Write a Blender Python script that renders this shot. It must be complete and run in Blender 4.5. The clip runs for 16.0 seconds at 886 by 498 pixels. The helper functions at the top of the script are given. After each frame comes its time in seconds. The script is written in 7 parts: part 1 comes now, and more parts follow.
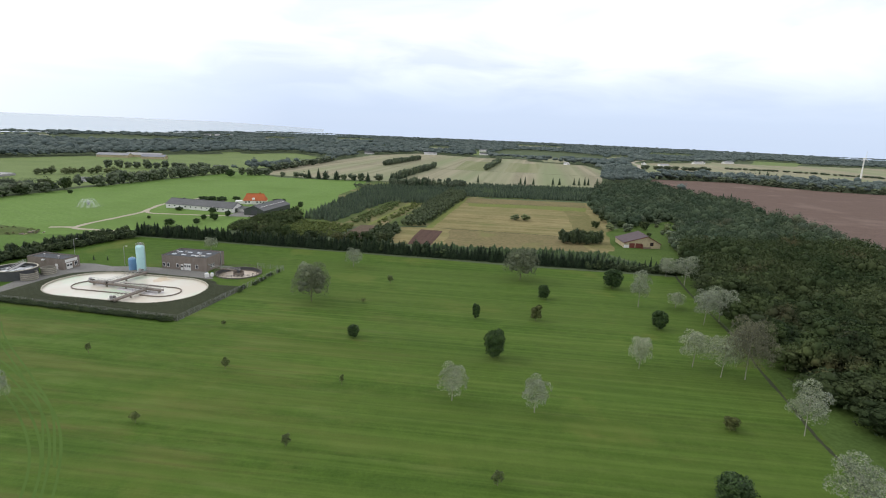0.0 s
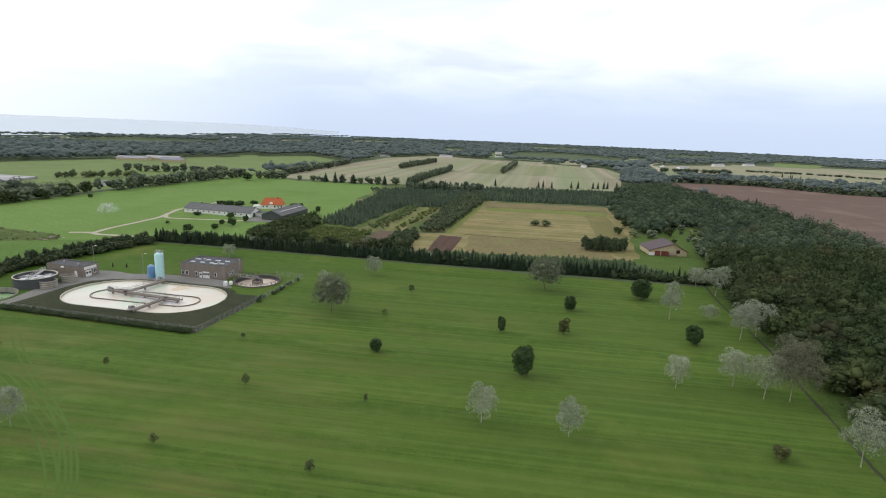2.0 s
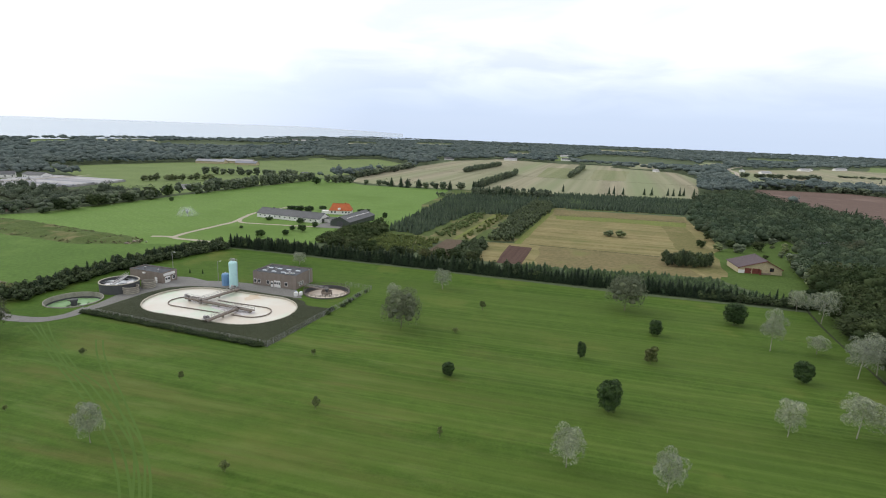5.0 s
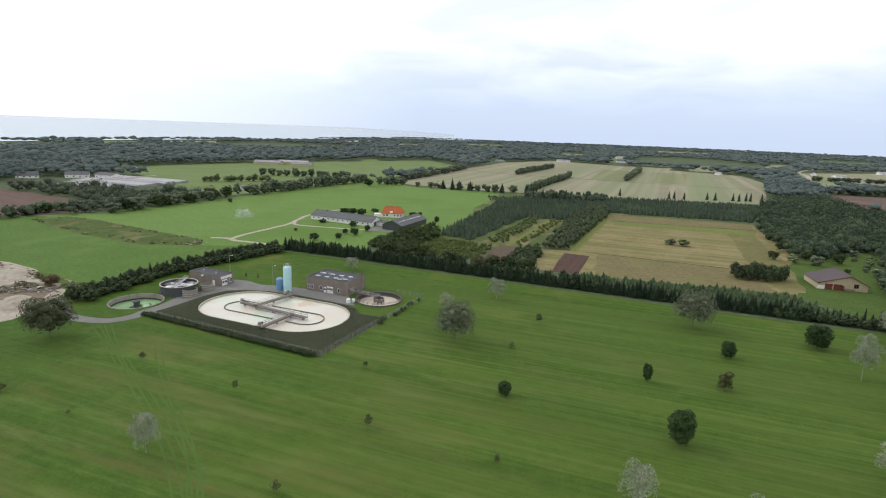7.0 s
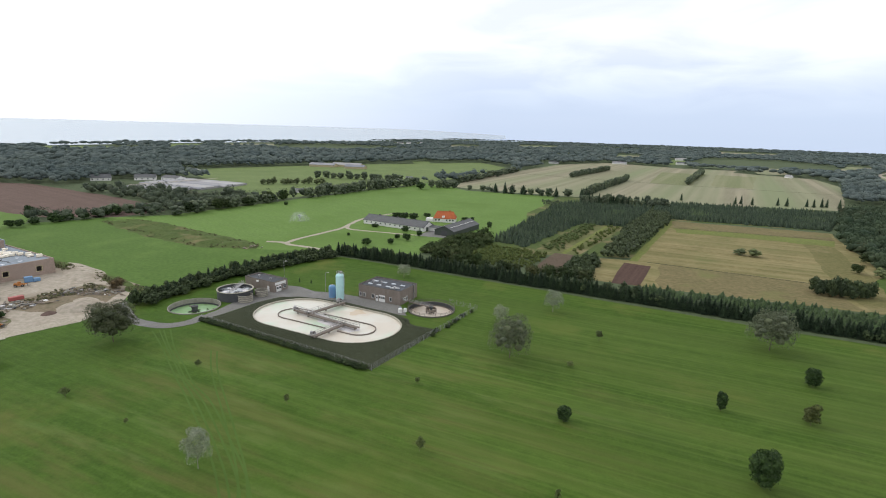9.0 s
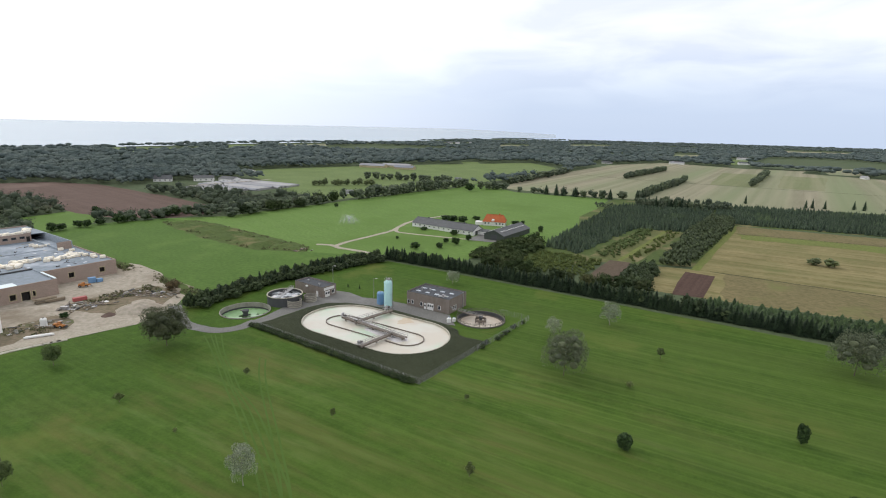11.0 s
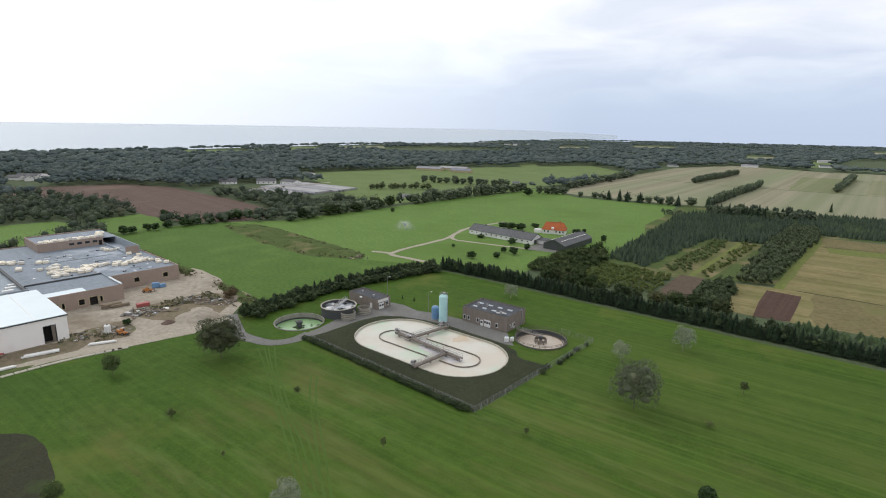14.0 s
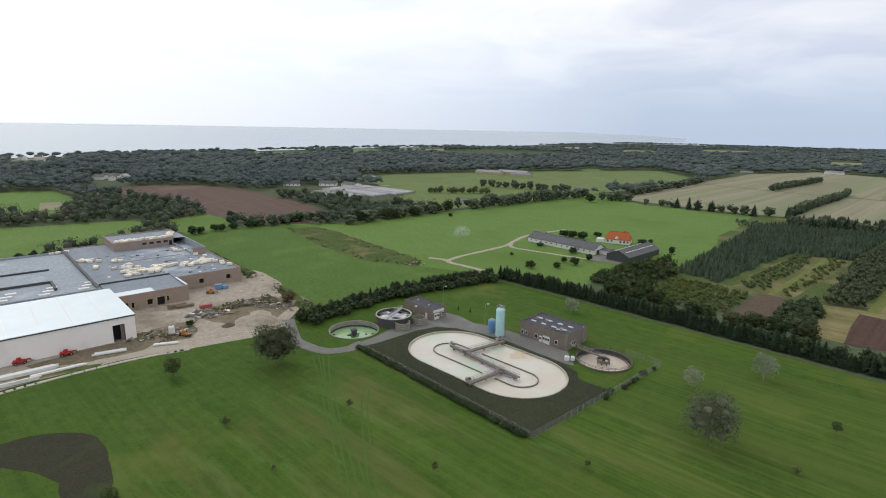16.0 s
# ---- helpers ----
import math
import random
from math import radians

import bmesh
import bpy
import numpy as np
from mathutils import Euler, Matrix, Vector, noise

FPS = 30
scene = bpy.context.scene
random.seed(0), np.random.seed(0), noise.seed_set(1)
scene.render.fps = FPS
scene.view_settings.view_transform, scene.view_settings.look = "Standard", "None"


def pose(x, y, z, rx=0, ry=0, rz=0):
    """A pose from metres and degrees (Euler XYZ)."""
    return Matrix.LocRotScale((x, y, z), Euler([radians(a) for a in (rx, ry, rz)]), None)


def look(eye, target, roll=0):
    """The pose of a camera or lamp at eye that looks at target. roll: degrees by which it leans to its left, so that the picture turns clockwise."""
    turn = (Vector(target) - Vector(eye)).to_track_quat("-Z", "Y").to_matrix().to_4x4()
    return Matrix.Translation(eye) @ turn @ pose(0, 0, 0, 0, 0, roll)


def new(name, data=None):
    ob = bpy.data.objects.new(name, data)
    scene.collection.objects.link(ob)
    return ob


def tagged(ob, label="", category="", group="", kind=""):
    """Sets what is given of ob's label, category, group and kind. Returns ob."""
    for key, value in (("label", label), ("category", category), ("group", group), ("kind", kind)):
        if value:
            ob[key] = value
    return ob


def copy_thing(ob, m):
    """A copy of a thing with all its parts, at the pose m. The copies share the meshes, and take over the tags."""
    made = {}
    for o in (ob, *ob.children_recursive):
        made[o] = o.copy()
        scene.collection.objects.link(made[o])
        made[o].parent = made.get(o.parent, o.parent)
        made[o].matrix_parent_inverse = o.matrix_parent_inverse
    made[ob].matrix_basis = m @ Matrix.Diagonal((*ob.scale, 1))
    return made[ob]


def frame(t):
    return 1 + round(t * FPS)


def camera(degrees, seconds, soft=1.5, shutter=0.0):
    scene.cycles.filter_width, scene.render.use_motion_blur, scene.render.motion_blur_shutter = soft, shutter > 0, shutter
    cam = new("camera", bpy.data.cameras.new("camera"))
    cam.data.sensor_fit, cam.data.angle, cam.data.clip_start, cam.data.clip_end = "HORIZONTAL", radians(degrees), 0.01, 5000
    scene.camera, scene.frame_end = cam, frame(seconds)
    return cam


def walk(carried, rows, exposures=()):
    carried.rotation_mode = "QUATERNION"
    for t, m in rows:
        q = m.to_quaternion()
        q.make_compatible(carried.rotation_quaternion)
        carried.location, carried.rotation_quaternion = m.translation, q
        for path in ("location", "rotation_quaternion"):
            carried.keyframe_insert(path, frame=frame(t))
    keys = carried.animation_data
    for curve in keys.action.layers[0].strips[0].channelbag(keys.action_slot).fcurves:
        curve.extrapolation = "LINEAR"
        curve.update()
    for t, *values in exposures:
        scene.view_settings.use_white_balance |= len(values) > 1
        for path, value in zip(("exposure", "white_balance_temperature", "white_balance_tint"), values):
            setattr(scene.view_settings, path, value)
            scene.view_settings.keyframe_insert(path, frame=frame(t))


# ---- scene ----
from mathutils import geometry

cam = camera(79.4, 16.0, soft=1.05)
# seconds, eye x y z, yaw, pitch, roll
PATH = [
    (0.0, 0.84, 0.19, 55.12, -4.82, -12.57, 2.44),
    (0.5, 0.17, 1.59, 55.44, -4.45, -12.54, 2.40),
    (1.0, -0.51, 3.00, 55.78, -4.16, -12.50, 2.37),
    (1.5, -1.20, 4.41, 56.13, -3.82, -12.48, 2.37),
    (2.0, -1.90, 5.81, 56.49, -3.29, -12.47, 2.34),
    (2.5, -2.61, 7.22, 56.86, -2.87, -12.46, 2.31),
    (3.0, -3.32, 8.63, 57.25, -1.62, -12.48, 2.32),
    (3.5, -4.03, 10.05, 57.63, -0.44, -12.49, 2.29),
    (4.0, -4.74, 11.46, 58.03, 0.83, -12.49, 2.24),
    (6.5, -8.26, 18.52, 60.05, 7.20, -12.62, 2.07),
    (7.0, -8.96, 19.93, 60.45, 8.63, -12.67, 2.05),
    (7.5, -9.64, 21.34, 60.86, 9.94, -12.68, 1.99),
    (8.0, -10.32, 22.74, 61.27, 11.34, -12.70, 1.88),
    (8.5, -11.00, 24.14, 61.67, 12.70, -12.72, 1.80),
    (9.0, -11.68, 25.54, 62.07, 14.10, -12.72, 1.69),
    (11.5, -15.04, 32.43, 64.04, 20.28, -12.99, 1.18),
    (12.0, -15.73, 33.79, 64.43, 21.09, -13.03, 1.08),
    (12.5, -16.42, 35.13, 64.81, 22.01, -13.03, 1.04),
    (13.0, -17.12, 36.47, 65.20, 23.13, -13.03, 0.98),
    (13.5, -17.84, 37.79, 65.58, 24.29, -12.99, 1.01),
    (14.0, -18.57, 39.10, 65.97, 25.37, -12.94, 0.96),
    (14.5, -19.33, 40.39, 66.35, 26.52, -12.87, 0.96),
    (15.0, -20.10, 41.66, 66.74, 28.02, -12.86, 0.91),
    (15.5, -20.91, 42.92, 67.13, 29.75, -12.84, 0.97),
    (16.0, -21.75, 44.16, 67.52, 31.61, -12.82, 1.05),
]


def aimed(x, y, z, yaw, pitch, roll):
    return pose(x, y, z, 0, 0, yaw) @ pose(0, 0, 0, 90 + pitch) @ pose(0, 0, 0, 0, 0, roll)


walk(cam, [(t, aimed(*row)) for t, *row in PATH], [(0.0, 0.22), (4.0, 0.22), (9.0, 0.18), (12.5, 0.07), (14.0, 0.0), (16.0, -0.11)])

# ---------------------------------------------------------------- sky and sun
SUN_TURN, SUN_UP = radians(-75), radians(38)
world = bpy.data.worlds.new("world")
scene.world = world
world.use_nodes = True
wn, wl = world.node_tree.nodes, world.node_tree.links
wn.clear()


def wnode(kind, **values):
    n = wn.new(kind)
    for k, v in values.items():
        n.inputs[k].default_value = v
    return n


w_out = wn.new("ShaderNodeOutputWorld")
w_bg = wnode("ShaderNodeBackground", Strength=1.12)
w_sky = wn.new("ShaderNodeTexSky")
w_sky.sky_type, w_sky.sun_disc = "NISHITA", False
w_sky.sun_elevation, w_sky.sun_rotation = SUN_UP, SUN_TURN
w_dim = wn.new("ShaderNodeVectorMath")
w_dim.operation = "SCALE"
w_dim.inputs["Scale"].default_value = 0.10
wl.new(w_sky.outputs[0], w_dim.inputs[0])
w_co = wn.new("ShaderNodeTexCoord")
w_sep = wn.new("ShaderNodeSeparateXYZ")
wl.new(w_co.outputs["Generated"], w_sep.inputs[0])
# cloud deck colour by height above the horizon
w_ramp = wn.new("ShaderNodeValToRGB")
els = w_ramp.color_ramp.elements
els[0].position, els[0].color = 0.0, (0.51, 0.605, 0.775, 1)
els[1].position, els[1].color = 1.0, (0.86, 0.88, 0.93, 1)
for p, c in ((0.03, (0.515, 0.61, 0.785, 1)), (0.06, (0.575, 0.66, 0.82, 1)), (0.10, (0.71, 0.77, 0.885, 1)), (0.16, (0.88, 0.90, 0.96, 1)), (0.4, (0.95, 0.955, 0.985, 1))):
    e = els.new(p)
    e.color = c
wl.new(w_sep.outputs["Z"], w_ramp.inputs[0])
# long flat cloud streaks: the deck is far off, so it is squeezed towards the horizon
w_lift = wnode("ShaderNodeMath")
w_lift.operation = "ADD"
w_lift.inputs[1].default_value = 0.16
wl.new(w_sep.outputs["Z"], w_lift.inputs[0])
w_div = wn.new("ShaderNodeVectorMath")
w_div.operation = "DIVIDE"
w_cmb = wn.new("ShaderNodeCombineXYZ")
for k in range(3):
    wl.new(w_lift.outputs[0], w_cmb.inputs[k])
wl.new(w_co.outputs["Generated"], w_div.inputs[0])
wl.new(w_cmb.outputs[0], w_div.inputs[1])
w_noise = wnode("ShaderNodeTexNoise", Scale=1.1, Detail=6.0, Roughness=0.5, Distortion=0.5)
wl.new(w_div.outputs[0], w_noise.inputs["Vector"])
w_cl = wn.new("ShaderNodeValToRGB")
w_cl.color_ramp.elements[0].position, w_cl.color_ramp.elements[0].color = 0.38, (0.84, 0.87, 0.93, 1)
w_cl.color_ramp.elements[1].position, w_cl.color_ramp.elements[1].color = 0.62, (1.10, 1.09, 1.06, 1)
wl.new(w_noise.outputs[0], w_cl.inputs[0])
w_mul = wn.new("ShaderNodeMix")
w_mul.data_type, w_mul.blend_type = "RGBA", "MULTIPLY"
w_fade = wn.new("ShaderNodeMapRange")
w_fade.inputs[1].default_value, w_fade.inputs[2].default_value = 0.025, 0.11
wl.new(w_sep.outputs["Z"], w_fade.inputs[0])
wl.new(w_fade.outputs[0], w_mul.inputs[0])
wl.new(w_ramp.outputs[0], w_mul.inputs[6])
wl.new(w_cl.outputs[0], w_mul.inputs[7])
# the side towards the sun is whiter
w_dot = wn.new("ShaderNodeVectorMath")
w_dot.operation = "DOT_PRODUCT"
w_dot.inputs[1].default_value = (-1.0, 0.0, 0.2)
wl.new(w_co.outputs["Generated"], w_dot.inputs[0])
w_side = wn.new("ShaderNodeMapRange")
w_side.inputs[1].default_value, w_side.inputs[2].default_value, w_side.inputs[4].default_value = 0.2, 1.0, 0.65
wl.new(w_dot.outputs["Value"], w_side.inputs[0])
w_white = wn.new("ShaderNodeMix")
w_white.data_type = "RGBA"
w_white.inputs[7].default_value = (1.20, 1.23, 1.27, 1)
wl.new(w_side.outputs[0], w_white.inputs[0])
wl.new(w_mul.outputs[2], w_white.inputs[6])
w_all = wn.new("ShaderNodeMix")
w_all.data_type = "RGBA"
w_all.inputs[0].default_value = 0.92
wl.new(w_dim.outputs[0], w_all.inputs[6])
wl.new(w_white.outputs[2], w_all.inputs[7])
wl.new(w_all.outputs[2], w_bg.inputs[0])
wl.new(w_bg.outputs[0], w_out.inputs[0])

sun = new("sun", bpy.data.lights.new("sun", "SUN"))
sun.data.energy, sun.data.angle, sun.data.color = 0.9, radians(16), (1.0, 0.96, 0.9)
sun_way = Vector((math.sin(SUN_TURN) * math.cos(SUN_UP), math.cos(SUN_TURN) * math.cos(SUN_UP), math.sin(SUN_UP)))
sun.matrix_world = look(sun_way * 300, (0, 0, 0))


# ---------------------------------------------------------------- materials
def material(name, colour, second=None, scale=1.0, fine=None, rough=0.8, metal=0.0, bump=0.0, bump_scale=8.0, island=0.0, rand=0.0,
             third=None, third_scale=0.1, third_at=0.55, stripes=None, bands=None, spec=0.3, mottled=0.5, trans=0.0, drift=None, fade_x=None, patches=()):
    """A Principled surface: two colours mixed by noise, a third in large patches, optional stripes (angle, metres, colour, strength)."""
    m = bpy.data.materials.new(name)
    m.use_nodes = True
    n, l = m.node_tree.nodes, m.node_tree.links
    b = n["Principled BSDF"]
    b.inputs["Roughness"].default_value, b.inputs["Metallic"].default_value = rough, metal
    b.inputs["Specular IOR Level"].default_value = spec
    geo = n.new("ShaderNodeNewGeometry")

    def noise_of(s, detail=4.0, ro=0.6):
        x = n.new("ShaderNodeTexNoise")
        x.inputs["Scale"].default_value, x.inputs["Detail"].default_value, x.inputs["Roughness"].default_value = s, detail, ro
        l.new(geo.outputs["Position"], x.inputs["Vector"])
        return x

    def mix(f, a, c, kind="MIX"):
        x = n.new("ShaderNodeMix")
        x.data_type, x.blend_type = "RGBA", kind
        for sock, v in ((x.inputs[0], f), (x.inputs[6], a), (x.inputs[7], c)):
            if isinstance(v, (int, float)):
                sock.default_value = v
            elif isinstance(v, tuple):
                sock.default_value = (*v, 1)
            else:
                l.new(v, sock)
        return x.outputs[2]

    def ranged(v, lo, hi, to_lo=0.0, to_hi=1.0):
        x = n.new("ShaderNodeMapRange")
        for k, val in enumerate((lo, hi, to_lo, to_hi)):
            x.inputs[k + 1].default_value = val
        l.new(v, x.inputs[0])
        return x.outputs[0]

    col = colour
    if second:
        col = mix(ranged(noise_of(scale).outputs[0], 0.5 - mottled / 2, 0.5 + mottled / 2), colour, second)
    if fine:
        col = mix(ranged(noise_of(fine, 2.0).outputs[0], 0.35, 0.65, 0.0, 0.45), col, mix(1.0, col, (0.45, 0.5, 0.4), "MULTIPLY") if not isinstance(col, tuple) else tuple(0.5 * v for v in col))
    if third:
        col = mix(ranged(noise_of(third_scale, 5.0).outputs[0], third_at, third_at + 0.15), col, third)
    mask = None
    if fade_x or patches:
        sep_x = n.new("ShaderNodeSeparateXYZ")
        l.new(geo.outputs["Position"], sep_x.inputs[0])
        bent = n.new("ShaderNodeMath")
        bent.operation = "MULTIPLY_ADD"
        l.new(noise_of(0.03).outputs[0], bent.inputs[0])
        bent.inputs[1].default_value = 50.0
        l.new(sep_x.outputs["X"], bent.inputs[2])
        by_y = ranged(sep_x.outputs["Y"], 150.0, 185.0, 1.0, 0.0)
    if fade_x:
        mask = ranged(bent.outputs[0], fade_x[0] + 25, fade_x[1] + 25, fade_x[2], 1.0)

    def times(a, c):
        x = n.new("ShaderNodeMath")
        x.operation = "MULTIPLY"
        l.new(a, x.inputs[0])
        l.new(c, x.inputs[1])
        return x.outputs[0]

    for tint, metres, angle, longer, at, strength, x0, x1, x2, x3 in patches:
        mp = n.new("ShaderNodeMapping")
        mp.vector_type = "TEXTURE"
        mp.inputs["Rotation"].default_value = (0, 0, radians(angle))
        mp.inputs["Scale"].default_value = (longer, 1.0, 1.0)
        l.new(geo.outputs["Position"], mp.inputs["Vector"])
        x = n.new("ShaderNodeTexNoise")
        x.inputs["Scale"].default_value, x.inputs["Detail"].default_value, x.inputs["Roughness"].default_value = 1.0 / metres, 6.0, 0.62
        l.new(mp.outputs[0], x.inputs["Vector"])
        zone = times(ranged(bent.outputs[0], x0 + 25, x1 + 25), ranged(bent.outputs[0], x2 + 25, x3 + 25, 1.0, 0.25))
        zone = times(zone, by_y)
        col = mix(times(ranged(x.outputs[0], at, at + 0.16, 0.0, strength), zone), col, tint)
    if stripes:
        for angle, metres, tint, strength in stripes:
            mp = n.new("ShaderNodeMapping")
            mp.vector_type = "TEXTURE"
            mp.inputs["Rotation"].default_value = (0, 0, radians(angle))
            mp.inputs["Scale"].default_value = (50.0, 1.0, 50.0)
            l.new(geo.outputs["Position"], mp.inputs["Vector"])
            x = n.new("ShaderNodeTexNoise")
            x.inputs["Scale"].default_value, x.inputs["Detail"].default_value = 1.0 / metres, 3.0
            l.new(mp.outputs[0], x.inputs["Vector"])
            streak = ranged(x.outputs[0], 0.42, 0.62, 0.0, strength)
            col = mix(times(streak, mask) if mask else streak, col, tint)
    if bands:
        angle, period, tint, strength = bands
        mp = n.new("ShaderNodeMapping")
        mp.inputs["Rotation"].default_value = (0, 0, -radians(angle))
        l.new(geo.outputs["Position"], mp.inputs["Vector"])
        w = n.new("ShaderNodeTexWave")
        w.bands_direction = "Y"
        for key, val in (("Scale", 0.314 / period), ("Distortion", 4.5), ("Detail", 3.0), ("Detail Scale", 0.5), ("Detail Roughness", 0.6)):
            w.inputs[key].default_value = val
        l.new(mp.outputs[0], w.inputs["Vector"])
        fade = n.new("ShaderNodeMath")
        fade.operation = "MULTIPLY"
        l.new(ranged(w.outputs["Fac"], 0.15, 0.9, 0.0, strength), fade.inputs[0])
        l.new(ranged(noise_of(0.03).outputs[0], 0.35, 0.6, 0.35, 1.0), fade.inputs[1])
        col = mix(times(fade.outputs[0], mask) if mask else fade.outputs[0], col, tint)
    if drift:
        x0, x1, tint = drift
        sep = n.new("ShaderNodeSeparateXYZ")
        l.new(geo.outputs["Position"], sep.inputs[0])
        wob = n.new("ShaderNodeMath")
        wob.operation = "MULTIPLY_ADD"
        l.new(noise_of(0.02).outputs[0], wob.inputs[0])
        wob.inputs[1].default_value = 60.0
        l.new(sep.outputs["X"], wob.inputs[2])
        col = mix(ranged(wob.outputs[0], x0, x1), mix(1.0, col, tint, "MULTIPLY"), col)
    if island:
        col = mix(1.0, col, ramp_tint(n, l, geo.outputs["Random Per Island"], island), "MULTIPLY")
    if rand:
        info = n.new("ShaderNodeObjectInfo")
        col = mix(1.0, col, ramp_tint(n, l, info.outputs["Random"], rand), "MULTIPLY")
    if isinstance(col, tuple):
        b.inputs["Base Color"].default_value = (*col, 1)
    else:
        l.new(col, b.inputs["Base Color"])
    if bump:
        bp = n.new("ShaderNodeBump")
        bp.inputs["Strength"].default_value, bp.inputs["Distance"].default_value = bump, 0.3
        l.new(noise_of(bump_scale).outputs[0], bp.inputs["Height"])
        l.new(bp.outputs[0], b.inputs["Normal"])
    if trans:
        out = n["Material Output"]
        tr = n.new("ShaderNodeBsdfTranslucent")
        if isinstance(col, tuple):
            tr.inputs[0].default_value = (*col, 1)
        else:
            l.new(col, tr.inputs[0])
        ms = n.new("ShaderNodeMixShader")
        ms.inputs[0].default_value = trans
        l.new(b.outputs[0], ms.inputs[1])
        l.new(tr.outputs[0], ms.inputs[2])
        l.new(ms.outputs[0], out.inputs[0])
    return m


def ramp_tint(n, l, value, amount):
    r = n.new("ShaderNodeValToRGB")
    r.color_ramp.elements[0].color = (1 - amount, 1 - amount, 1 - 0.8 * amount, 1)
    r.color_ramp.elements[1].color = (1 + amount, 1 + 0.8 * amount, 1 + 0.5 * amount, 1)
    l.new(value, r.inputs[0])
    return r.outputs[0]


LAWN = material("mown_grass", (0.063, 0.113, 0.016), (0.039, 0.078, 0.010), 0.30, fine=1.6, rough=0.9, bump=0.35, bump_scale=2.0, spec=0.1, mottled=0.35,
                third=(0.103, 0.116, 0.027), third_scale=0.035, third_at=0.56, bands=(-11, 3.6, (0.046, 0.089, 0.010), 0.34),
                stripes=((-11, 1.1, (0.101, 0.156, 0.030), 0.42), (-11, 9.0, (0.090, 0.135, 0.026), 0.40), (-12, 26.0, (0.064, 0.092, 0.018), 0.35)),
                drift=(-95.0, 25.0, (1.0, 1.05, 1.0)), fade_x=(-125.0, -25.0, 0.35),
                patches=(((0.106, 0.099, 0.032), 9.0, -11, 4.0, 0.46, 0.75, -140, -108, -40, 20), ((0.037, 0.072, 0.013), 20.0, -11, 2.2, 0.52, 0.55, -260, -230, 60, 120),
                         ((0.109, 0.152, 0.042), 5.0, -11, 5.0, 0.52, 0.55, -145, -110, -40, 10), ((0.115, 0.112, 0.040), 5.0, -11, 5.0, 0.58, 0.45, -120, -90, 60, 110)))
TRACK = material("worn_grass", (0.073, 0.124, 0.026), (0.056, 0.102, 0.018), 0.08, rough=0.9, spec=0.1)
PASTURE = material("pasture_grass", (0.143, 0.228, 0.058), (0.122, 0.196, 0.050), 0.05, fine=0.6, rough=0.9, bump=0.2, bump_scale=2.0, spec=0.1,
                   third=(0.092, 0.155, 0.033), third_scale=0.012, third_at=0.5, bands=(-35, 9.0, (0.10, 0.18, 0.033), 0.3))
PASTURE_NEAR = material("near_pasture_grass", (0.094, 0.162, 0.034), (0.076, 0.136, 0.027), 0.05, fine=0.6, rough=0.9, bump=0.2, bump_scale=2.0, spec=0.1,
                        third=(0.112, 0.175, 0.042), third_scale=0.02, third_at=0.52)
FARGRASS = material("far_meadow", (0.165, 0.215, 0.080), (0.125, 0.170, 0.058), 0.03, fine=0.5, rough=0.9, spec=0.1)
COUNTRY = material("country_ground", (0.080, 0.105, 0.058), (0.105, 0.128, 0.072), 0.02, fine=0.4, rough=0.95, spec=0.05)
STUBBLE = material("stubble", (0.270, 0.245, 0.172), (0.230, 0.212, 0.145), 0.02, fine=0.4, rough=0.95, spec=0.05,
                   stripes=((76, 12.0, (0.32, 0.29, 0.205), 0.7), (76, 55.0, (0.185, 0.215, 0.115), 0.85)))
STUBBLE_GREEN = material("undersown_stubble", (0.205, 0.220, 0.118), (0.180, 0.195, 0.100), 0.03, fine=0.4, rough=0.95, spec=0.05, stripes=((76, 12.0, (0.25, 0.24, 0.15), 0.6),))
HAY = material("dry_meadow", (0.245, 0.202, 0.098), (0.168, 0.146, 0.064), 0.06, fine=0.4, rough=0.95, bump=0.3, bump_scale=1.0, spec=0.05, mottled=0.28,
               third=(0.130, 0.132, 0.050), third_scale=0.045, third_at=0.54, stripes=((-10, 5.0, (0.30, 0.25, 0.135), 0.45), (-10, 30.0, (0.13, 0.135, 0.052), 0.4)))
HAY_OLIVE = material("olive_meadow", (0.180, 0.158, 0.072), (0.140, 0.134, 0.055), 0.06, fine=0.5, rough=0.95, spec=0.05, third=(0.20, 0.17, 0.085), third_scale=0.05)
HAY_BROWN = material("brown_meadow", (0.205, 0.166, 0.086), (0.150, 0.132, 0.066), 0.06, fine=0.5, rough=0.95, spec=0.05, third=(0.15, 0.15, 0.06), third_scale=0.05)
LUSH = material("lush_grass", (0.165, 0.195, 0.055), (0.150, 0.160, 0.058), 0.08, fine=0.6, rough=0.95, spec=0.05)
ROUGHGRASS = material("rough_grass", (0.102, 0.132, 0.047), (0.075, 0.106, 0.036), 0.15, fine=0.9, rough=0.95, spec=0.05, third=(0.185, 0.160, 0.082), third_scale=0.045, third_at=0.53)
CLEARED_GRASS = material("clearing_grass", (0.150, 0.150, 0.066), (0.105, 0.122, 0.048), 0.10, fine=0.8, rough=0.95, spec=0.05, third=(0.205, 0.172, 0.092), third_scale=0.05, third_at=0.5)
VERGE = material("verge_grass", (0.085, 0.130, 0.034), (0.066, 0.104, 0.027), 0.1, fine=0.9, rough=0.95, spec=0.05)
SOIL = material("ploughed_soil", (0.150, 0.105, 0.089), (0.126, 0.087, 0.073), 0.08, fine=0.7, rough=0.95, bump=0.4, bump_scale=1.5, spec=0.05,
                third=(0.178, 0.130, 0.108), third_scale=0.015, stripes=((-20, 5.0, (0.162, 0.114, 0.096), 0.3),))
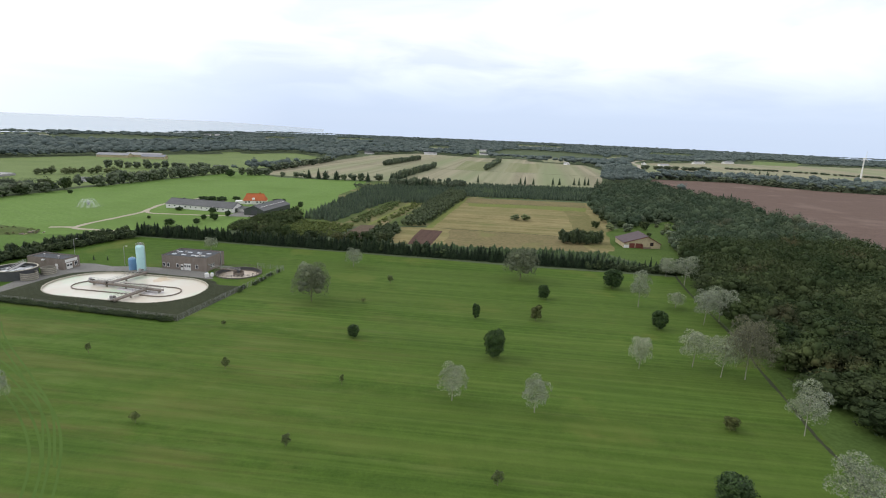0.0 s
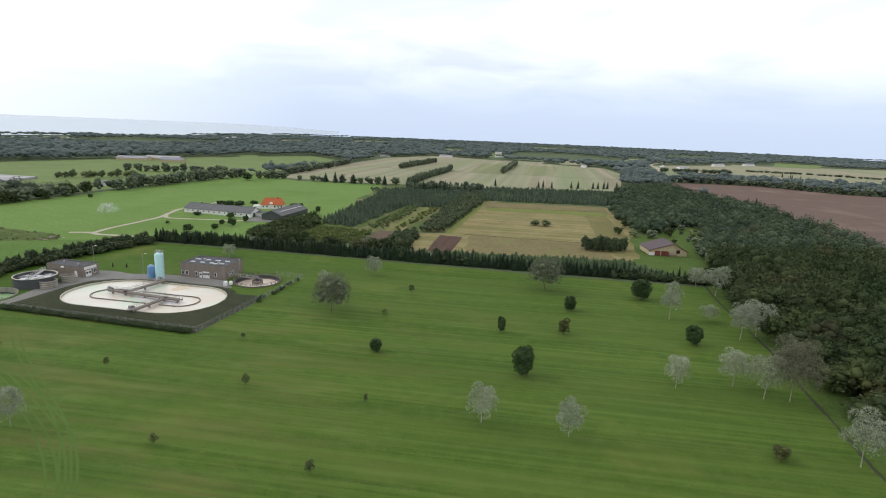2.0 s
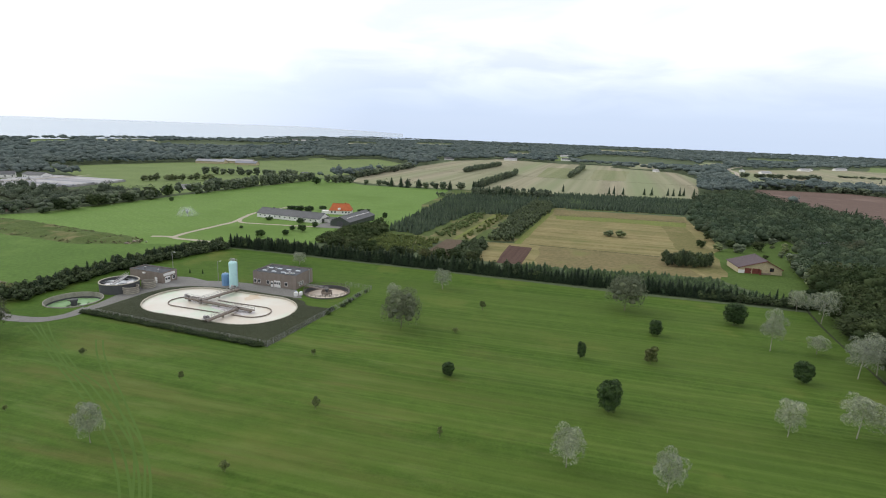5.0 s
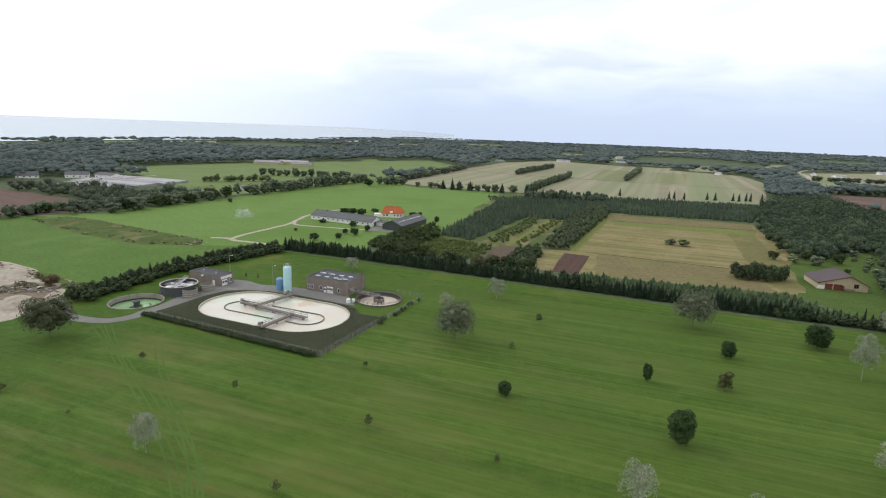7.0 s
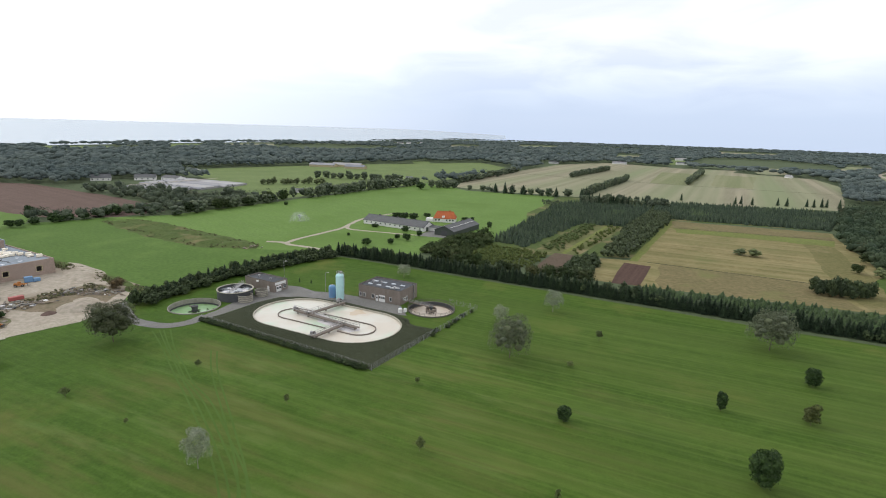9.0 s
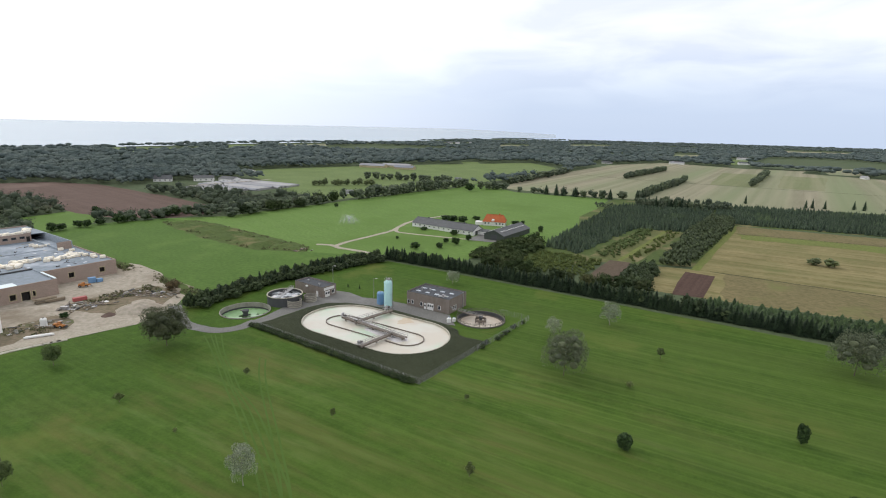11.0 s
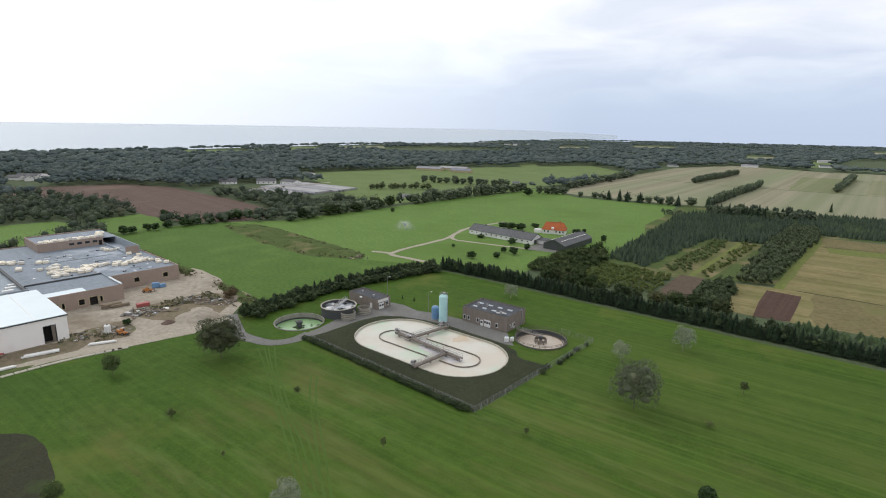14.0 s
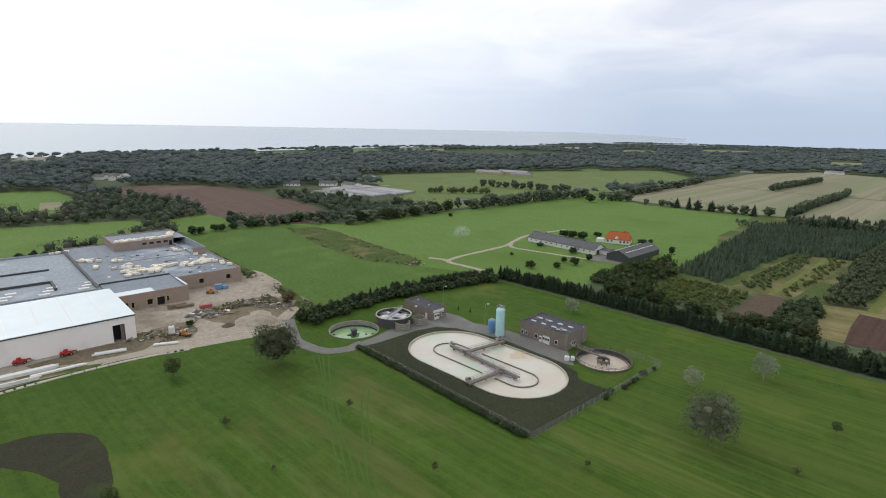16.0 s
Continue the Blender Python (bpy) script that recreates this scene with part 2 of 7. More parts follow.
DUG = material("dug_soil", (0.098, 0.062, 0.050), (0.080, 0.050, 0.041), 0.15, fine=0.9, rough=0.95, bump=0.4, bump_scale=1.5, spec=0.05, stripes=((76, 1.4, (0.110, 0.072, 0.058), 0.35),))
DUG_B = material("dry_dug_soil", (0.135, 0.100, 0.076), (0.108, 0.082, 0.060), 0.15, fine=0.9, rough=0.95, bump=0.4, bump_scale=1.5, spec=0.05, third=(0.105, 0.100, 0.055), third_scale=0.12, third_at=0.58)
SAND = material("building_sand", (0.43, 0.375, 0.31), (0.34, 0.295, 0.24), 0.09, fine=0.6, rough=0.95, bump=0.4, bump_scale=1.2, spec=0.1,
                third=(0.225, 0.188, 0.140), third_scale=0.06, third_at=0.50)
BROWNSITE = material("churned_earth", (0.235, 0.185, 0.135), (0.175, 0.150, 0.100), 0.2, fine=0.8, rough=0.95, bump=0.4, bump_scale=1.5, spec=0.05, third=(0.12, 0.13, 0.065), third_scale=0.12, third_at=0.54)
GRAVEL = material("gravel_track", (0.44, 0.385, 0.315), (0.36, 0.32, 0.26), 0.2, fine=1.5, rough=0.95, spec=0.1)
ASPHALT = material("asphalt", (0.200, 0.193, 0.182), (0.170, 0.164, 0.156), 0.3, fine=3.0, rough=0.9, bump=0.1, spec=0.2, third=(0.21, 0.205, 0.20), third_scale=0.12)
SEA = material("sea", (0.17, 0.24, 0.30), (0.21, 0.28, 0.33), 0.003, rough=0.22, spec=0.42)
DARKSOIL = material("dark_bed", (0.058, 0.056, 0.037), (0.046, 0.047, 0.032), 0.3, fine=2.0, rough=0.95, spec=0.03, third=(0.050, 0.064, 0.029), third_scale=0.12, third_at=0.55)
BERM = material("ground_cover", (0.046, 0.055, 0.032), (0.060, 0.066, 0.040), 0.15, fine=2.0, rough=0.95, bump=0.5, bump_scale=3.0, spec=0.05)
LEAF_COVER = material("cover_leaf", (0.048, 0.057, 0.033), (0.062, 0.069, 0.041), 0.12, rough=0.8, island=0.14, spec=0.15)
WEEDS = material("weeds", (0.165, 0.165, 0.095), (0.110, 0.125, 0.062), 0.3, rough=0.9, island=0.5, spec=0.05)

BARK = material("bark", (0.10, 0.08, 0.06), (0.15, 0.12, 0.09), 3.0, rough=0.9, bump=0.5, bump_scale=12.0)
PALEBARK = material("pale_bark", (0.34, 0.32, 0.27), (0.22, 0.20, 0.17), 2.0, rough=0.85, bump=0.3, bump_scale=10.0)
L_DARK = material("leaf_dark", (0.030, 0.061, 0.019), (0.050, 0.090, 0.029), 0.4, rough=0.6, island=0.45, rand=0.12, spec=0.2, trans=0.15)
L_OLIVE = material("leaf_olive", (0.066, 0.090, 0.028), (0.092, 0.106, 0.038), 0.4, rough=0.6, island=0.4, rand=0.12, spec=0.2, trans=0.15)
L_SILVER = material("leaf_silver", (0.125, 0.168, 0.085), (0.360, 0.405, 0.320), 0.33, rough=0.55, island=0.45, rand=0.10, spec=0.3, trans=0.2)
L_BRONZE = material("leaf_bronze", (0.092, 0.072, 0.040), (0.130, 0.100, 0.056), 0.5, rough=0.7, island=0.3, spec=0.1, trans=0.15)
L_TAUPE = material("leaf_taupe", (0.094, 0.098, 0.057), (0.168, 0.172, 0.120), 0.3, rough=0.6, island=0.35, spec=0.2, trans=0.2)
L_OAK = material("leaf_oak", (0.062, 0.078, 0.038), (0.094, 0.108, 0.058), 0.5, rough=0.6, island=0.3, spec=0.2, trans=0.2)
L_GREY = material("leaf_grey", (0.100, 0.124, 0.070), (0.150, 0.172, 0.108), 0.5, rough=0.6, island=0.3, spec=0.2, trans=0.2)
L_WOOD = material("leaf_wood", (0.029, 0.049, 0.020), (0.064, 0.086, 0.037), 0.07, rough=0.75, island=0.2, rand=0.28, spec=0.06, trans=0.15, mottled=0.3,
                  third=(0.092, 0.086, 0.045), third_scale=0.05, third_at=0.59)
# mixed wood's own tone, lightened and blued for haze
L_MIX_HAZE = material("leaf_mixed_wood_hazed", (0.040, 0.064, 0.038), (0.076, 0.104, 0.060), 0.06, rough=0.75, island=0.22, spec=0.08, trans=0.15, mottled=0.3, third=(0.090, 0.094, 0.056), third_scale=0.04, third_at=0.58)
# this bluish grey-green leaf colour carries the haze of the distance
L_FAR_HAZE = material("leaf_far_hazed", (0.098, 0.130, 0.124), (0.140, 0.172, 0.156), 0.012, rough=0.8, island=0.16, spec=0.08, trans=0.25, mottled=0.25)
L_SCRUB = material("leaf_scrub", (0.082, 0.126, 0.044), (0.128, 0.164, 0.064), 0.25, rough=0.7, island=0.3, spec=0.12, trans=0.2)
L_HEDGE = material("leaf_hedge", (0.042, 0.066, 0.030), (0.070, 0.098, 0.048), 0.12, rough=0.65, island=0.3, rand=0.28, spec=0.15, trans=0.15)
L_PALE = material("leaf_pale", (0.115, 0.150, 0.070), (0.150, 0.185, 0.092), 0.2, rough=0.7, island=0.3, rand=0.2, spec=0.12, trans=0.2)
L_STRIP = material("needles_young", (0.052, 0.088, 0.038), (0.078, 0.118, 0.050), 0.10, rough=0.7, island=0.35, spec=0.12, trans=0.12)
L_PINE_PALE = material("needles_pine", (0.056, 0.078, 0.040), (0.082, 0.106, 0.054), 0.08, rough=0.7, island=0.35, spec=0.12, trans=0.12)
L_SAPLING = material("leaf_sapling", (0.092, 0.132, 0.046), (0.160, 0.200, 0.084), 0.6, rough=0.7, island=0.4, rand=0.25, spec=0.12, trans=0.25)
L_LIME = material("leaf_lime", (0.088, 0.122, 0.036), (0.140, 0.172, 0.056), 0.18, rough=0.7, island=0.35, spec=0.12, trans=0.2)
L_BELT = material("leaf_belt", (0.060, 0.083, 0.054), (0.094, 0.119, 0.076), 0.06, rough=0.7, island=0.28, spec=0.1, trans=0.2, third=(0.118, 0.116, 0.078), third_scale=0.03, third_at=0.56)
# haze over the field rows is put into this lighter grey-green
L_ROW_HAZE = material("leaf_row_hazed", (0.092, 0.128, 0.080), (0.136, 0.170, 0.108), 0.08, rough=0.65, island=0.35, rand=0.25, spec=0.15, trans=0.2)
L_PINE = material("needles", (0.040, 0.069, 0.039), (0.062, 0.096, 0.054), 0.15, rough=0.7, island=0.3, rand=0.2, spec=0.12, trans=0.1)
L_HEDGE_SPRUCE = material("needles_hedge", (0.025, 0.044, 0.024), (0.040, 0.065, 0.034), 0.15, rough=0.7, island=0.3, rand=0.25, spec=0.12, trans=0.1)
L_BLUE = material("needles_blue", (0.048, 0.075, 0.047), (0.078, 0.110, 0.068), 0.05, rough=0.7, island=0.3, spec=0.12, trans=0.12, third=(0.10, 0.145, 0.07), third_scale=0.03, third_at=0.58)


# ---------------------------------------------------------------- geometry helpers
class Shape:
    """Collects faces for one mesh."""

    def __init__(self):
        self.v, self.f = [], []

    def add(self, verts, faces):
        n = len(self.v)
        self.v += [tuple(p) for p in verts]
        self.f += [tuple(n + i for i in f) for f in faces]
        return self

    def prism(self, pts, z0, z1):
        n = len(pts)
        v = [(x, y, z0) for x, y in pts] + [(x, y, z1) for x, y in pts]
        return self.add(v, [tuple(reversed(range(n))), tuple(range(n, 2 * n))] + [(i, (i + 1) % n, n + (i + 1) % n, n + i) for i in range(n)])

    def box(self, x0, x1, y0, y1, z0, z1):
        return self.prism([(x0, y0), (x1, y0), (x1, y1), (x0, y1)], z0, z1)

    def slab(self, cx, cy, z0, sx, sy, sz, c=0.05):
        """A box with chamfered upper edges."""
        hx, hy = sx / 2, sy / 2
        rings = [(hx, hy, z0), (hx, hy, z0 + sz - c), (hx - c, hy - c, z0 + sz)]
        v = [(cx + a * i, cy + b * j, z) for a, b, z in rings for i, j in ((-1, -1), (1, -1), (1, 1), (-1, 1))]
        f = [(3, 2, 1, 0), (8, 9, 10, 11)]
        for r in (0, 4):
            f += [(r + i, r + (i + 1) % 4, r + 4 + (i + 1) % 4, r + 4 + i) for i in range(4)]
        return self.add(v, f)

    def lathe(self, profile, n=28, cx=0.0, cy=0.0, closed=False):
        """Turns rows of (radius, z) round the upright axis."""
        v = [(cx + r * math.cos(2 * math.pi * i / n), cy + r * math.sin(2 * math.pi * i / n), z) for r, z in profile for i in range(n)]
        f = [(k * n + i, k * n + (i + 1) % n, (k + 1) * n + (i + 1) % n, (k + 1) * n + i) for k in range(len(profile) - 1) for i in range(n)]
        if closed:
            k = len(profile) - 1
            f += [(k * n + i, k * n + (i + 1) % n, (i + 1) % n, i) for i in range(n)]
        else:
            f += [tuple(reversed(range(n))), tuple(range((len(profile) - 1) * n, len(profile) * n))]
        return self.add(v, f)

    def beam(self, a, b, w, h):
        a, b = Vector(a), Vector(b)
        d = (b - a).normalized()
        s = d.cross((0, 0, 1))
        s = (s.normalized() if s.length > 1e-4 else Vector((1, 0, 0))) * w / 2
        u = s.cross(d).normalized() * h / 2
        v = [p + i * s + j * u for p in (a, b) for i, j in ((-1, -1), (1, -1), (1, 1), (-1, 1))]
        return self.add(v, [(3, 2, 1, 0), (4, 5, 6, 7), (0, 1, 5, 4), (1, 2, 6, 5), (2, 3, 7, 6), (3, 0, 4, 7)])

    def wall(self, loop, t, z0, z1, closed=True):
        """An upright wall of thickness t along a line of points."""
        n = len(loop)
        off = []
        for i, p in enumerate(loop):
            a = Vector(loop[(i - 1) % n] if closed or i else p)
            b = Vector(loop[(i + 1) % n] if closed or i < n - 1 else p)
            d = (b - a).normalized()
            off.append(Vector((-d.y, d.x)) * t / 2)
        v = []
        for p, o in zip(loop, off):
            p = Vector(p)
            v += [(*(p - o), z0), (*(p + o), z0), (*(p + o), z1), (*(p - o), z1)]
        f = []
        for i in range(n if closed else n - 1):
            a, b = 4 * i, 4 * ((i + 1) % n)
            f += [(a + k, b + k, b + (k + 1) % 4, a + (k + 1) % 4) for k in range(4)]
        if not closed:
            f += [(0, 1, 2, 3), (4 * n - 1, 4 * n - 2, 4 * n - 3, 4 * n - 4)]
        return self.add(v, f)

    def mesh(self, name, mat, smooth=False):
        me = bpy.data.meshes.new(name)
        me.from_pydata(self.v, [], self.f)
        me.materials.append(mat)
        bm = bmesh.new()
        bm.from_mesh(me)
        bmesh.ops.recalc_face_normals(bm, faces=bm.faces)
        bm.to_mesh(me)
        bm.free()
        if smooth:
            me.polygons.foreach_set("use_smooth", [True] * len(me.polygons))
        return me


def part(name, shape, mat, parent=None, label="", smooth=False):
    ob = new(name, shape.mesh(name, mat, smooth))
    if parent:
        ob.parent = parent
    return tagged(ob, label)


def thing(name, x, y, z=0.0, turn=0.0, label="", category="", group="", kind=""):
    ob = new(name)
    ob.empty_display_size = 0.3
    ob.matrix_basis = pose(x, y, z, 0, 0, turn)
    return tagged(ob, label, category, group, kind)


def raw(name, verts, faces, mat, parent=None):
    """A mesh from arrays: verts (n, 3), faces (m, k)."""
    me = bpy.data.meshes.new(name)
    k = faces.shape[1]
    me.vertices.add(len(verts))
    me.vertices.foreach_set("co", np.ascontiguousarray(verts, np.float32).ravel())
    me.loops.add(faces.size)
    me.loops.foreach_set("vertex_index", np.ascontiguousarray(faces, np.int32).ravel())
    me.polygons.add(len(faces))
    me.polygons.foreach_set("loop_start", np.arange(0, faces.size, k, dtype=np.int32))
    me.materials.append(mat)
    me.polygons.foreach_set("use_smooth", np.ones(len(faces), bool))
    me.update(calc_edges=True)
    ob = new(name, me)
    if parent:
        ob.parent = parent
    return ob


def inside(pts, poly):
    """Which of the points (n, 2) lie in the polygon."""
    x, y = pts[:, 0], pts[:, 1]
    hit = np.zeros(len(pts), bool)
    for (ax, ay), (bx, by) in zip(poly, poly[1:] + poly[:1]):
        with np.errstate(divide="ignore", invalid="ignore"):
            hit ^= ((ay > y) != (by > y)) & (x < (bx - ax) * (y - ay) / (by - ay + 1e-12) + ax)
    return hit


def ragged(poly, step, amount, seed):
    """The outline with more points, pushed about a little."""
    r = random.Random(seed)
    out = []
    for a, b in zip(poly, poly[1:] + poly[:1]):
        a, b = Vector(a), Vector(b)
        n = max(1, int((b - a).length / step))
        for i in range(n):
            p = a.lerp(b, i / n)
            out.append((p.x + r.uniform(-amount, amount), p.y + r.uniform(-amount, amount)))
    return out


def round_hole(x, y, r, n=56):
    return [(x + r * math.cos(2 * math.pi * k / n), y + r * math.sin(2 * math.pi * k / n)) for k in range(n)]


def holed(pts, holes, z):
    """A flat sheet with openings."""
    loops = [[Vector((x, y, z)) for x, y in loop] for loop in [pts] + list(holes)]
    return Shape().add([p for loop in loops for p in loop], geometry.tessellate_polygon(loops))


def field(name, poly, mat, z, label, category="field", step=14, amount=1.2, holes=()):
    pts = ragged(poly, step, amount, len(poly) + int(z * 1000))
    s = holed([tuple(p) for p in pts], holes, z) if holes else Shape().add([(x, y, z) for x, y in pts], [tuple(range(len(pts)))])
    ob = part(name, s, mat)
    if ob.data.polygons[0].normal.z < 0:
        ob.data.flip_normals()
    return tagged(ob, label, category, kind="structure")


def smooth_line(pts, n=6):
    out = []
    for i in range(len(pts) - 1):
        p0, p1, p2, p3 = (Vector(pts[max(0, min(len(pts) - 1, k))]) for k in (i - 1, i, i + 1, i + 2))
        for j in range(n):
            t = j / n
            out.append(0.5 * (2 * p1 + (p2 - p0) * t + (2 * p0 - 5 * p1 + 4 * p2 - p3) * t * t + (3 * p1 - p0 - 3 * p2 + p3) * t ** 3))
    return out + [Vector(pts[-1])]


def ribbon(name, pts, width, mat, z, label, category="road", wobble=0.15, n=6):
    r = random.Random(len(pts) + int(1000 * z))
    line = smooth_line(pts, n)
    s, v = Shape(), []
    for i, p in enumerate(line):
        d = (line[min(i + 1, len(line) - 1)] - line[max(i - 1, 0)]).normalized()
        o = Vector((-d.y, d.x)) * width / 2
        a, b = p + o * (1 + r.uniform(-wobble, wobble)), p - o * (1 + r.uniform(-wobble, wobble))
        v += [(a.x, a.y, z), (b.x, b.y, z)]
    s.add(v, [(2 * i, 2 * i + 1, 2 * i + 3, 2 * i + 2) for i in range(len(line) - 1)])
    ob = part(name, s, mat)
    if ob.data.polygons[0].normal.z < 0:
        ob.data.flip_normals()
    return tagged(ob, label, category, kind="structure")


# ---------------------------------------------------------------- ground, sea and fields
def polar(r, az):
    return (r * math.sin(radians(az)), r * math.cos(radians(az)))


# the two sunk basins of the treatment plant open through ground and lawn
PITS = [round_hole(-136.2, 173.6, 8.3), round_hole(-58.4, 197.0, 8.2)]
s = holed([polar(3250, a) for a in range(0, 360, 3)], PITS, 0.0)
tagged(part("ground", s, COUNTRY), "dark green wooded country reaching to the horizon", "ground", kind="structure")

COAST = [polar(r, a) for r, a in ((900, -110), (1080, -90), (1180, -78), (1260, -70), (1330, -62), (1450, -54), (1600, -46), (1800, -38), (2000, -31), (2300, -24), (2800, -17), (3600, -11), (4800, -7))]
SEA_AREA = COAST + [polar(4800, a) for a in range(-10, -112, -3)]


def sea_sheet():
    """The sea from the shore outwards. It rises a little with distance, so that its edge meets the true horizon though the view ends at five kilometres."""
    lead = [(r, a) for r, a in ((880, -112), (1080, -90), (1180, -78), (1260, -70), (1330, -62), (1450, -54), (1600, -46), (1800, -38), (2000, -31), (2300, -24), (2800, -17), (3600, -11), (4300, -7))]
    out = Shape()
    v, n = [], 9
    for (r0, a0), (r1, a1) in zip(lead, lead[1:]):
        for k in range(4):
            r, a = r0 + (r1 - r0) * k / 4, a0 + (a1 - a0) * k / 4
            for j in range(n):
                q = r + (4880 - r) * j / (n - 1)
                v.append((*polar(q, a), 0.3 + 47.0 * (j / (n - 1)) ** 1.5 * min(1.0, (4880 - r) / 2200)))
    m = len(v) // n
    out.add(v, [(n * k + j, n * k + j + 1, n * k + n + j + 1, n * k + n + j) for k in range(m - 1) for j in range(n - 1)])
    return out


tagged(part("sea", sea_sheet(), SEA, smooth=True), "calm pale grey sea under an overcast sky", "sea", kind="structure")

LAWN_AREA = [(-160, 168), (-150, 200), (-137, 232), (-122, 257), (-60, 243), (0, 229), (60, 214), (118, 203), (108, 172), (98, 138), (92, 110), (85, 82), (76, 40), (60, -60), (40, -140), (-150, -140), (-190, 40), (-187, 90), (-178, 115), (-164, 140), (-158, 160)]
W_PASTURE = [(-163, 172), (-152, 204), (-139, 236), (-123, 262), (-95, 256), (-78, 300), (-45, 340), (-48, 440), (-36, 515), (-34, 560), (-125, 566), (-150, 600), (-180, 640), (-190, 580), (-215, 520), (-237, 450), (-258, 385), (-276, 325), (-305, 298), (-330, 262), (-330, 236), (-300, 213), (-215, 196), (-180, 188)]
MEADOW = [(-260, 420), (-240, 470), (-215, 540), (-190, 590), (-180, 650), (-120, 800), (-110, 900), (-200, 1050), (-330, 900), (-450, 745), (-520, 615), (-440, 560), (-350, 480), (-300, 425)]
SOIL_W = [(-650, 300), (-575, 407), (-514, 418), (-398, 385), (-316, 357), (-292, 338), (-300, 306), (-335, 286), (-374, 288), (-440, 308), (-500, 305), (-580, 290)]
LOW_A = [(-440, 172), (-402, 243), (-376, 246), (-330, 196), (-335, 176), (-320, 140), (-330, 60), (-470, 60)]
LOW_B = [(-650, 235), (-622, 288), (-540, 272), (-490, 246), (-450, 215), (-520, 180)]
LOW_C = [(-386, 258), (-384, 293), (-343, 286), (-330, 268), (-330, 240), (-345, 236)]
STUBBLE_N = [(-142, 594), (-148, 640), (-140, 720), (-108, 870), (-56, 1092), (40, 1240), (130, 1180), (350, 1000), (330, 860), (222, 575), (60, 556), (-22, 568), (-70, 572)]
HAY_AREA = [(-3, 257), (2, 302), (20, 303), (56, 447), (156, 436), (136, 330), (126, 300), (113, 250), (101, 246), (60, 250), (22, 254)]
SOIL_E = [(300, 640), (350, 720), (459, 712), (520, 628), (600, 600), (620, 420), (420, 190), (300, 150), (243, 215), (262, 292), (274, 350), (294, 455), (288, 535)]
LIGHT_E = [(360, 800), (420, 960), (500, 1160), (820, 1345), (1340, 1400), (1100, 900), (720, 690), (560, 760), (400, 840)]
PLANTATION = [(-60, 266), (-62, 300), (-64, 330), (-50, 440), (-36, 510), (-30, 560), (70, 572), (215, 595), (150, 445), (57, 450), (24, 309), (-25, 300)]
CLEARING = [(-33, 305), (-7, 406), (21, 403), (-9, 304)]
SITE = [(-160, 166), (-159, 150), (-168, 133), (-176, 118), (-182, 98), (-184, 60), (-250, 60), (-260, 140), (-245, 170), (-225, 205), (-212, 203), (-190, 192), (-172, 188)]

field("lawn", LAWN_AREA, LAWN, 0.03, "mown green lawn with faint mowing stripes", "lawn", step=20, amount=0.5, holes=PITS)
field("pasture", W_PASTURE, PASTURE, 0.03, "bright green pasture", "field")
field("pasture", [(-162, 173), (-151, 204), (-138, 236), (-126, 258), (-140, 262), (-166, 257), (-200, 262), (-255, 296), (-283, 302), (-305, 298), (-330, 262), (-330, 236), (-300, 214), (-215, 197), (-180, 189)], PASTURE_NEAR, 0.042, "darker green pasture beside the building site", "field", step=14, amount=0.8)
field("meadow", MEADOW, FARGRASS, 0.03, "pale green meadow beyond the tree rows", "field")
field("ploughed_field", SOIL_W, SOIL, 0.05, "bare reddish brown ploughed soil", "field")
for poly, nm in ((LOW_A, "pasture"), (LOW_B, "pasture"), (LOW_C, "pasture")):
    field(nm, poly, PASTURE, 0.04, "green grazing field between hedges", "field")
field("stubble_field", [(-540, 243), (-532, 266), (-490, 243), (-500, 226)], STUBBLE, 0.06, "small pale dry field", "field")
field("stubble_field", STUBBLE_N, STUBBLE, 0.04, "pale straw stubble field in strips", "field")
field("meadow", [(76, 772), (126, 764), (190, 1000), (122, 1006)], STUBBLE_GREEN, 0.07, "pale green strip of the stubble field", "field")
field("meadow", [(150, 770), (196, 762), (262, 985), (206, 1000)], STUBBLE_GREEN, 0.075, "pale green strip of the stubble field", "field")
ribbon("field_boundary", [(-110, 838), (-22, 800), (50, 778), (128, 762), (240, 742), (300, 735)], 2.5, COUNTRY, 0.11, "narrow dark boundary between stubble strips", "ditch", 0.3)
field("dry_meadow", HAY_AREA, HAY, 0.06, "yellow dry meadow with green patches", "field")
field("verge", [(15.0, 300), (19.3, 300.5), (59.5, 447), (55.5, 448)], LUSH, 0.10, "green grass strip beside the dry meadow", "grass", amount=0.4)
field("verge", [(51, 396), (96, 392), (137, 384), (146, 405), (100, 411), (53, 413)], LUSH, 0.11, "bright green grass strip across the dry meadow", "grass", step=8, amount=1.6)
field("dry_meadow", [(53.5, 414), (100, 412.5), (147, 407), (154, 437), (57, 446)], HAY_BROWN, 0.116, "brownish headland of the dry meadow", "field", step=8, amount=1.0)
field("dry_meadow", [(122.5, 386), (105.5, 311), (97, 276), (97, 250), (108, 250), (122, 302), (137, 382)], HAY_OLIVE, 0.09, "olive strip along the dry meadow", "field", step=8, amount=1.2)
field("dry_meadow", [(23, 301), (89, 286.5), (95, 270), (95, 248), (24, 255), (24, 265), (30, 298)], HAY_BROWN, 0.085, "browner strip of meadow behind the hedge", "field", step=8, amount=1.0)
ribbon("furrow", [(24, 300.8), (56, 293.5), (90, 285.5)], 0.8, BERM, 0.13, "dark furrow between two meadow strips", "furrow", 0.3)
ribbon("furrow", [(52, 414), (98, 411.5), (147, 406.5)], 0.7, BERM, 0.135, "dark furrow beside the green strip", "furrow", 0.3)
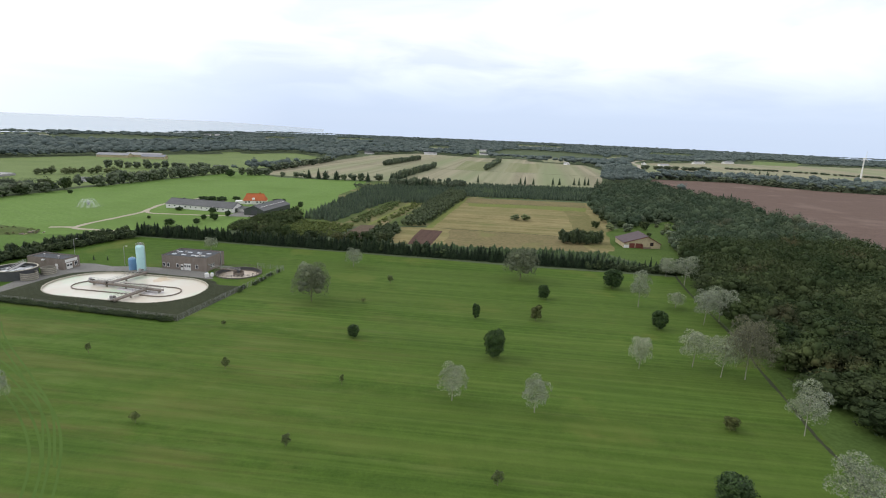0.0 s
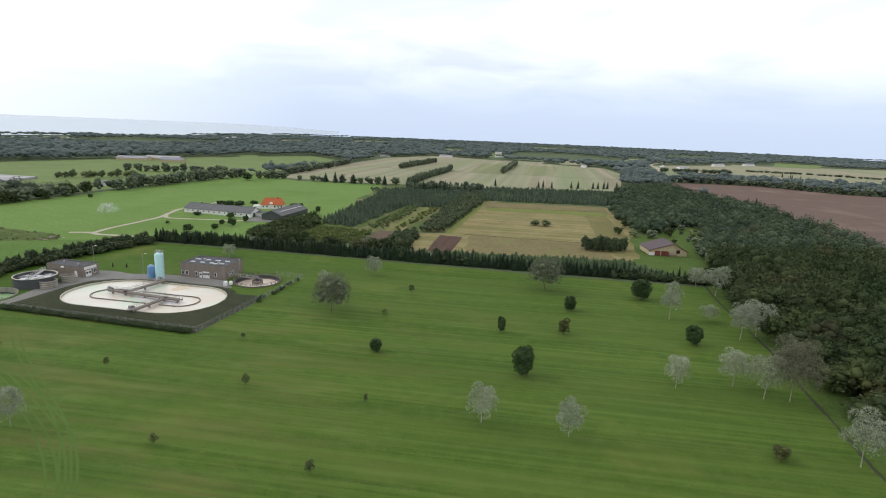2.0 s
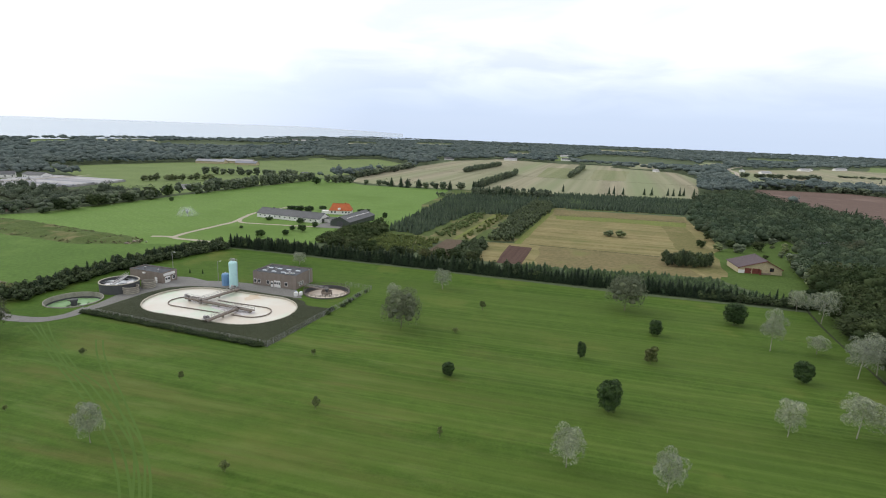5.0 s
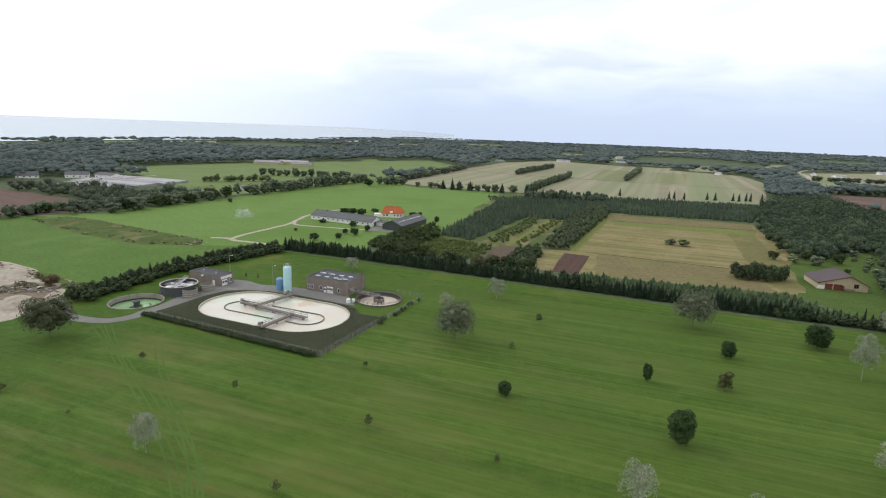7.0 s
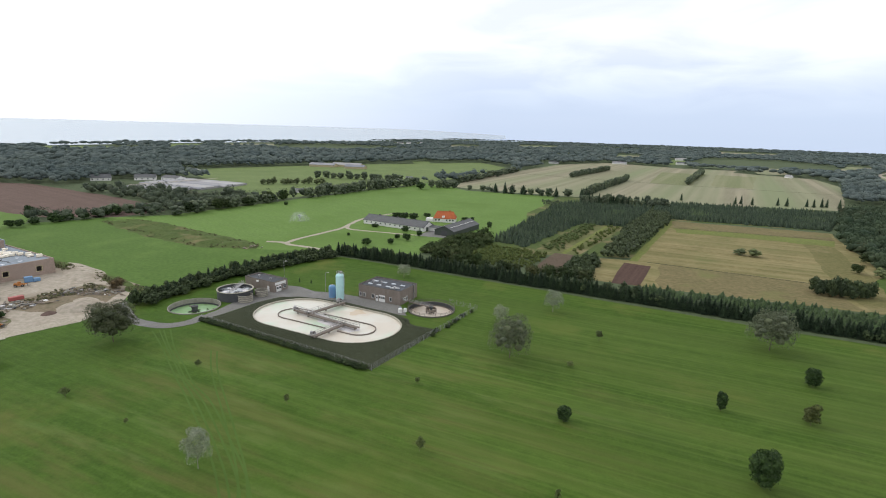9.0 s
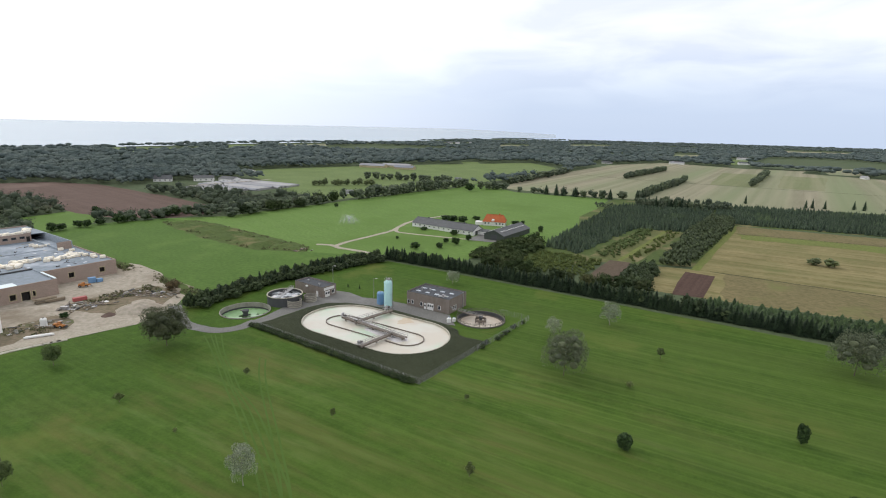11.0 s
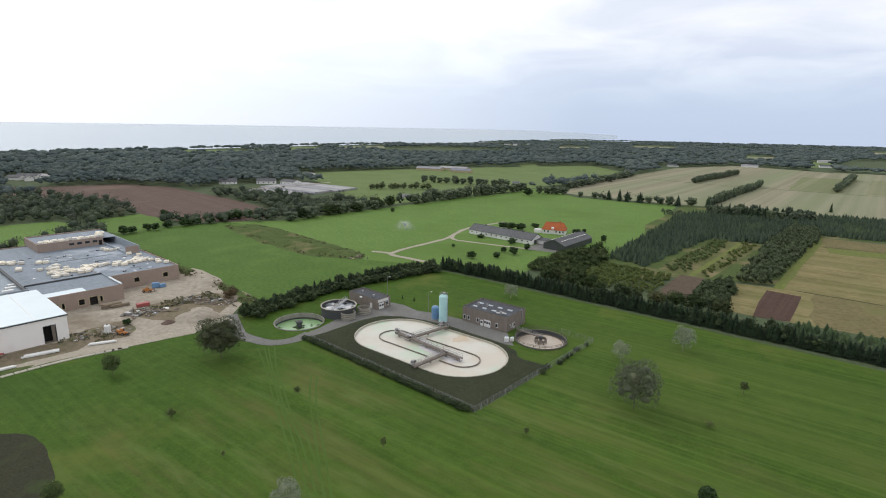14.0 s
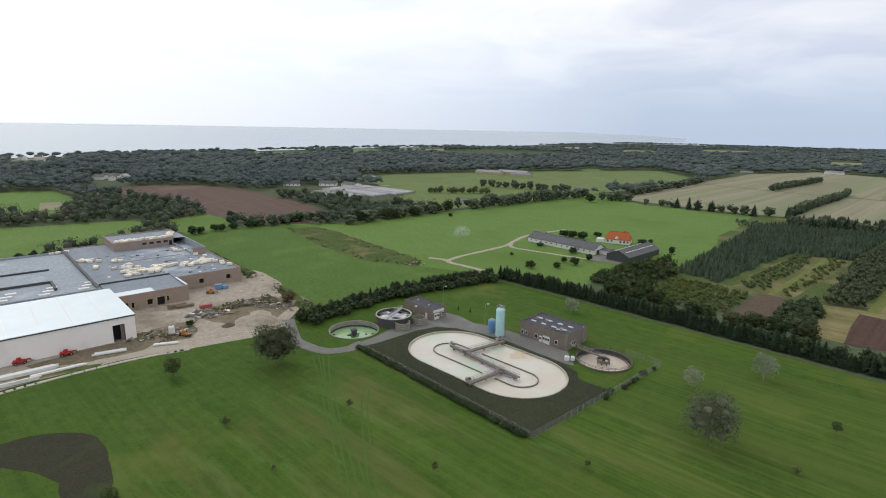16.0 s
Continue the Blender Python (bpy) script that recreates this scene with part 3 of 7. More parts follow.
field("verge", [(100, 244), (107, 257), (109, 266), (121, 300), (134, 316), (160, 334), (186, 350), (178, 318), (160, 285), (150, 260), (142, 238), (128, 214), (118, 209)], VERGE, 0.08, "green garden grass by the barn", "grass")
field("ploughed_field", SOIL_E, SOIL, 0.04, "wide bare reddish brown ploughed field", "field")
field("stubble_field", LIGHT_E, STUBBLE, 0.05, "pale stubble field by the road", "field")
field("plantation_floor", PLANTATION, ROUGHGRASS, 0.02, "rough olive grass among young spruces", "ground")
field("clearing", CLEARING, CLEARED_GRASS, 0.05, "rough olive clearing with shrubs", "ground", step=6, amount=0.5)
ribbon("plantation_track", [(-36.5, 309), (-26, 343), (-15, 379), (-6.5, 407)], 3.0, ROUGHGRASS, 0.07, "mown grass track between spruces and clearing", "track")
ribbon("plantation_track", [(-60, 316), (-45, 311.5), (-31, 307), (-9, 303.5), (0, 302)], 3.4, ROUGHGRASS, 0.075, "mown grass track in front of the clearing", "track")
ribbon("plantation_track", [(-17, 305), (-8, 338), (1, 372), (9, 403)], 2.6, LUSH, 0.08, "mown grass track through the clearing", "track")
field("garden_plot", [(4.5, 255), (16.5, 254.5), (25.3, 292.5), (12.6, 295.5)], DUG, 0.12, "small dug reddish brown plot", "plot", amount=0.3)
field("garden_plot", [(-30, 265.5), (-17.5, 264), (-11, 303.5), (-21.5, 304.5)], DUG_B, 0.12, "dug brown plot beside the plantation", "plot", amount=0.3)
field("building_site", SITE, SAND, 0.06, "bare sandy ground of a building site", "ground", step=6, amount=1.0)
field("planting_bed", [(-158, 72), (-154.5, 81), (-153, 86), (-149, 90.5), (-145, 93), (-140, 94), (-135, 93), (-130, 91), (-122, 88), (-118, 85), (-115, 80), (-115, 68), (-122, 68), (-122.5, 76), (-125, 80), (-130, 82), (-138, 81), (-145, 78), (-150, 74), (-152, 68)], DARKSOIL, 0.07, "dark bare planting bed curving through the lawn", "bed", step=2, amount=0.15)
field("churned_ground", [(-197, 156), (-194.5, 152), (-182, 151), (-173, 153), (-166, 160), (-166, 168), (-170, 176), (-178, 184), (-187, 183), (-193, 175), (-194, 165)], BROWNSITE, 0.075, "churned brown earth with weeds on the site", "ground", step=4, amount=1.2)
field("churned_ground", [(-192, 130), (-186, 126), (-178, 131), (-174, 139), (-180, 146), (-190, 146)], BROWNSITE, 0.076, "churned brown earth round the water tank", "ground", step=3, amount=0.9)
field("churned_ground", [(-187, 129), (-180, 131), (-177.5, 125), (-178, 119), (-181, 113), (-186, 107), (-189, 101), (-194, 101), (-193, 108), (-191, 122)], BROWNSITE, 0.077, "brown trampled earth along the white hall", "ground", step=3, amount=0.6)
field("verge", [(-189, 97.5), (-185, 104.5), (-178, 113.5), (-177.2, 112), (-180, 104), (-184, 95)], ROUGHGRASS, 0.115, "strip of rough grass between road and kerb", "grass", step=3, amount=0.3)
field("weedy_edge", [(-280, 214), (-233, 200.4), (-221, 197.4), (-203, 192.0), (-186, 185.8), (-176, 184), (-168, 178), (-160, 172), (-159, 178), (-168, 186), (-182, 190), (-203, 197), (-233, 205), (-280, 218)], ROUGHGRASS, 0.078, "weedy strip between site and pasture", "ground", step=4, amount=1.0)
field("rubble_strip", [(-295, 288), (-282, 302), (-262, 300), (-230, 288), (-172, 267), (-167, 256), (-198, 250), (-236, 261), (-270, 275)], ROUGHGRASS, 0.08, "weedy strip of dumped earth", "ground", step=5, amount=1.5)

# wheel tracks on the lawn: two pairs that run together
for k, (off, bend) in enumerate(((0.0, 0.0), (1.8, 0.3), (2.9, 1.4), (4.6, 1.9))):
    ribbon("wheel_track", [(-133 + off, 151 + 0.5 * off), (-123.3 + off, 143.4), (-113 + off, 134.7), (-103.3 + off, 126.5), (-95 + off + bend, 119.7), (-82.4 + off + bend, 108.8), (-69 + off + bend, 95.9), (-57 + off, 80), (-49 + off, 60), (-45 + off, 40)], 0.42, TRACK, 0.045 + 0.003 * k, "faint wheel track pressed into the lawn", "track", 0.12)
for k, off in enumerate((0.0, 1.9)):
    ribbon("wheel_track", [(-107 + off, 144), (-101 + off, 136), (-93.5 + off, 127.5), (-84 + off, 117.5), (-78 + off, 111), (-66 + off, 97.5), (-55 + off, 80)], 0.42, TRACK, 0.057 + 0.003 * k, "faint wheel track pressed into the lawn", "track", 0.12)

# roads and paths
ribbon("farm_drive", [(-172, 274), (-164, 275.5), (-157, 272), (-148, 270.5), (-136, 268)], 3.0, GRAVEL, 0.12, "pale gravel farm drive", "road")
ribbon("farm_drive", [(-161, 275), (-160, 288), (-156, 305), (-152, 325), (-153, 340), (-154, 357), (-151, 372), (-140, 398)], 2.8, GRAVEL, 0.125, "pale gravel drive to the farm", "road")
ribbon("farm_drive", [(-152, 335), (-149, 327), (-143, 323.5), (-127, 322.5), (-103, 322), (-90, 326)], 2.4, GRAVEL, 0.13, "pale gravel loop before the farm", "road")
field("farm_yard", [(-103, 320), (-98, 344), (-92, 346), (-84, 326), (-80, 320)], ASPHALT, 0.14, "grey paved farm yard", "pavement", amount=0.4)
ribbon("country_road", [(325, 740), (349, 796), (390, 870), (432, 951), (490, 1080), (534, 1210), (640, 1370)], 7.0, GRAVEL, 0.10, "pale country road", "road")
ribbon("field_path", [(226, 190), (232, 228), (234, 246), (262, 300)], 4.0, GRAVEL, 0.10, "pale farm path beside the wood", "road")
ribbon("site_road", [(-187, 60), (-185, 92), (-181, 108), (-175, 125), (-168, 137), (-162, 151), (-160, 165)], 4.5, GRAVEL, 0.11, "pale gravel road past the building site", "road")
ribbon("plant_drive", [(-162, 168), (-152, 160.5), (-145.5, 156.3), (-139, 155), (-132, 155.5), (-127.5, 160), (-126.5, 167)], 4.2, ASPHALT, 0.10, "grey asphalt drive with a curve", "road", 0.05)
field("plant_yard", [(-129, 160), (-123.5, 163.5), (-122, 172), (-118.5, 185), (-115, 191.5), (-108, 193.6), (-98, 194.2), (-90, 194.0), (-78, 190.4), (-68, 188), (-64.5, 188.2), (-69.5, 197), (-88, 202), (-98, 203.5), (-106, 202.5), (-114, 206), (-121, 206), (-124, 196), (-126.5, 181), (-126.6, 172)], ASPHALT, 0.12, "grey asphalt yard of the treatment plant", "pavement", step=30, amount=0.0)


# ---------------------------------------------------------------- trees
def unit(rng, n):
    d = rng.normal(size=(n, 3))
    return d / np.linalg.norm(d, axis=1)[:, None]


BALL_V, BALL_F = None, None
_b = bmesh.new()
bmesh.ops.create_icosphere(_b, subdivisions=2, radius=1.0)
BALL_V = np.array([v.co[:] for v in _b.verts])
BALL_F = np.array([[v.index for v in f.verts] for f in _b.faces])
_b.free()
_b = bmesh.new()
bmesh.ops.create_icosphere(_b, subdivisions=1, radius=1.0)
BALL1_V = np.array([v.co[:] for v in _b.verts])
BALL1_F = np.array([[v.index for v in f.verts] for f in _b.faces])
_b.free()


def leaves(rng, lobes, n, size, out=0.6, low=-0.6, far=1.06):
    """n leaf clumps (two triangles each, folded) on the lobes (rows of centre and radii)."""
    w = lobes[:, 3] * lobes[:, 5]
    k = rng.choice(len(lobes), n, p=w / w.sum())
    d = unit(rng, n)
    d[:, 2] = np.where(d[:, 2] < low, -d[:, 2], d[:, 2])
    at = lobes[k, :3] + lobes[k, 3:6] * d * rng.uniform(0.72, far, (n, 1))
    nor = d * out + unit(rng, n)
    nor /= np.linalg.norm(nor, axis=1)[:, None]
    a = np.cross(nor, unit(rng, n))
    a /= np.linalg.norm(a, axis=1)[:, None] + 1e-9
    b = np.cross(nor, a)
    s = size * rng.uniform(0.55, 1.35, (n, 1))
    v = np.stack([at - a * s, at - b * s * 0.62 + nor * s * 0.2, at + a * s, at + b * s * 0.62 + nor * s * 0.2], 1).reshape(-1, 3)
    i = 4 * np.arange(n)[:, None]
    return v, np.concatenate([i + [0, 1, 2], i + [0, 2, 3]], 0)


def cores(rng, lobes, share, fine=True):
    V, F = (BALL_V, BALL_F) if fine else (BALL1_V, BALL1_F)
    vs, fs = [], []
    for k, lobe in enumerate(lobes):
        vs.append(V * (1 + rng.uniform(-0.16, 0.16, (len(V), 1))) * lobe[3:6] * share + lobe[:3])
        fs.append(F + k * len(V))
    return np.concatenate(vs), np.concatenate(fs)


def join(parts):
    vs, fs, n = [], [], 0
    for v, f in parts:
        vs.append(v)
        fs.append(f + n)
        n += len(v)
    return np.concatenate(vs), np.concatenate(fs)


def broad_lobes(rng, w, h, z0, n, spread=0.6):
    """Lobes of a broad crown of width w from z0 to h."""
    c, rz = (z0 + h) / 2, (h - z0) / 2
    rows = [(0, 0, c, w * 0.34, w * 0.34, rz * 0.8)]
    for k in range(n):
        a = 2.399 * k + rng.uniform(-0.4, 0.4)
        u = -0.9 + 1.8 * (k + 0.5) / n + rng.uniform(-0.12, 0.12)
        r = math.sqrt(max(0.05, 1 - (0.9 * u) ** 2)) * rng.uniform(0.8, 1.05)
        q = rng.uniform(0.17, 0.27)
        rows.append((math.cos(a) * r * w * 0.5 * spread, math.sin(a) * r * w * 0.5 * spread, c + u * rz * 0.74, w * q, w * q, max(rz * q * 1.5, w * q * 0.8)))
    return np.array(rows)


def cone_leaves(rng, w, h, n, size, z0=0.3):
    """Drooping sprays on a pointed conifer."""
    u = rng.random(n) ** 0.75
    z = h - (h - z0) * u
    tier = 0.78 + 0.22 * np.abs(np.sin(z * 3.2 + rng.uniform(0, 3)))
    r = (w / 2) * u ** 0.85 * tier * rng.uniform(0.55, 1.08, n)
    a = rng.uniform(0, 2 * math.pi, n)
    at = np.stack([r * np.cos(a), r * np.sin(a), z], 1)
    out = np.stack([np.cos(a), np.sin(a), rng.uniform(-0.75, -0.1, n)], 1)
    side = np.stack([-np.sin(a), np.cos(a), rng.uniform(-0.3, 0.3, n)], 1)
    s = size * rng.uniform(0.6, 1.3, (n, 1)) * (0.45 + 0.75 * u[:, None])
    v = np.stack([at - out * s, at - side * s * 0.6, at + out * s, at + side * s * 0.6], 1).reshape(-1, 3)
    i = 4 * np.arange(n)[:, None]
    return v, np.concatenate([i + [0, 1, 2], i + [0, 2, 3]], 0)


def cone_core(w, h, z0, n=9):
    a = np.arange(n) * 2 * math.pi / n
    rings = [np.stack([r * w / 2 * np.cos(a), r * w / 2 * np.sin(a), np.full(n, z)], 1) for r, z in ((0.72, z0), (0.60, z0 + 0.25 * (h - z0)), (0.34, z0 + 0.6 * (h - z0)), (0.05, h * 0.97))]
    i = np.arange(n)
    j = (i + 1) % n
    f = [np.stack([k * n + i, k * n + j, (k + 1) * n + j], 1) for k in range(3)] + [np.stack([k * n + i, (k + 1) * n + j, (k + 1) * n + i], 1) for k in range(3)]
    return np.concatenate(rings), np.concatenate(f)


def trunk_shape(rng, h, r, limbs, reach, base=0.35):
    """A tapered, slightly bent trunk with rising limbs."""
    s = Shape()

    def limb(a, b, ra, rb, n=7):
        a, b = Vector(a), Vector(b)
        d = (b - a).normalized()
        x = d.orthogonal().normalized()
        y = d.cross(x)
        v = [p + (x * math.cos(2 * math.pi * i / n) + y * math.sin(2 * math.pi * i / n)) * q for p, q in ((a, ra), (b, rb)) for i in range(n)]
        s.add(v, [(i, (i + 1) % n, n + (i + 1) % n, n + i) for i in range(n)] + [tuple(range(n, 2 * n))])

    mid = (rng.uniform(-0.03, 0.03) * h, rng.uniform(-0.03, 0.03) * h, h * 0.5)
    top = (mid[0] * 0.4, mid[1] * 0.4, h)
    limb((0, 0, -0.15), mid, r * 1.25, r * 0.75)
    limb(mid, top, r * 0.75, r * 0.2)
    for k in range(limbs):
        a, z = 2.4 * k + rng.uniform(-0.3, 0.3), h * (base + (0.95 - base) * k / max(1, limbs))
        q = reach * (1.1 - 0.6 * k / max(1, limbs))
        at = Vector((0, 0, 0)).lerp(Vector(mid), z / mid[2]) if z < mid[2] else Vector(mid).lerp(Vector(top), (z - mid[2]) / (h - mid[2]))
        limb(at, at + Vector((math.cos(a) * q, math.sin(a) * q, q * rng.uniform(0.5, 1.0))), r * 0.4, r * 0.1, 5)
    return s


# kind: height, width, crown from, lobes, leaves, leaf size, core share, leaf material, bark, label, spread
KINDS = {
    "silver": (10, 7, 1.6, 13, 3600, 0.15, 0.0, L_SILVER, PALEBARK, "slender tree with silvery pale leaves on the lawn", 0.72),
    "silver_tall": (12, 8, 2.2, 12, 4200, 0.16, 0.0, L_SILVER, PALEBARK, "tall open tree with silvery leaves and pale trunk", 0.78),
    "silver_big": (16, 13.5, 3.0, 20, 8000, 0.19, 0.0, L_TAUPE, PALEBARK, "broad tree with pale trunk and greyish leaves", 0.76),
    "oak": (12, 12.5, 2.3, 24, 8500, 0.19, 0.5, L_OAK, BARK, "broad dark olive tree beside the drive", 0.66),
    "grey": (12, 12.5, 2.0, 20, 6500, 0.19, 0.32, L_GREY, BARK, "broad grey-green tree standing on the lawn", 0.70),
    "dark": (7, 6, 0.25, 20, 4600, 0.20, 0.70, L_DARK, BARK, "dense dark green round tree on the lawn", 0.52),
    "standard": (5.4, 5.3, 1.5, 14, 2600, 0.16, 0.66, L_SCRUB, BARK, "small round-headed green tree on a bare trunk", 0.58),
    "olive": (5, 3.6, 0.2, 10, 1900, 0.15, 0.6, L_OLIVE, BARK, "small olive-brown tree on the lawn", 0.62),
    "bronze": (4, 5, 0.0, 11, 1200, 0.18, 0.6, L_BRONZE, BARK, "brownish bush at the edge of the site", 0.66),
    "sapling": (2.6, 1.8, 0.55, 7, 520, 0.13, 0.0, L_SAPLING, BARK, "young sapling planted in the lawn", 0.7),
    "cypress": (2.0, 0.8, 0.1, 0, 260, 0.12, 0.8, L_DARK, BARK, "small dark columnar cypress", 0.0),
    "farm": (6, 6, 0.1, 11, 800, 0.36, 0.75, L_DARK, BARK, "dark green garden tree near the farm", 0.62),
    "row": (10, 9, 0.2, 12, 300, 0.50, 0.86, L_ROW_HAZE, BARK, "dark green tree in a field row", 0.66),
    "wood": (10, 10, 0.6, 14, 1050, 0.36, 0.62, L_WOOD, BARK, "dense green broadleaf tree at the wood's edge", 0.66),
    "wood_b": (10, 11, 0.6, 16, 1050, 0.38, 0.60, L_WOOD, BARK, "dense green broadleaf tree at the wood's edge", 0.70),
    "shrub": (4, 5, 0.0, 11, 400, 0.30, 0.72, L_HEDGE, BARK, "dense dark shrub of the boundary hedge", 0.66),
    "pale_row": (10, 9, 0.2, 12, 420, 0.42, 0.86, L_PALE, BARK, "pale green willow in a field row", 0.66),
    "conifer": (6.5, 2.8, 0.2, 0, 420, 0.34, 0.9, L_HEDGE_SPRUCE, BARK, "pointed dark spruce of the boundary hedge", 0.0),
    "spruce": (10, 5.0, 0.4, 0, 420, 0.48, 0.9, L_PINE, BARK, "tall pointed dark spruce", 0.0),
}
FIRST = {}
NAMES = {"shrub": "shrub", "bronze": "bush", "sapling": "sapling", "farm": "garden_tree", "row": "field_tree", "pale_row": "willow", "wood": "broadleaf_tree", "wood_b": "broadleaf_tree", "conifer": "hedge_spruce", "spruce": "spruce", "cypress": "cypress"}


def tree(kind, x, y, h, w, group="", label=""):
    h0, w0, z0, lobes, n, size, share, leaf, bark, text, spread = KINDS[kind]
    scale = Vector((w / w0, w / w0, h / h0))
    turn = random.uniform(0, 360)
    m = pose(x, y, 0, 0, 0, turn)
    if kind not in FIRST:
        rng = np.random.default_rng(len(FIRST) + 7)
        ob = thing(NAMES.get(kind, "tree"), 0, 0, label=text, category="shrub" if kind == "shrub" else "tree")
        part("trunk", trunk_shape(rng, h0 * (0.8 if lobes else 0.9), 0.0065 * h0 + 0.02, 7 if lobes > 6 else 3, w0 * 0.28), bark, ob)
        if lobes:
            L = broad_lobes(rng, w0, h0, z0, lobes, spread)
            v, f = join([leaves(rng, L, n, size)] + ([cores(rng, L, share, kind in ("dark", "grey", "silver_big", "olive"))] if share else []))
        else:
            v, f = join([cone_leaves(rng, w0, h0, n, size, z0), cone_core(w0 * 0.78, h0, z0)])
        raw("crown", v, f, leaf, ob)
        ob.matrix_basis = m @ Matrix.Diagonal((*scale, 1))
        FIRST[kind] = ob
    else:
        t = FIRST[kind]
        ob = copy_thing(t, m @ Matrix.Diagonal((scale.x / t.scale.x, scale.y / t.scale.y, scale.z / t.scale.z, 1)))
    return tagged(ob, label, group=group)


G = "lawn trees"
for kind, rows in {
    "grey": ((-26.7, 165.1, 12.0, 12.3), (47.4, 195.0, 12.2, 13.6)),
    "dark": ((-10.8, 135.3, 3.9, 3.6), (24.3, 151.0, 5.0, 2.7), (50.4, 171.5, 5.4, 4.6), (80.4, 185.9, 7.8, 8.2), (25.1, 123.0, 7.6, 5.9), (78.0, 143.9, 6.1, 5.4), (53.6, 68.7, 5.2, 6.8)),
    "standard": ((-153.5, 119.8, 5.6, 5.5), (-114.0, 83.1, 4.8, 3.8)),
    "olive": ((42.5, 150.2, 5.0, 3.9), (66.5, 89.9, 3.0, 3.3)),
    "silver": ((12.6, 101.6, 8.7, 6.3), (28.9, 96.6, 8.3, 5.6), (60.2, 117.6, 8.7, 5.8), (110.5, 204.5, 8.4, 7.0), (93.9, 164.6, 5.6, 5.7), (-17.1, 209.0, 8.2, 7.0), (-80.5, 233.0, 6.0, 6.2), (-75.0, 98.5, 8.6, 5.3), (-33.4, 193.0, 6.0, 5.4)),
    "silver_tall": ((80.9, 164.6, 12.9, 6.4), (111.8, 192.3, 12.0, 8.8), (94.7, 148.7, 11.8, 7.8), (101.3, 151.4, 11.5, 8.9), (74.4, 118.5, 10.0, 7.6), (78.4, 112.9, 11.4, 6.8), (80.2, 87.8, 11.4, 7.0), (70.5, 65.2, 10.4, 7.6)),
    "silver_big": ((83.8, 111.8, 15.2, 10.6),),
    "sapling": ((-10.2, 164.2, 1.8, 1.9), (-2.0, 186.4, 3.4, 2.3), (-10.9, 108.3, 2.6, 1.1), (-46.5, 142.5, 1.9, 1.3), (-37.8, 115.6, 3.0, 1.9), (-71.8, 124.0, 2.8, 1.3), (-46.9, 93.2, 2.2, 1.9), (-18.0, 85.1, 2.7, 1.7), (17.4, 74.1, 2.8, 2.1), (-103.4, 134.1, 2.0, 1.6), (-120.9, 112.0, 2.4, 2.3), (-99.2, 106.9, 1.4, 1.0)),
    "cypress": ((-117.8, 212.1, 2.0, 0.8), (-112.5, 211.9, 2.0, 0.8)),
}.items():
    for row in rows:
        tree(kind, *row, G)
tree("oak", -136.8, 140.7, 11.6, 13.6, G)

G = "farm garden trees"
for row in ((-119.5, 286.1, 4.2, 5.6), (-108.6, 293.9, 3.2, 4.0), (-109.5, 307.4, 3.2, 3.5), (-103.1, 304.7, 4.6, 5.0), (-138.9, 306.2, 1.8, 2.2), (-99.8, 318.8, 4.0, 3.6), (-133, 374, 4.6, 7), (-127, 373, 5.1, 7.5), (-121, 374.5, 4.8, 7), (-114.7, 386.1, 3.6, 5.9), (-85.1, 378, 3.8, 6.2), (-81.8, 386, 2.8, 3), (-112.5, 330.5, 3.6, 5.2), (-135, 338.0, 2.2, 5.0), (-170.5, 554.2, 8.5, 10.5), (-65.9, 362.8, 4.5, 3.6), (-339.8, 278.7, 9.2, 6.5), (-232, 396, 3.2, 3.6), (-30.5, 425, 3.0, 4.0)):
    tree("farm", *row, G)


def row_of(kind, pts, step, h, w, group, jitter=0.3, kinds=None):
    """Trees along a line of points."""
    r = random.Random(int(abs(pts[0][0]) * 10) + len(pts))
    for a, b in zip(pts, pts[1:]):
        a, b = Vector(a), Vector(b)
        n = max(1, int((b - a).length / step))
        for i in range(n):
            p = a.lerp(b, (i + 0.5) / n)
            k = r.uniform(0.78, 1.22)
            tree(r.choice(kinds) if kinds else kind, p.x + r.uniform(-jitter, jitter) * step, p.y + r.uniform(-jitter, jitter) * step, h * k, w * r.uniform(0.85, 1.2), group)


# boundary hedge of the lawn: shrubs to the west, spruces along the north
row_of("shrub", [(-156, 167), (-153, 190), (-149, 212), (-139, 238), (-127, 258)], 2.1, 4.4, 4.4, "boundary hedge", 0.35)
row_of("shrub", [(-152, 168), (-149.5, 190), (-145, 212), (-135, 236), (-123, 256)], 3.2, 3.6, 5.0, "boundary hedge", 0.35)
row_of("conifer", [(-154, 176), (-151, 195), (-146, 214), (-136, 240)], 2.8, 5.3, 3.2, "boundary hedge", 0.3)
row_of("conifer", [(-124, 261), (-92, 255), (-50, 245), (-13, 236.5), (24, 228), (60, 220), (92, 213)], 1.5, 5.9, 3.6, "boundary hedge", 0.3)
row_of("shrub", [(-122, 262.5), (-92, 257.5), (-50, 248), (-13, 239), (24, 230)], 4.4, 5.0, 5.4, "boundary hedge", 0.3)
row_of("conifer", [(84, 216), (121, 209)], 2.1, 5.6, 2.2, "boundary hedge", 0.1)
row_of("shrub", [(80, 215), (121, 207)], 2.2, 3.2, 3.6, "boundary hedge", 0.25)
row_of("wood", [(-78, 262), (-40, 253), (-4, 246)], 6.5, 7.0, 7.5, "boundary hedge", 0.4)
row_of("shrub", [(85, 266), (97, 265.5), (107, 269)], 2.6, 6.4, 5.0, "meadow thicket", 0.35)
row_of("shrub", [(86, 271), (106, 274)], 2.8, 6.6, 5.0, "meadow thicket", 0.35)
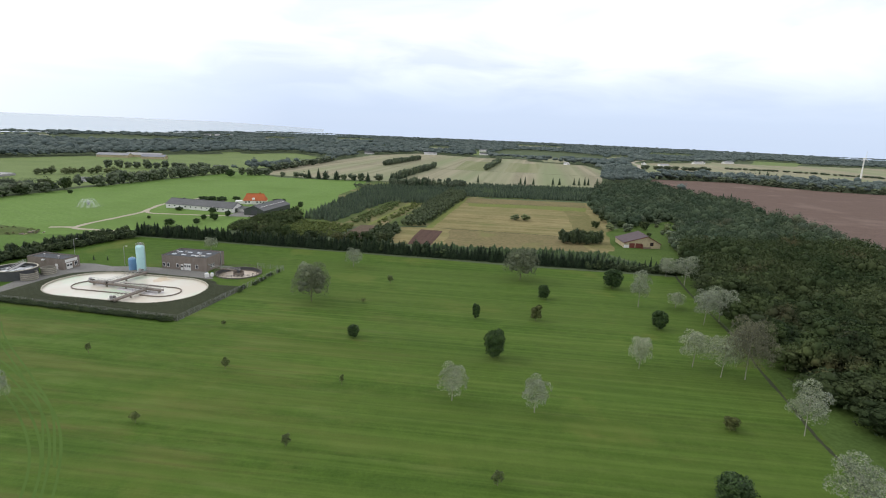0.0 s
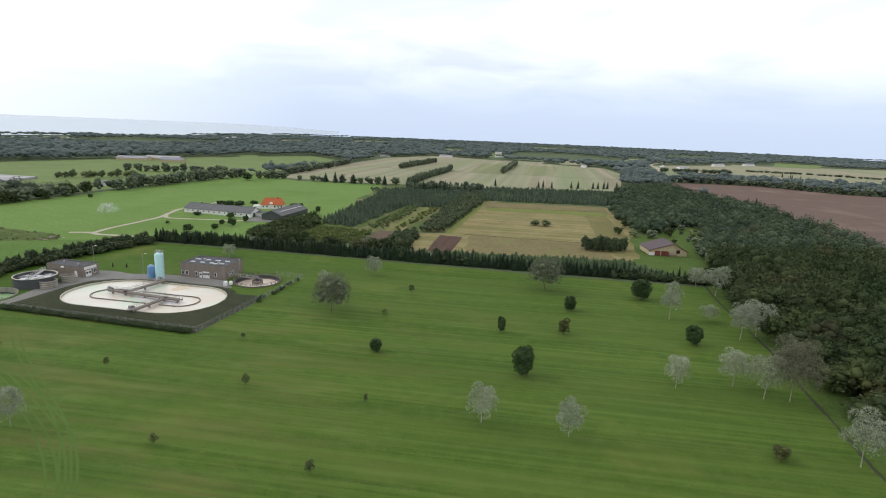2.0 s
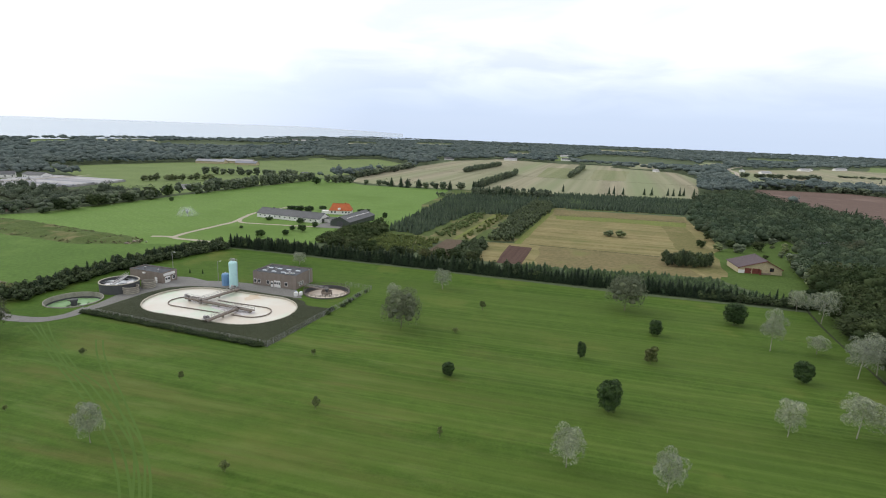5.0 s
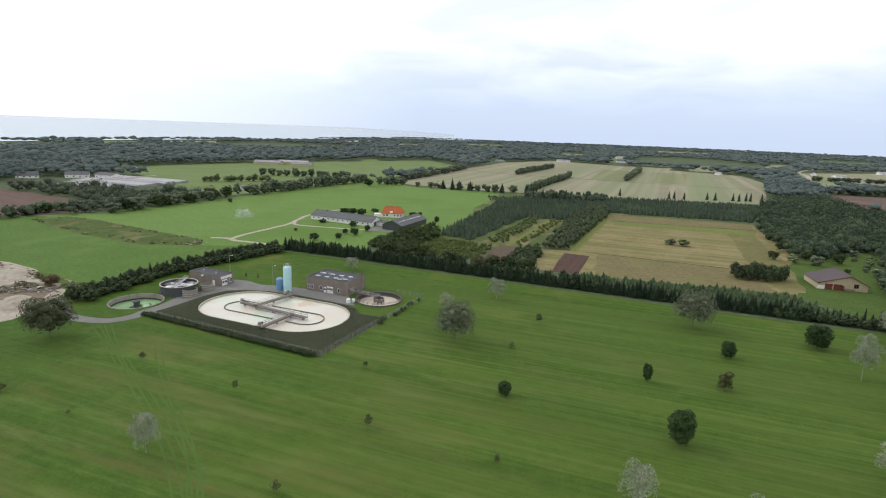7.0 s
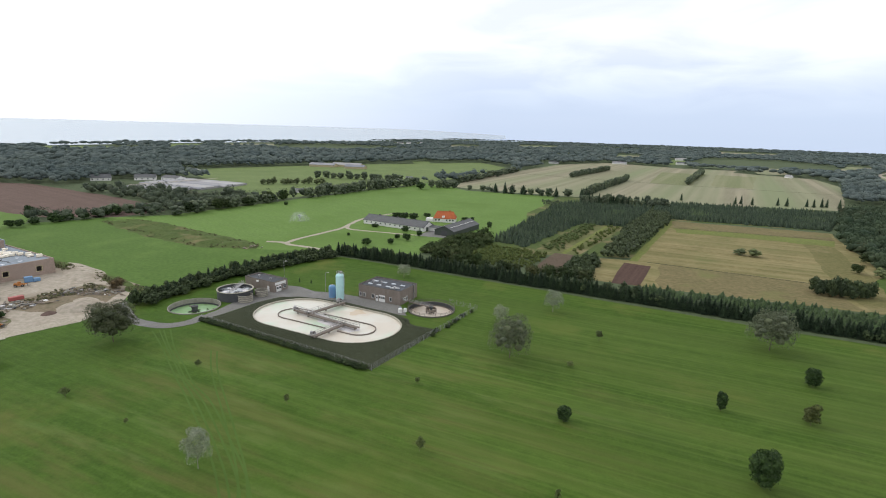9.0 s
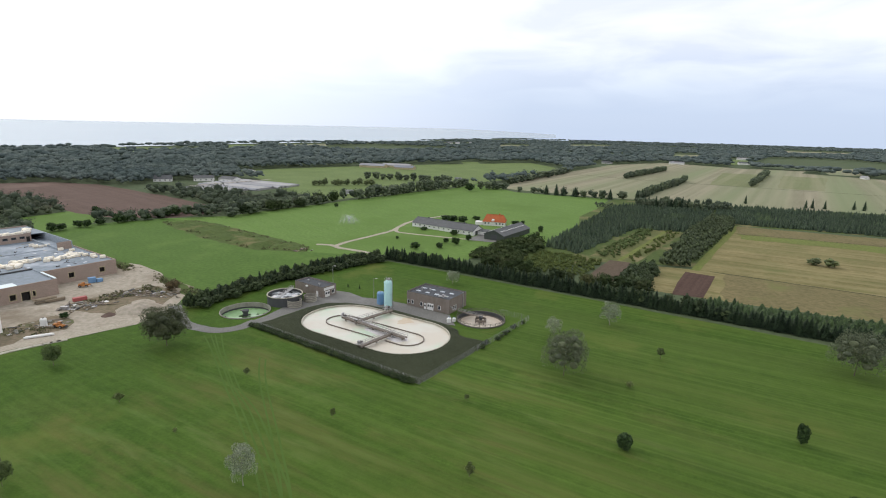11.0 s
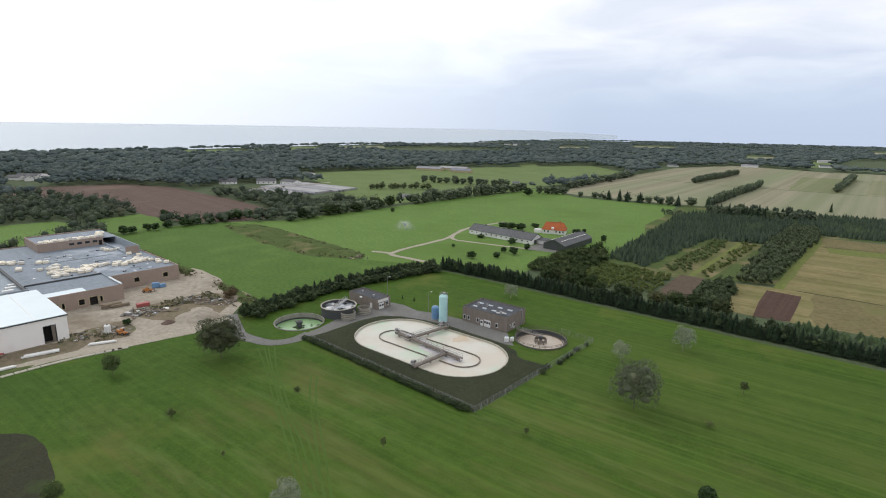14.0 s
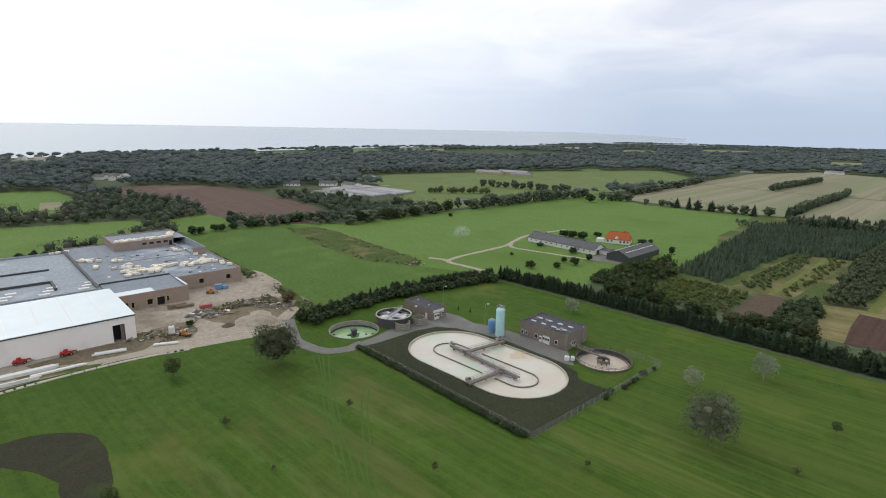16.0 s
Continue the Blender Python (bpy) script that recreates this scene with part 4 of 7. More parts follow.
for x, y, h, w in ((75, 338, 3.8, 6.4), (82, 335.5, 4.6, 6.8)):
    tree("pale_row", x, y, h, w, "meadow thicket", "pale green round bush in the dry meadow")
# field rows
row_of("row", [(-274, 322), (-256, 385), (-246, 418)], 7, 8.5, 9, "field row trees", 0.4, ("row", "wood_b"))
row_of("row", [(-240, 440), (-222, 500), (-206, 550), (-186, 590)], 6.5, 10.5, 9, "field row trees", 0.4)
row_of("row", [(-318, 612), (-262, 618), (-212, 622)], 7.5, 9, 8.5, "field row trees", 0.4)
row_of("pale_row", [(-330, 515), (-300, 540), (-275, 548)], 5.5, 7, 7, "field row trees", 0.4)
row_of("row", [(-167, 578), (-140, 584)], 5.5, 9, 9, "field row trees", 0.4)
for row in ((-122.5, 573.8, 5.8, 5.6), (-108.3, 570.9, 6.8, 6.5), (-94.6, 568.2, 9.6, 8.3), (-84, 563, 11.5, 7.5), (-77, 562, 10.0, 7.5), (-65.5, 561.5, 9.8, 9), (-58, 561, 7.0, 7.5), (-48, 560.6, 6.8, 8), (-40, 558, 9.0, 8), (-33, 557.2, 9.8, 8), (-22.1, 566, 8.2, 10)):
    tree("spruce" if row[2] > 9 else "row", *row, "field row trees")
row_of("row", [(-150, 640), (-138, 700), (-120, 780), (-108, 870)], 10, 8, 11, "field row trees", 0.3)
row_of("spruce", [(-10, 560), (14, 660), (38, 745), (52, 806)], 2.9, 8.5, 5.6, "windbreak of spruces", 0.35, ("spruce", "row", "row"))
row_of("spruce", [(-10, 514), (28, 523), (64, 520)], 2.6, 7.6, 5.2, "windbreak of spruces", 0.5, ("spruce", "row", "row"))
row_of("spruce", [(-6, 524), (30, 534), (66, 530)], 3.0, 8.2, 5.2, "windbreak of spruces", 0.5, ("spruce", "row"))
row_of("row", [(-23, 800), (34, 990)], 5.0, 9, 7.0, "windbreak of spruces", 0.3)
row_of("row", [(123, 772), (184, 1000)], 5.5, 9, 7, "windbreak of spruces", 0.3)
for row in ((132, 580, 11, 5), (138, 584, 12, 5), (147, 582, 11, 5), (171, 590, 11, 5), (178, 588, 12, 6), (196, 592, 11, 5), (201, 590, 12, 5), (209, 594, 13, 5), (214, 596, 12, 5), (222, 590, 13, 6), (86, 588, 11, 5)):
    tree("spruce", row[0], row[1], row[2] * 0.74, row[3] * 0.8, "windbreak of spruces")
row_of("row", [(340, 735), (400, 726), (459, 716)], 9, 9, 10, "eastern field row", 0.35)
row_of("row", [(459, 716), (490, 670), (520, 634), (560, 618), (600, 605)], 8, 9.5, 10, "eastern field row", 0.35)
row_of("shrub", [(-331, 147), (-326, 157), (-324, 167), (-333, 184)], 5, 4.2, 5.0, "site hedge", 0.4)
row_of("farm", [(-323, 234), (-321, 256), (-312, 296), (-301, 336)], 6.5, 5.5, 6.5, "western field row", 0.4)
row_of("row", [(-316, 300), (-302, 338), (-284, 378)], 6.0, 6.5, 8, "western field row", 0.4)
row_of("row", [(432, 951), (505, 960), (582, 967)], 11, 9, 13, "eastern field row", 0.4)
row_of("row", [(663, 1063), (788, 1032), (893, 924)], 9, 4, 10, "eastern field row", 0.4)
for x, y, h in ((576, 806, 13), (583, 812, 12), (590, 803, 11), (650, 930, 9), (239, 455, 12), (243, 460, 10), (260, 479, 13), (265, 474, 11), (248, 407, 10), (291, 448, 12), (286, 452, 11), (294, 441, 9), (270, 383, 9)):
    tree("spruce", x, y, h, h * 0.45, "tall spruces in the wood")
# flat dark strip: a ditch with the wood edge's shadow in its colour
ribbon("ditch", [(116, 208), (108, 181), (97, 134), (91.7, 118.7), (86, 99), (82.5, 88), (80.5, 78), (77, 60), (72, 30)], 0.8, BERM, 0.06, "narrow ditch between lawn and wood, edge shadow in its dark colour", "ditch", 0.4)
field("verge", [(117, 209), (108.8, 181), (97.8, 134), (92.3, 117), (86.6, 98), (81.6, 78), (73.5, 30), (110, 30), (98, 75), (100, 110), (106, 135), (116, 172), (128, 206)], VERGE, 0.045, "rough green verge beside the wood", "grass", amount=0.5)


# ---------------------------------------------------------------- treatment plant
CONCRETE = material("concrete", (0.34, 0.32, 0.28), (0.26, 0.245, 0.215), 0.8, fine=4.0, rough=0.9, bump=0.15, third=(0.20, 0.185, 0.15), third_scale=0.3)
PALECONC = material("pale_concrete", (0.50, 0.46, 0.38), (0.40, 0.37, 0.31), 0.7, fine=4.0, rough=0.9, bump=0.15, third=(0.30, 0.27, 0.21), third_scale=0.25)
STEEL = material("galvanised_steel", (0.42, 0.41, 0.40), (0.33, 0.32, 0.32), 2.0, rough=0.5, metal=0.6)
FENCEWIRE = material("dull_fence_wire", (0.32, 0.325, 0.31), (0.25, 0.255, 0.245), 2.0, rough=0.6, metal=0.4)
RUSTY = material("worn_walkway", (0.235, 0.195, 0.165), (0.165, 0.138, 0.118), 1.2, fine=4.0, rough=0.8)
FOAM = material("foamy_water", (0.550, 0.530, 0.455), (0.525, 0.470, 0.385), 0.10, rough=0.28, spec=0.4, mottled=0.22, third=(0.44, 0.53, 0.40), third_scale=0.06, third_at=0.50, bump=0.06, bump_scale=1.5)
SCUM = material("brown_scum", (0.46, 0.36, 0.24), (0.54, 0.45, 0.34), 0.4, rough=0.4, bump=0.05)
WHITEFOAM = material("white_foam", (0.74, 0.70, 0.72), (0.52, 0.48, 0.48), 0.9, fine=3.0, rough=0.7, bump=0.4, bump_scale=4.0)
GREENWATER = material("algae_water", (0.20, 0.33, 0.13), (0.28, 0.44, 0.24), 0.25, rough=0.12, spec=0.5, third=(0.13, 0.17, 0.06), third_scale=0.12, third_at=0.55)
# scum and the sky's white reflection are both in the pale base colour
DARKWATER = material("tank_water", (0.62, 0.64, 0.66), (0.50, 0.53, 0.54), 0.5, rough=0.2, spec=0.4, third=(0.02, 0.022, 0.022), third_scale=0.25, third_at=0.47)
SKYLIGHT = material("skylight_dome", (0.42, 0.45, 0.49), (0.52, 0.55, 0.58), 0.8, rough=0.3, spec=0.5)
BROWNWATER = material("brown_water", (0.44, 0.36, 0.27), (0.52, 0.46, 0.39), 0.2, rough=0.3, third=(0.36, 0.25, 0.15), third_scale=0.12)
BRICK = material("taupe_brick", (0.250, 0.205, 0.175), (0.205, 0.168, 0.145), 0.6, fine=6.0, rough=0.9, bump=0.15, bump_scale=14.0, stripes=((0, 0.3, (0.275, 0.23, 0.20), 0.3),))
FELT = material("roof_felt", (0.060, 0.064, 0.075), (0.080, 0.084, 0.094), 0.5, fine=3.0, rough=0.85, third=(0.11, 0.115, 0.125), third_scale=0.2)
DARKCONC = material("dark_concrete", (0.17, 0.155, 0.13), (0.12, 0.11, 0.095), 0.8, fine=4.0, rough=0.9, bump=0.15)
DARKRAIL = material("weathered_rail", (0.13, 0.115, 0.10), (0.09, 0.08, 0.07), 2.0, rough=0.7, metal=0.3)
DARKWALL = material("dark_tank_wall", (0.055, 0.058, 0.060), (0.075, 0.077, 0.078), 0.8, rough=0.7)
CYAN = material("pale_cyan_paint", (0.42, 0.66, 0.66), (0.47, 0.70, 0.69), 0.5, rough=0.45, spec=0.4, third=(0.36, 0.58, 0.60), third_scale=0.5)
BLUE = material("blue_paint", (0.13, 0.25, 0.42), (0.16, 0.29, 0.46), 0.6, rough=0.5, spec=0.4)
WHITE = material("white_paint", (0.74, 0.73, 0.70), (0.66, 0.65, 0.62), 0.8, rough=0.55)
GLASS = material("window_glass", (0.02, 0.025, 0.03), rough=0.08, spec=0.6)
# near-black: paints shade behind openings, and the dark inside of timber tanks
DARKHOLE = material("dark_interior", (0.018, 0.016, 0.015), (0.03, 0.027, 0.024), 1.0, rough=0.9)
WOOD = material("weathered_wood", (0.27, 0.22, 0.16), (0.20, 0.165, 0.125), 1.5, fine=6.0, rough=0.9, rand=0.25)
BOARD = material("grey_timber_ring", (0.30, 0.275, 0.235), (0.23, 0.21, 0.18), 1.2, fine=5.0, rough=0.9)


def racetrack(half, r, n=22):
    return [(half + r * math.cos(a), r * math.sin(a)) for a in np.linspace(-math.pi / 2, math.pi / 2, n)] + [(-half + r * math.cos(a), r * math.sin(a)) for a in np.linspace(math.pi / 2, 3 * math.pi / 2, n)]


def sheet(loop, z):
    return Shape().add([(x, y, z) for x, y in loop], [tuple(range(len(loop)))])


def railing(parent, a, b, z, h=1.05, step=2.6, mat=None, name="handrail"):
    """A handrail on posts from a to b."""
    mat = mat or STEEL
    a, b = Vector(a), Vector(b)
    n = max(1, round((b - a).length / step))
    s = Shape()
    for q in (h, h * 0.52):
        s.beam((*a, z + q), (*b, z + q), 0.07, 0.07)
    rail = part(name, s, mat, parent)
    me = None
    for i in range(n + 1):
        p = a.lerp(b, i / n)
        if me is None:
            me = Shape().box(-0.035, 0.035, -0.035, 0.035, 0, h).mesh("rail_post", mat)
        o = new("rail_post", me)
        o.parent, o.location = rail, (p.x, p.y, z)
    return rail


def footbridge(a, b, z, width, label, ends=True):
    a, b = Vector(a), Vector(b)
    mid, d = (a + b) / 2, b - a
    t = thing("footbridge", mid.x, mid.y, z, math.degrees(math.atan2(d.y, d.x)), label, "footbridge", "ditch footbridges")
    half = d.length / 2
    part("deck", Shape().slab(0, 0, -0.16, d.length, width, 0.16, 0.03), RUSTY, t)
    for k in (-1, 1):
        part("girder", Shape().box(-half, half, k * (width / 2 - 0.08) - 0.08, k * (width / 2 - 0.08) + 0.08, -0.5, -0.16), RUSTY, t)
        railing(t, (-half, k * (width / 2 - 0.06)), (half, k * (width / 2 - 0.06)), 0.0)
    for k in (-0.45, 0.0, 0.45):
        part("support", Shape().box(k * 2 * half - 0.15, k * 2 * half + 0.15, -0.3, 0.3, -z - 0.3, -0.5), CONCRETE, t)
    return t


# the oval ditch: bank, rim wall, water, inner guide wall
DX, DY, DA = -87.6, 175.1, -13.0
ditch = thing("oxidation_ditch", DX, DY, 0, DA, "oval concrete basin full of pale foamy waste water", "basin")
rim = racetrack(12.2, 13.9)
part("rim_wall", Shape().wall(rim, 0.4, 0.0, 1.05), PALECONC, ditch, "pale concrete rim")
part("water", sheet(racetrack(12.2, 13.75), 0.55), FOAM, ditch, "pale beige water with greenish swirls")
for cx, turn, start, end in ((-12.6, 1, (-8.5, 3.5), (5.0, -6.3)), (14.4, -1, (-3.6, 3.5), (9.5, -6.3))):
    arc = [(cx + 4.9 * math.cos(math.pi / 2 + turn * a), -1.4 + 4.9 * math.sin(math.pi / 2 + turn * a)) for a in np.linspace(0, math.pi, 18)]
    part("guide_wall", Shape().wall([start] + arc + [end], 0.28, 0.1, 0.86, False), RUSTY, ditch, "thin worn guide wall")
part("foam", sheet([(-1.5, -3.0), (13, -5.2), (15.0, -2.0), (12.5, 0.5), (6, -0.4), (-2, -0.8)], 0.57), WHITEFOAM, ditch, "streak of white foam")
part("foam", sheet([(-13.5, 0.5), (-12.8, 2.9), (-6, 3.1), (1, 1.8), (0, 0.2), (-7, -0.2)], 0.575), WHITEFOAM, ditch, "streak of white foam")
part("scum", sheet([(4.4 + 2.3 * math.cos(a) * (1 + 0.25 * math.sin(3 * a + 1)) + 0.5 * math.sin(5 * a), 10.6 + 3.0 * math.sin(a) * (1 + 0.12 * math.cos(4 * a))) for a in np.linspace(0, 2 * math.pi, 33)[:-1]], 0.565), SCUM, ditch, "brown scum by the bank")
footbridge((-100.4, 177.9), (-73.9, 169.2), 1.75, 1.3, "long worn steel footbridge over the basin's middle")
footbridge((-94.6, 175.0), (-88.2, 190.2), 1.75, 1.3, "steel footbridge from the bank to the middle")
footbridge((-83.6, 158.4), (-79.4, 171.0), 1.75, 1.3, "steel footbridge from the bank to the middle")
for x, y, a in ((-100.6, 178.3, -18), (-84.6, 159.6, 70), (-90.5, 190.5, 70)):
    t = thing("aerator_drive", x, y, 1.75, a, "grey motor drive of the rotor aerator", "pump", "aerators")
    part("motor", Shape().lathe([(0.45, 0.15), (0.45, 0.9), (0.25, 1.05)], 14), STEEL, t)
    part("gearbox", Shape().slab(0.85, 0, 0.0, 0.9, 0.8, 0.6), DARKRAIL, t)
    part("base_plate", Shape().slab(0.3, 0, -0.02, 2.2, 1.1, 0.16), STEEL, t)

# planted bank between fence and basin
def berm():
    """A bank lofted from the basin's rim out to the fence and the yard."""
    outer = [(-60.4, 146.2), (-125.2, 164.0), (-121.6, 172), (-118, 185), (-114.5, 191.8), (-108, 194), (-98, 194.4), (-90, 194.2), (-78, 190.6), (-67, 187.6), (-62.5, 184.5), (-60.8, 180.5), (-57, 179), (-50.6, 178.6)]
    c, s_ = math.cos(radians(DA)), math.sin(radians(DA))
    inner = [(DX + c * x - s_ * y, DY + s_ * x + c * y) for x, y in racetrack(12.2, 14.05, 40)]

    def reach(loop, a):
        d, best = Vector((math.cos(a), math.sin(a))), 0.0
        for p, q in zip(loop, loop[1:] + loop[:1]):
            p, e = Vector(p) - Vector((DX, DY)), Vector(q) - Vector(p)
            k = d.x * e.y - d.y * e.x
            if abs(k) > 1e-9:
                t, u = (p.x * e.y - p.y * e.x) / k, (p.x * d.y - p.y * d.x) / k
                if t > best and -1e-6 <= u <= 1 + 1e-6:
                    best = t
        return best

    corners = [math.atan2(y - DY, x - DX) for x, y in outer]
    angles = sorted(corners + [-math.pi + 2 * math.pi * k / 180 for k in range(180)])
    v = []
    for a in angles:
        ri, ro = reach(inner, a), reach(outer, a)
        ro = max(ro, ri + 0.15)
        for q, z in ((0, 0.98), (0.2, 1.0), (0.55, 0.8), (0.85, 0.45), (1, 0.06)):
            r = ri + (ro - ri) * q
            x, y = DX + r * math.cos(a), DY + r * math.sin(a)
            v.append((x, y, z + (0.10 * noise.noise(Vector((x * 0.4, y * 0.4, 0))) if 0 < q < 1 else 0)))
    n = len(angles)
    s = Shape()
    s.add(v, [(5 * k + j, 5 * ((k + 1) % n) + j, 5 * ((k + 1) % n) + j + 1, 5 * k + j + 1) for k in range(n) for j in range(4)])
    return s, v


bank_shape, bank_v = berm()
bank = tagged(part("bank", bank_shape, BERM), "planted bank with dark ground cover round the basin", "bank", kind="structure")
rng = np.random.default_rng(77)
bv = np.array(bank_v).reshape(-1, 5, 3)
made = []
n = 15000
k = rng.integers(0, len(bv), n)
q = rng.random(n) * 3.98
j = q.astype(int)
f1 = (q - j)[:, None]
nx = (k + 1) % len(bv)
u = rng.random((n, 1))
at = (bv[k, j] * (1 - f1) + bv[k, j + 1] * f1) * (1 - u) + (bv[nx, j] * (1 - f1) + bv[nx, j + 1] * f1) * u
nor = unit(rng, n) * 0.3 + (0, 0, 0.9)
a = np.cross(nor, unit(rng, n))
a /= np.linalg.norm(a, axis=1)[:, None]
b = np.cross(nor, a)
b /= np.linalg.norm(b, axis=1)[:, None]
sz = rng.uniform(0.08, 0.24, (n, 1))
at = at + (0, 0, 0.08)
v = np.stack([at - a * sz, at - b * sz * 0.6, at + a * sz, at + b * sz * 0.6], 1).reshape(-1, 3)
i = 4 * np.arange(n)[:, None]
tagged(raw("ground_cover", v, np.concatenate([i + [0, 1, 2], i + [0, 2, 3]]), LEAF_COVER), "dark low juniper-like ground cover on the bank", "ground cover", kind="stuff")

# low hedge at the foot of the bank, outside it the wire fence
row_of("shrub", [(-125.4, 162.9), (-100.5, 156.1), (-80.6, 150.6), (-61.6, 145.6)], 0.85, 1.35, 2.0, "low hedge along the fence", 0.12)
row_of("shrub", [(-52.5, 172), (-44.2, 199.5)], 2.8, 1.1, 1.8, "low hedge along the fence", 0.3)


def wire_fence(pts, label):
    t = thing("wire_fence", *pts[0], 0, 0, label, "fence", "plant fence")
    o = Vector(pts[0])
    me = Shape().lathe([(0.05, 0), (0.05, 1.9), (0.02, 1.95)], 6).mesh("fence_post", FENCEWIRE)
    for a, b in zip(pts, pts[1:]):
        a, b = Vector(a) - o, Vector(b) - o
        n = round((b - a).length / 2.5)
        for i in range(n + 1):
            p = new("fence_post", me)
            p.parent, p.location = t, (*a.lerp(b, i / n), 0)
        s = Shape()
        for z in (0.15, 0.6, 1.05, 1.5, 1.85):
            s.beam((*a, z), (*b, z), 0.025, 0.025)
        m = int((b - a).length / 0.5)
        for i in range(m):
            p, q = a.lerp(b, i / m), a.lerp(b, (i + 1) / m)
            s.beam((*p, 0.15), (*q, 1.85), 0.008, 0.008)
            s.beam((*p, 1.85), (*q, 0.15), 0.008, 0.008)
        part("wire_mesh", s, FENCEWIRE, t)
    return t


wire_fence([(-125.4, 163.6), (-60.2, 145.9), (-43.0, 202.3), (-53.7, 205.3)], "galvanised wire mesh fence round the plant")


def round_basin(name, x, y, r, wall, z_top, z_water, water, wall_mat, label, category="basin", thick=0.35):
    t = thing(name, x, y, 0, 0, label, category)
    low = min(0.02, z_water - 0.6)
    part("wall", Shape().lathe([(r - thick, low), (r, low), (r, z_top), (r - thick, z_top)], 56, closed=True), wall_mat, t)
    part("water", sheet([(math.cos(a) * (r - thick * 0.8), math.sin(a) * (r - thick * 0.8)) for a in np.linspace(0, 2 * math.pi, 57)[:-1]], z_water), water, t)
    return t


# green basin, sunk in a bank
t = round_basin("settling_tank", -136.2, 173.6, 8.45, 0.4, 0.35, -1.75, GREENWATER, CONCRETE, "round concrete settling tank with green algae water", thick=0.28)
part("waterline", Shape().lathe([(8.12, -1.8), (8.16, -1.8), (8.16, -1.25), (8.12, -1.25)], 56, closed=True), DARKWALL, t, "dark band on the wall above the water")
part("column", Shape().lathe([(0.9, -2.2), (0.9, -0.3), (1.15, -0.3), (1.15, 0.3), (0.3, 0.5)], 16), DARKWALL, t, "dark weedy middle column")
part("scraper_arm", Shape().beam((0, 0, 0.1), (-3.6, 2.0, -0.9), 0.5, 0.35), RUSTY, t)
for k in range(5):
    q = 0.5 + 0.12 * k
    part("floating_weed", Shape().lathe([(q, -1.77), (q * 0.8, -1.62), (q * 0.3, -1.5)], 9, 1.6 * math.cos(1.3 * k), 1.5 * math.sin(1.3 * k)), L_DARK, t)
for dx, dy, q in ((3.0, 2.6, 0.5), (4.6, 4.4, 0.7), (5.4, 0.6, 0.45), (5.2, -0.2, 0.35), (-5.8, -3.6, 0.5), (2.2, 3.6, 0.3)):
    part("floating_weed", Shape().lathe([(q, -1.77), (q * 0.9, -1.68), (q * 0.3, -1.63)], 9, dx, dy), L_DARK, t)

# dark tank with a scraper bridge
t = round_basin("sludge_tank", -129.4, 186.8, 6.2, 0.3, 3.3, 2.5, DARKWATER, DARKWALL, "round dark tank with white scum and a bridge", "tank")
part("rim", Shape().lathe([(5.95, 3.3), (6.35, 3.3), (6.35, 3.48), (5.95, 3.48)], 56, closed=True), PALECONC, t, "pale rim")
b = part("bridge", Shape().beam((-1.0, 6.2, 3.6), (1.6, -6.1, 3.6), 1.0, 0.22), STEEL, t)
for k in (-0.45, 0.45):
    railing(b, (-1.0 + k, 6.2), (1.6 + k, -6.1), 3.7, 0.9)
for dx, dy, q in ((-2.6, -2.2, 1.5), (3.0, 1.6, 1.7), (0.2, -4.0, 1.0), (-3.6, 1.8, 1.1), (2.8, -2.5, 1.1)):
    part("scum", Shape().lathe([(q * 0.7, 2.49), (q * 0.6, 2.53), (q * 0.3, 2.55)], 11, dx, dy), WHITEFOAM, t, "white scum")
for x, y, r, h in ((-123.6, 184.2, 2.55, 2.5), (-121.8, 191.4, 2.3, 2.4)):
    t = round_basin("timber_tank", x, y, r, 0.3, h, h - 1.5, DARKHOLE, BOARD, "small round tank of grey boards", "tank", 0.22)
    for z in (0.3, 0.95, 1.6, h - 0.2):
        part("band", Shape().lathe([(r, z), (r + 0.06, z), (r + 0.06, z + 0.16), (r, z + 0.16)], 40, closed=True), PALECONC, t, "pale hoop")

# round clarifier by the brick building
t = round_basin("clarifier", -58.4, 197.0, 8.3, 0.35, 0.4, -1.0, BROWNWATER, DARKCONC, "round dark concrete clarifier with brown water")
part("lining", Shape().lathe([(7.9, -1.05), (7.94, -1.05), (7.94, 0.25), (7.9, 0.25)], 56, closed=True), DARKWALL, t, "dark inner wall")
for k in range(28):
    a = 2 * math.pi * k / 28
    part("rail_post", Shape().box(8.2 * math.cos(a) - 0.05, 8.2 * math.cos(a) + 0.05, 8.2 * math.sin(a) - 0.05, 8.2 * math.sin(a) + 0.05, 0.4, 1.35), DARKRAIL, t)
for z in (0.9, 1.3):
    part("handrail", Shape().lathe([(8.16, z), (8.24, z), (8.24, z + 0.08), (8.16, z + 0.08)], 56, closed=True), DARKRAIL, t)
part("launder", Shape().lathe([(7.2, -1.2), (7.35, -1.2), (7.35, -0.65), (7.2, -0.65)], 56, closed=True), RUSTY, t, "worn brown launder ring")
part("inlet_ring", Shape().lathe([(1.75, -0.35), (1.95, -0.35), (1.95, 0.5), (1.75, 0.5)], 36, closed=True), RUSTY, t, "dark brown inlet ring")
for k in range(8):
    a = math.pi * k / 4
    part("ring_leg", Shape().box(1.85 * math.cos(a) - 0.09, 1.85 * math.cos(a) + 0.09, 1.85 * math.sin(a) - 0.09, 1.85 * math.sin(a) + 0.09, -1.3, -0.36), DARKWALL, t)
part("column", Shape().lathe([(0.5, -1.3), (0.5, 0.9), (0.7, 0.9), (0.7, 1.2)], 14), DARKWALL, t)
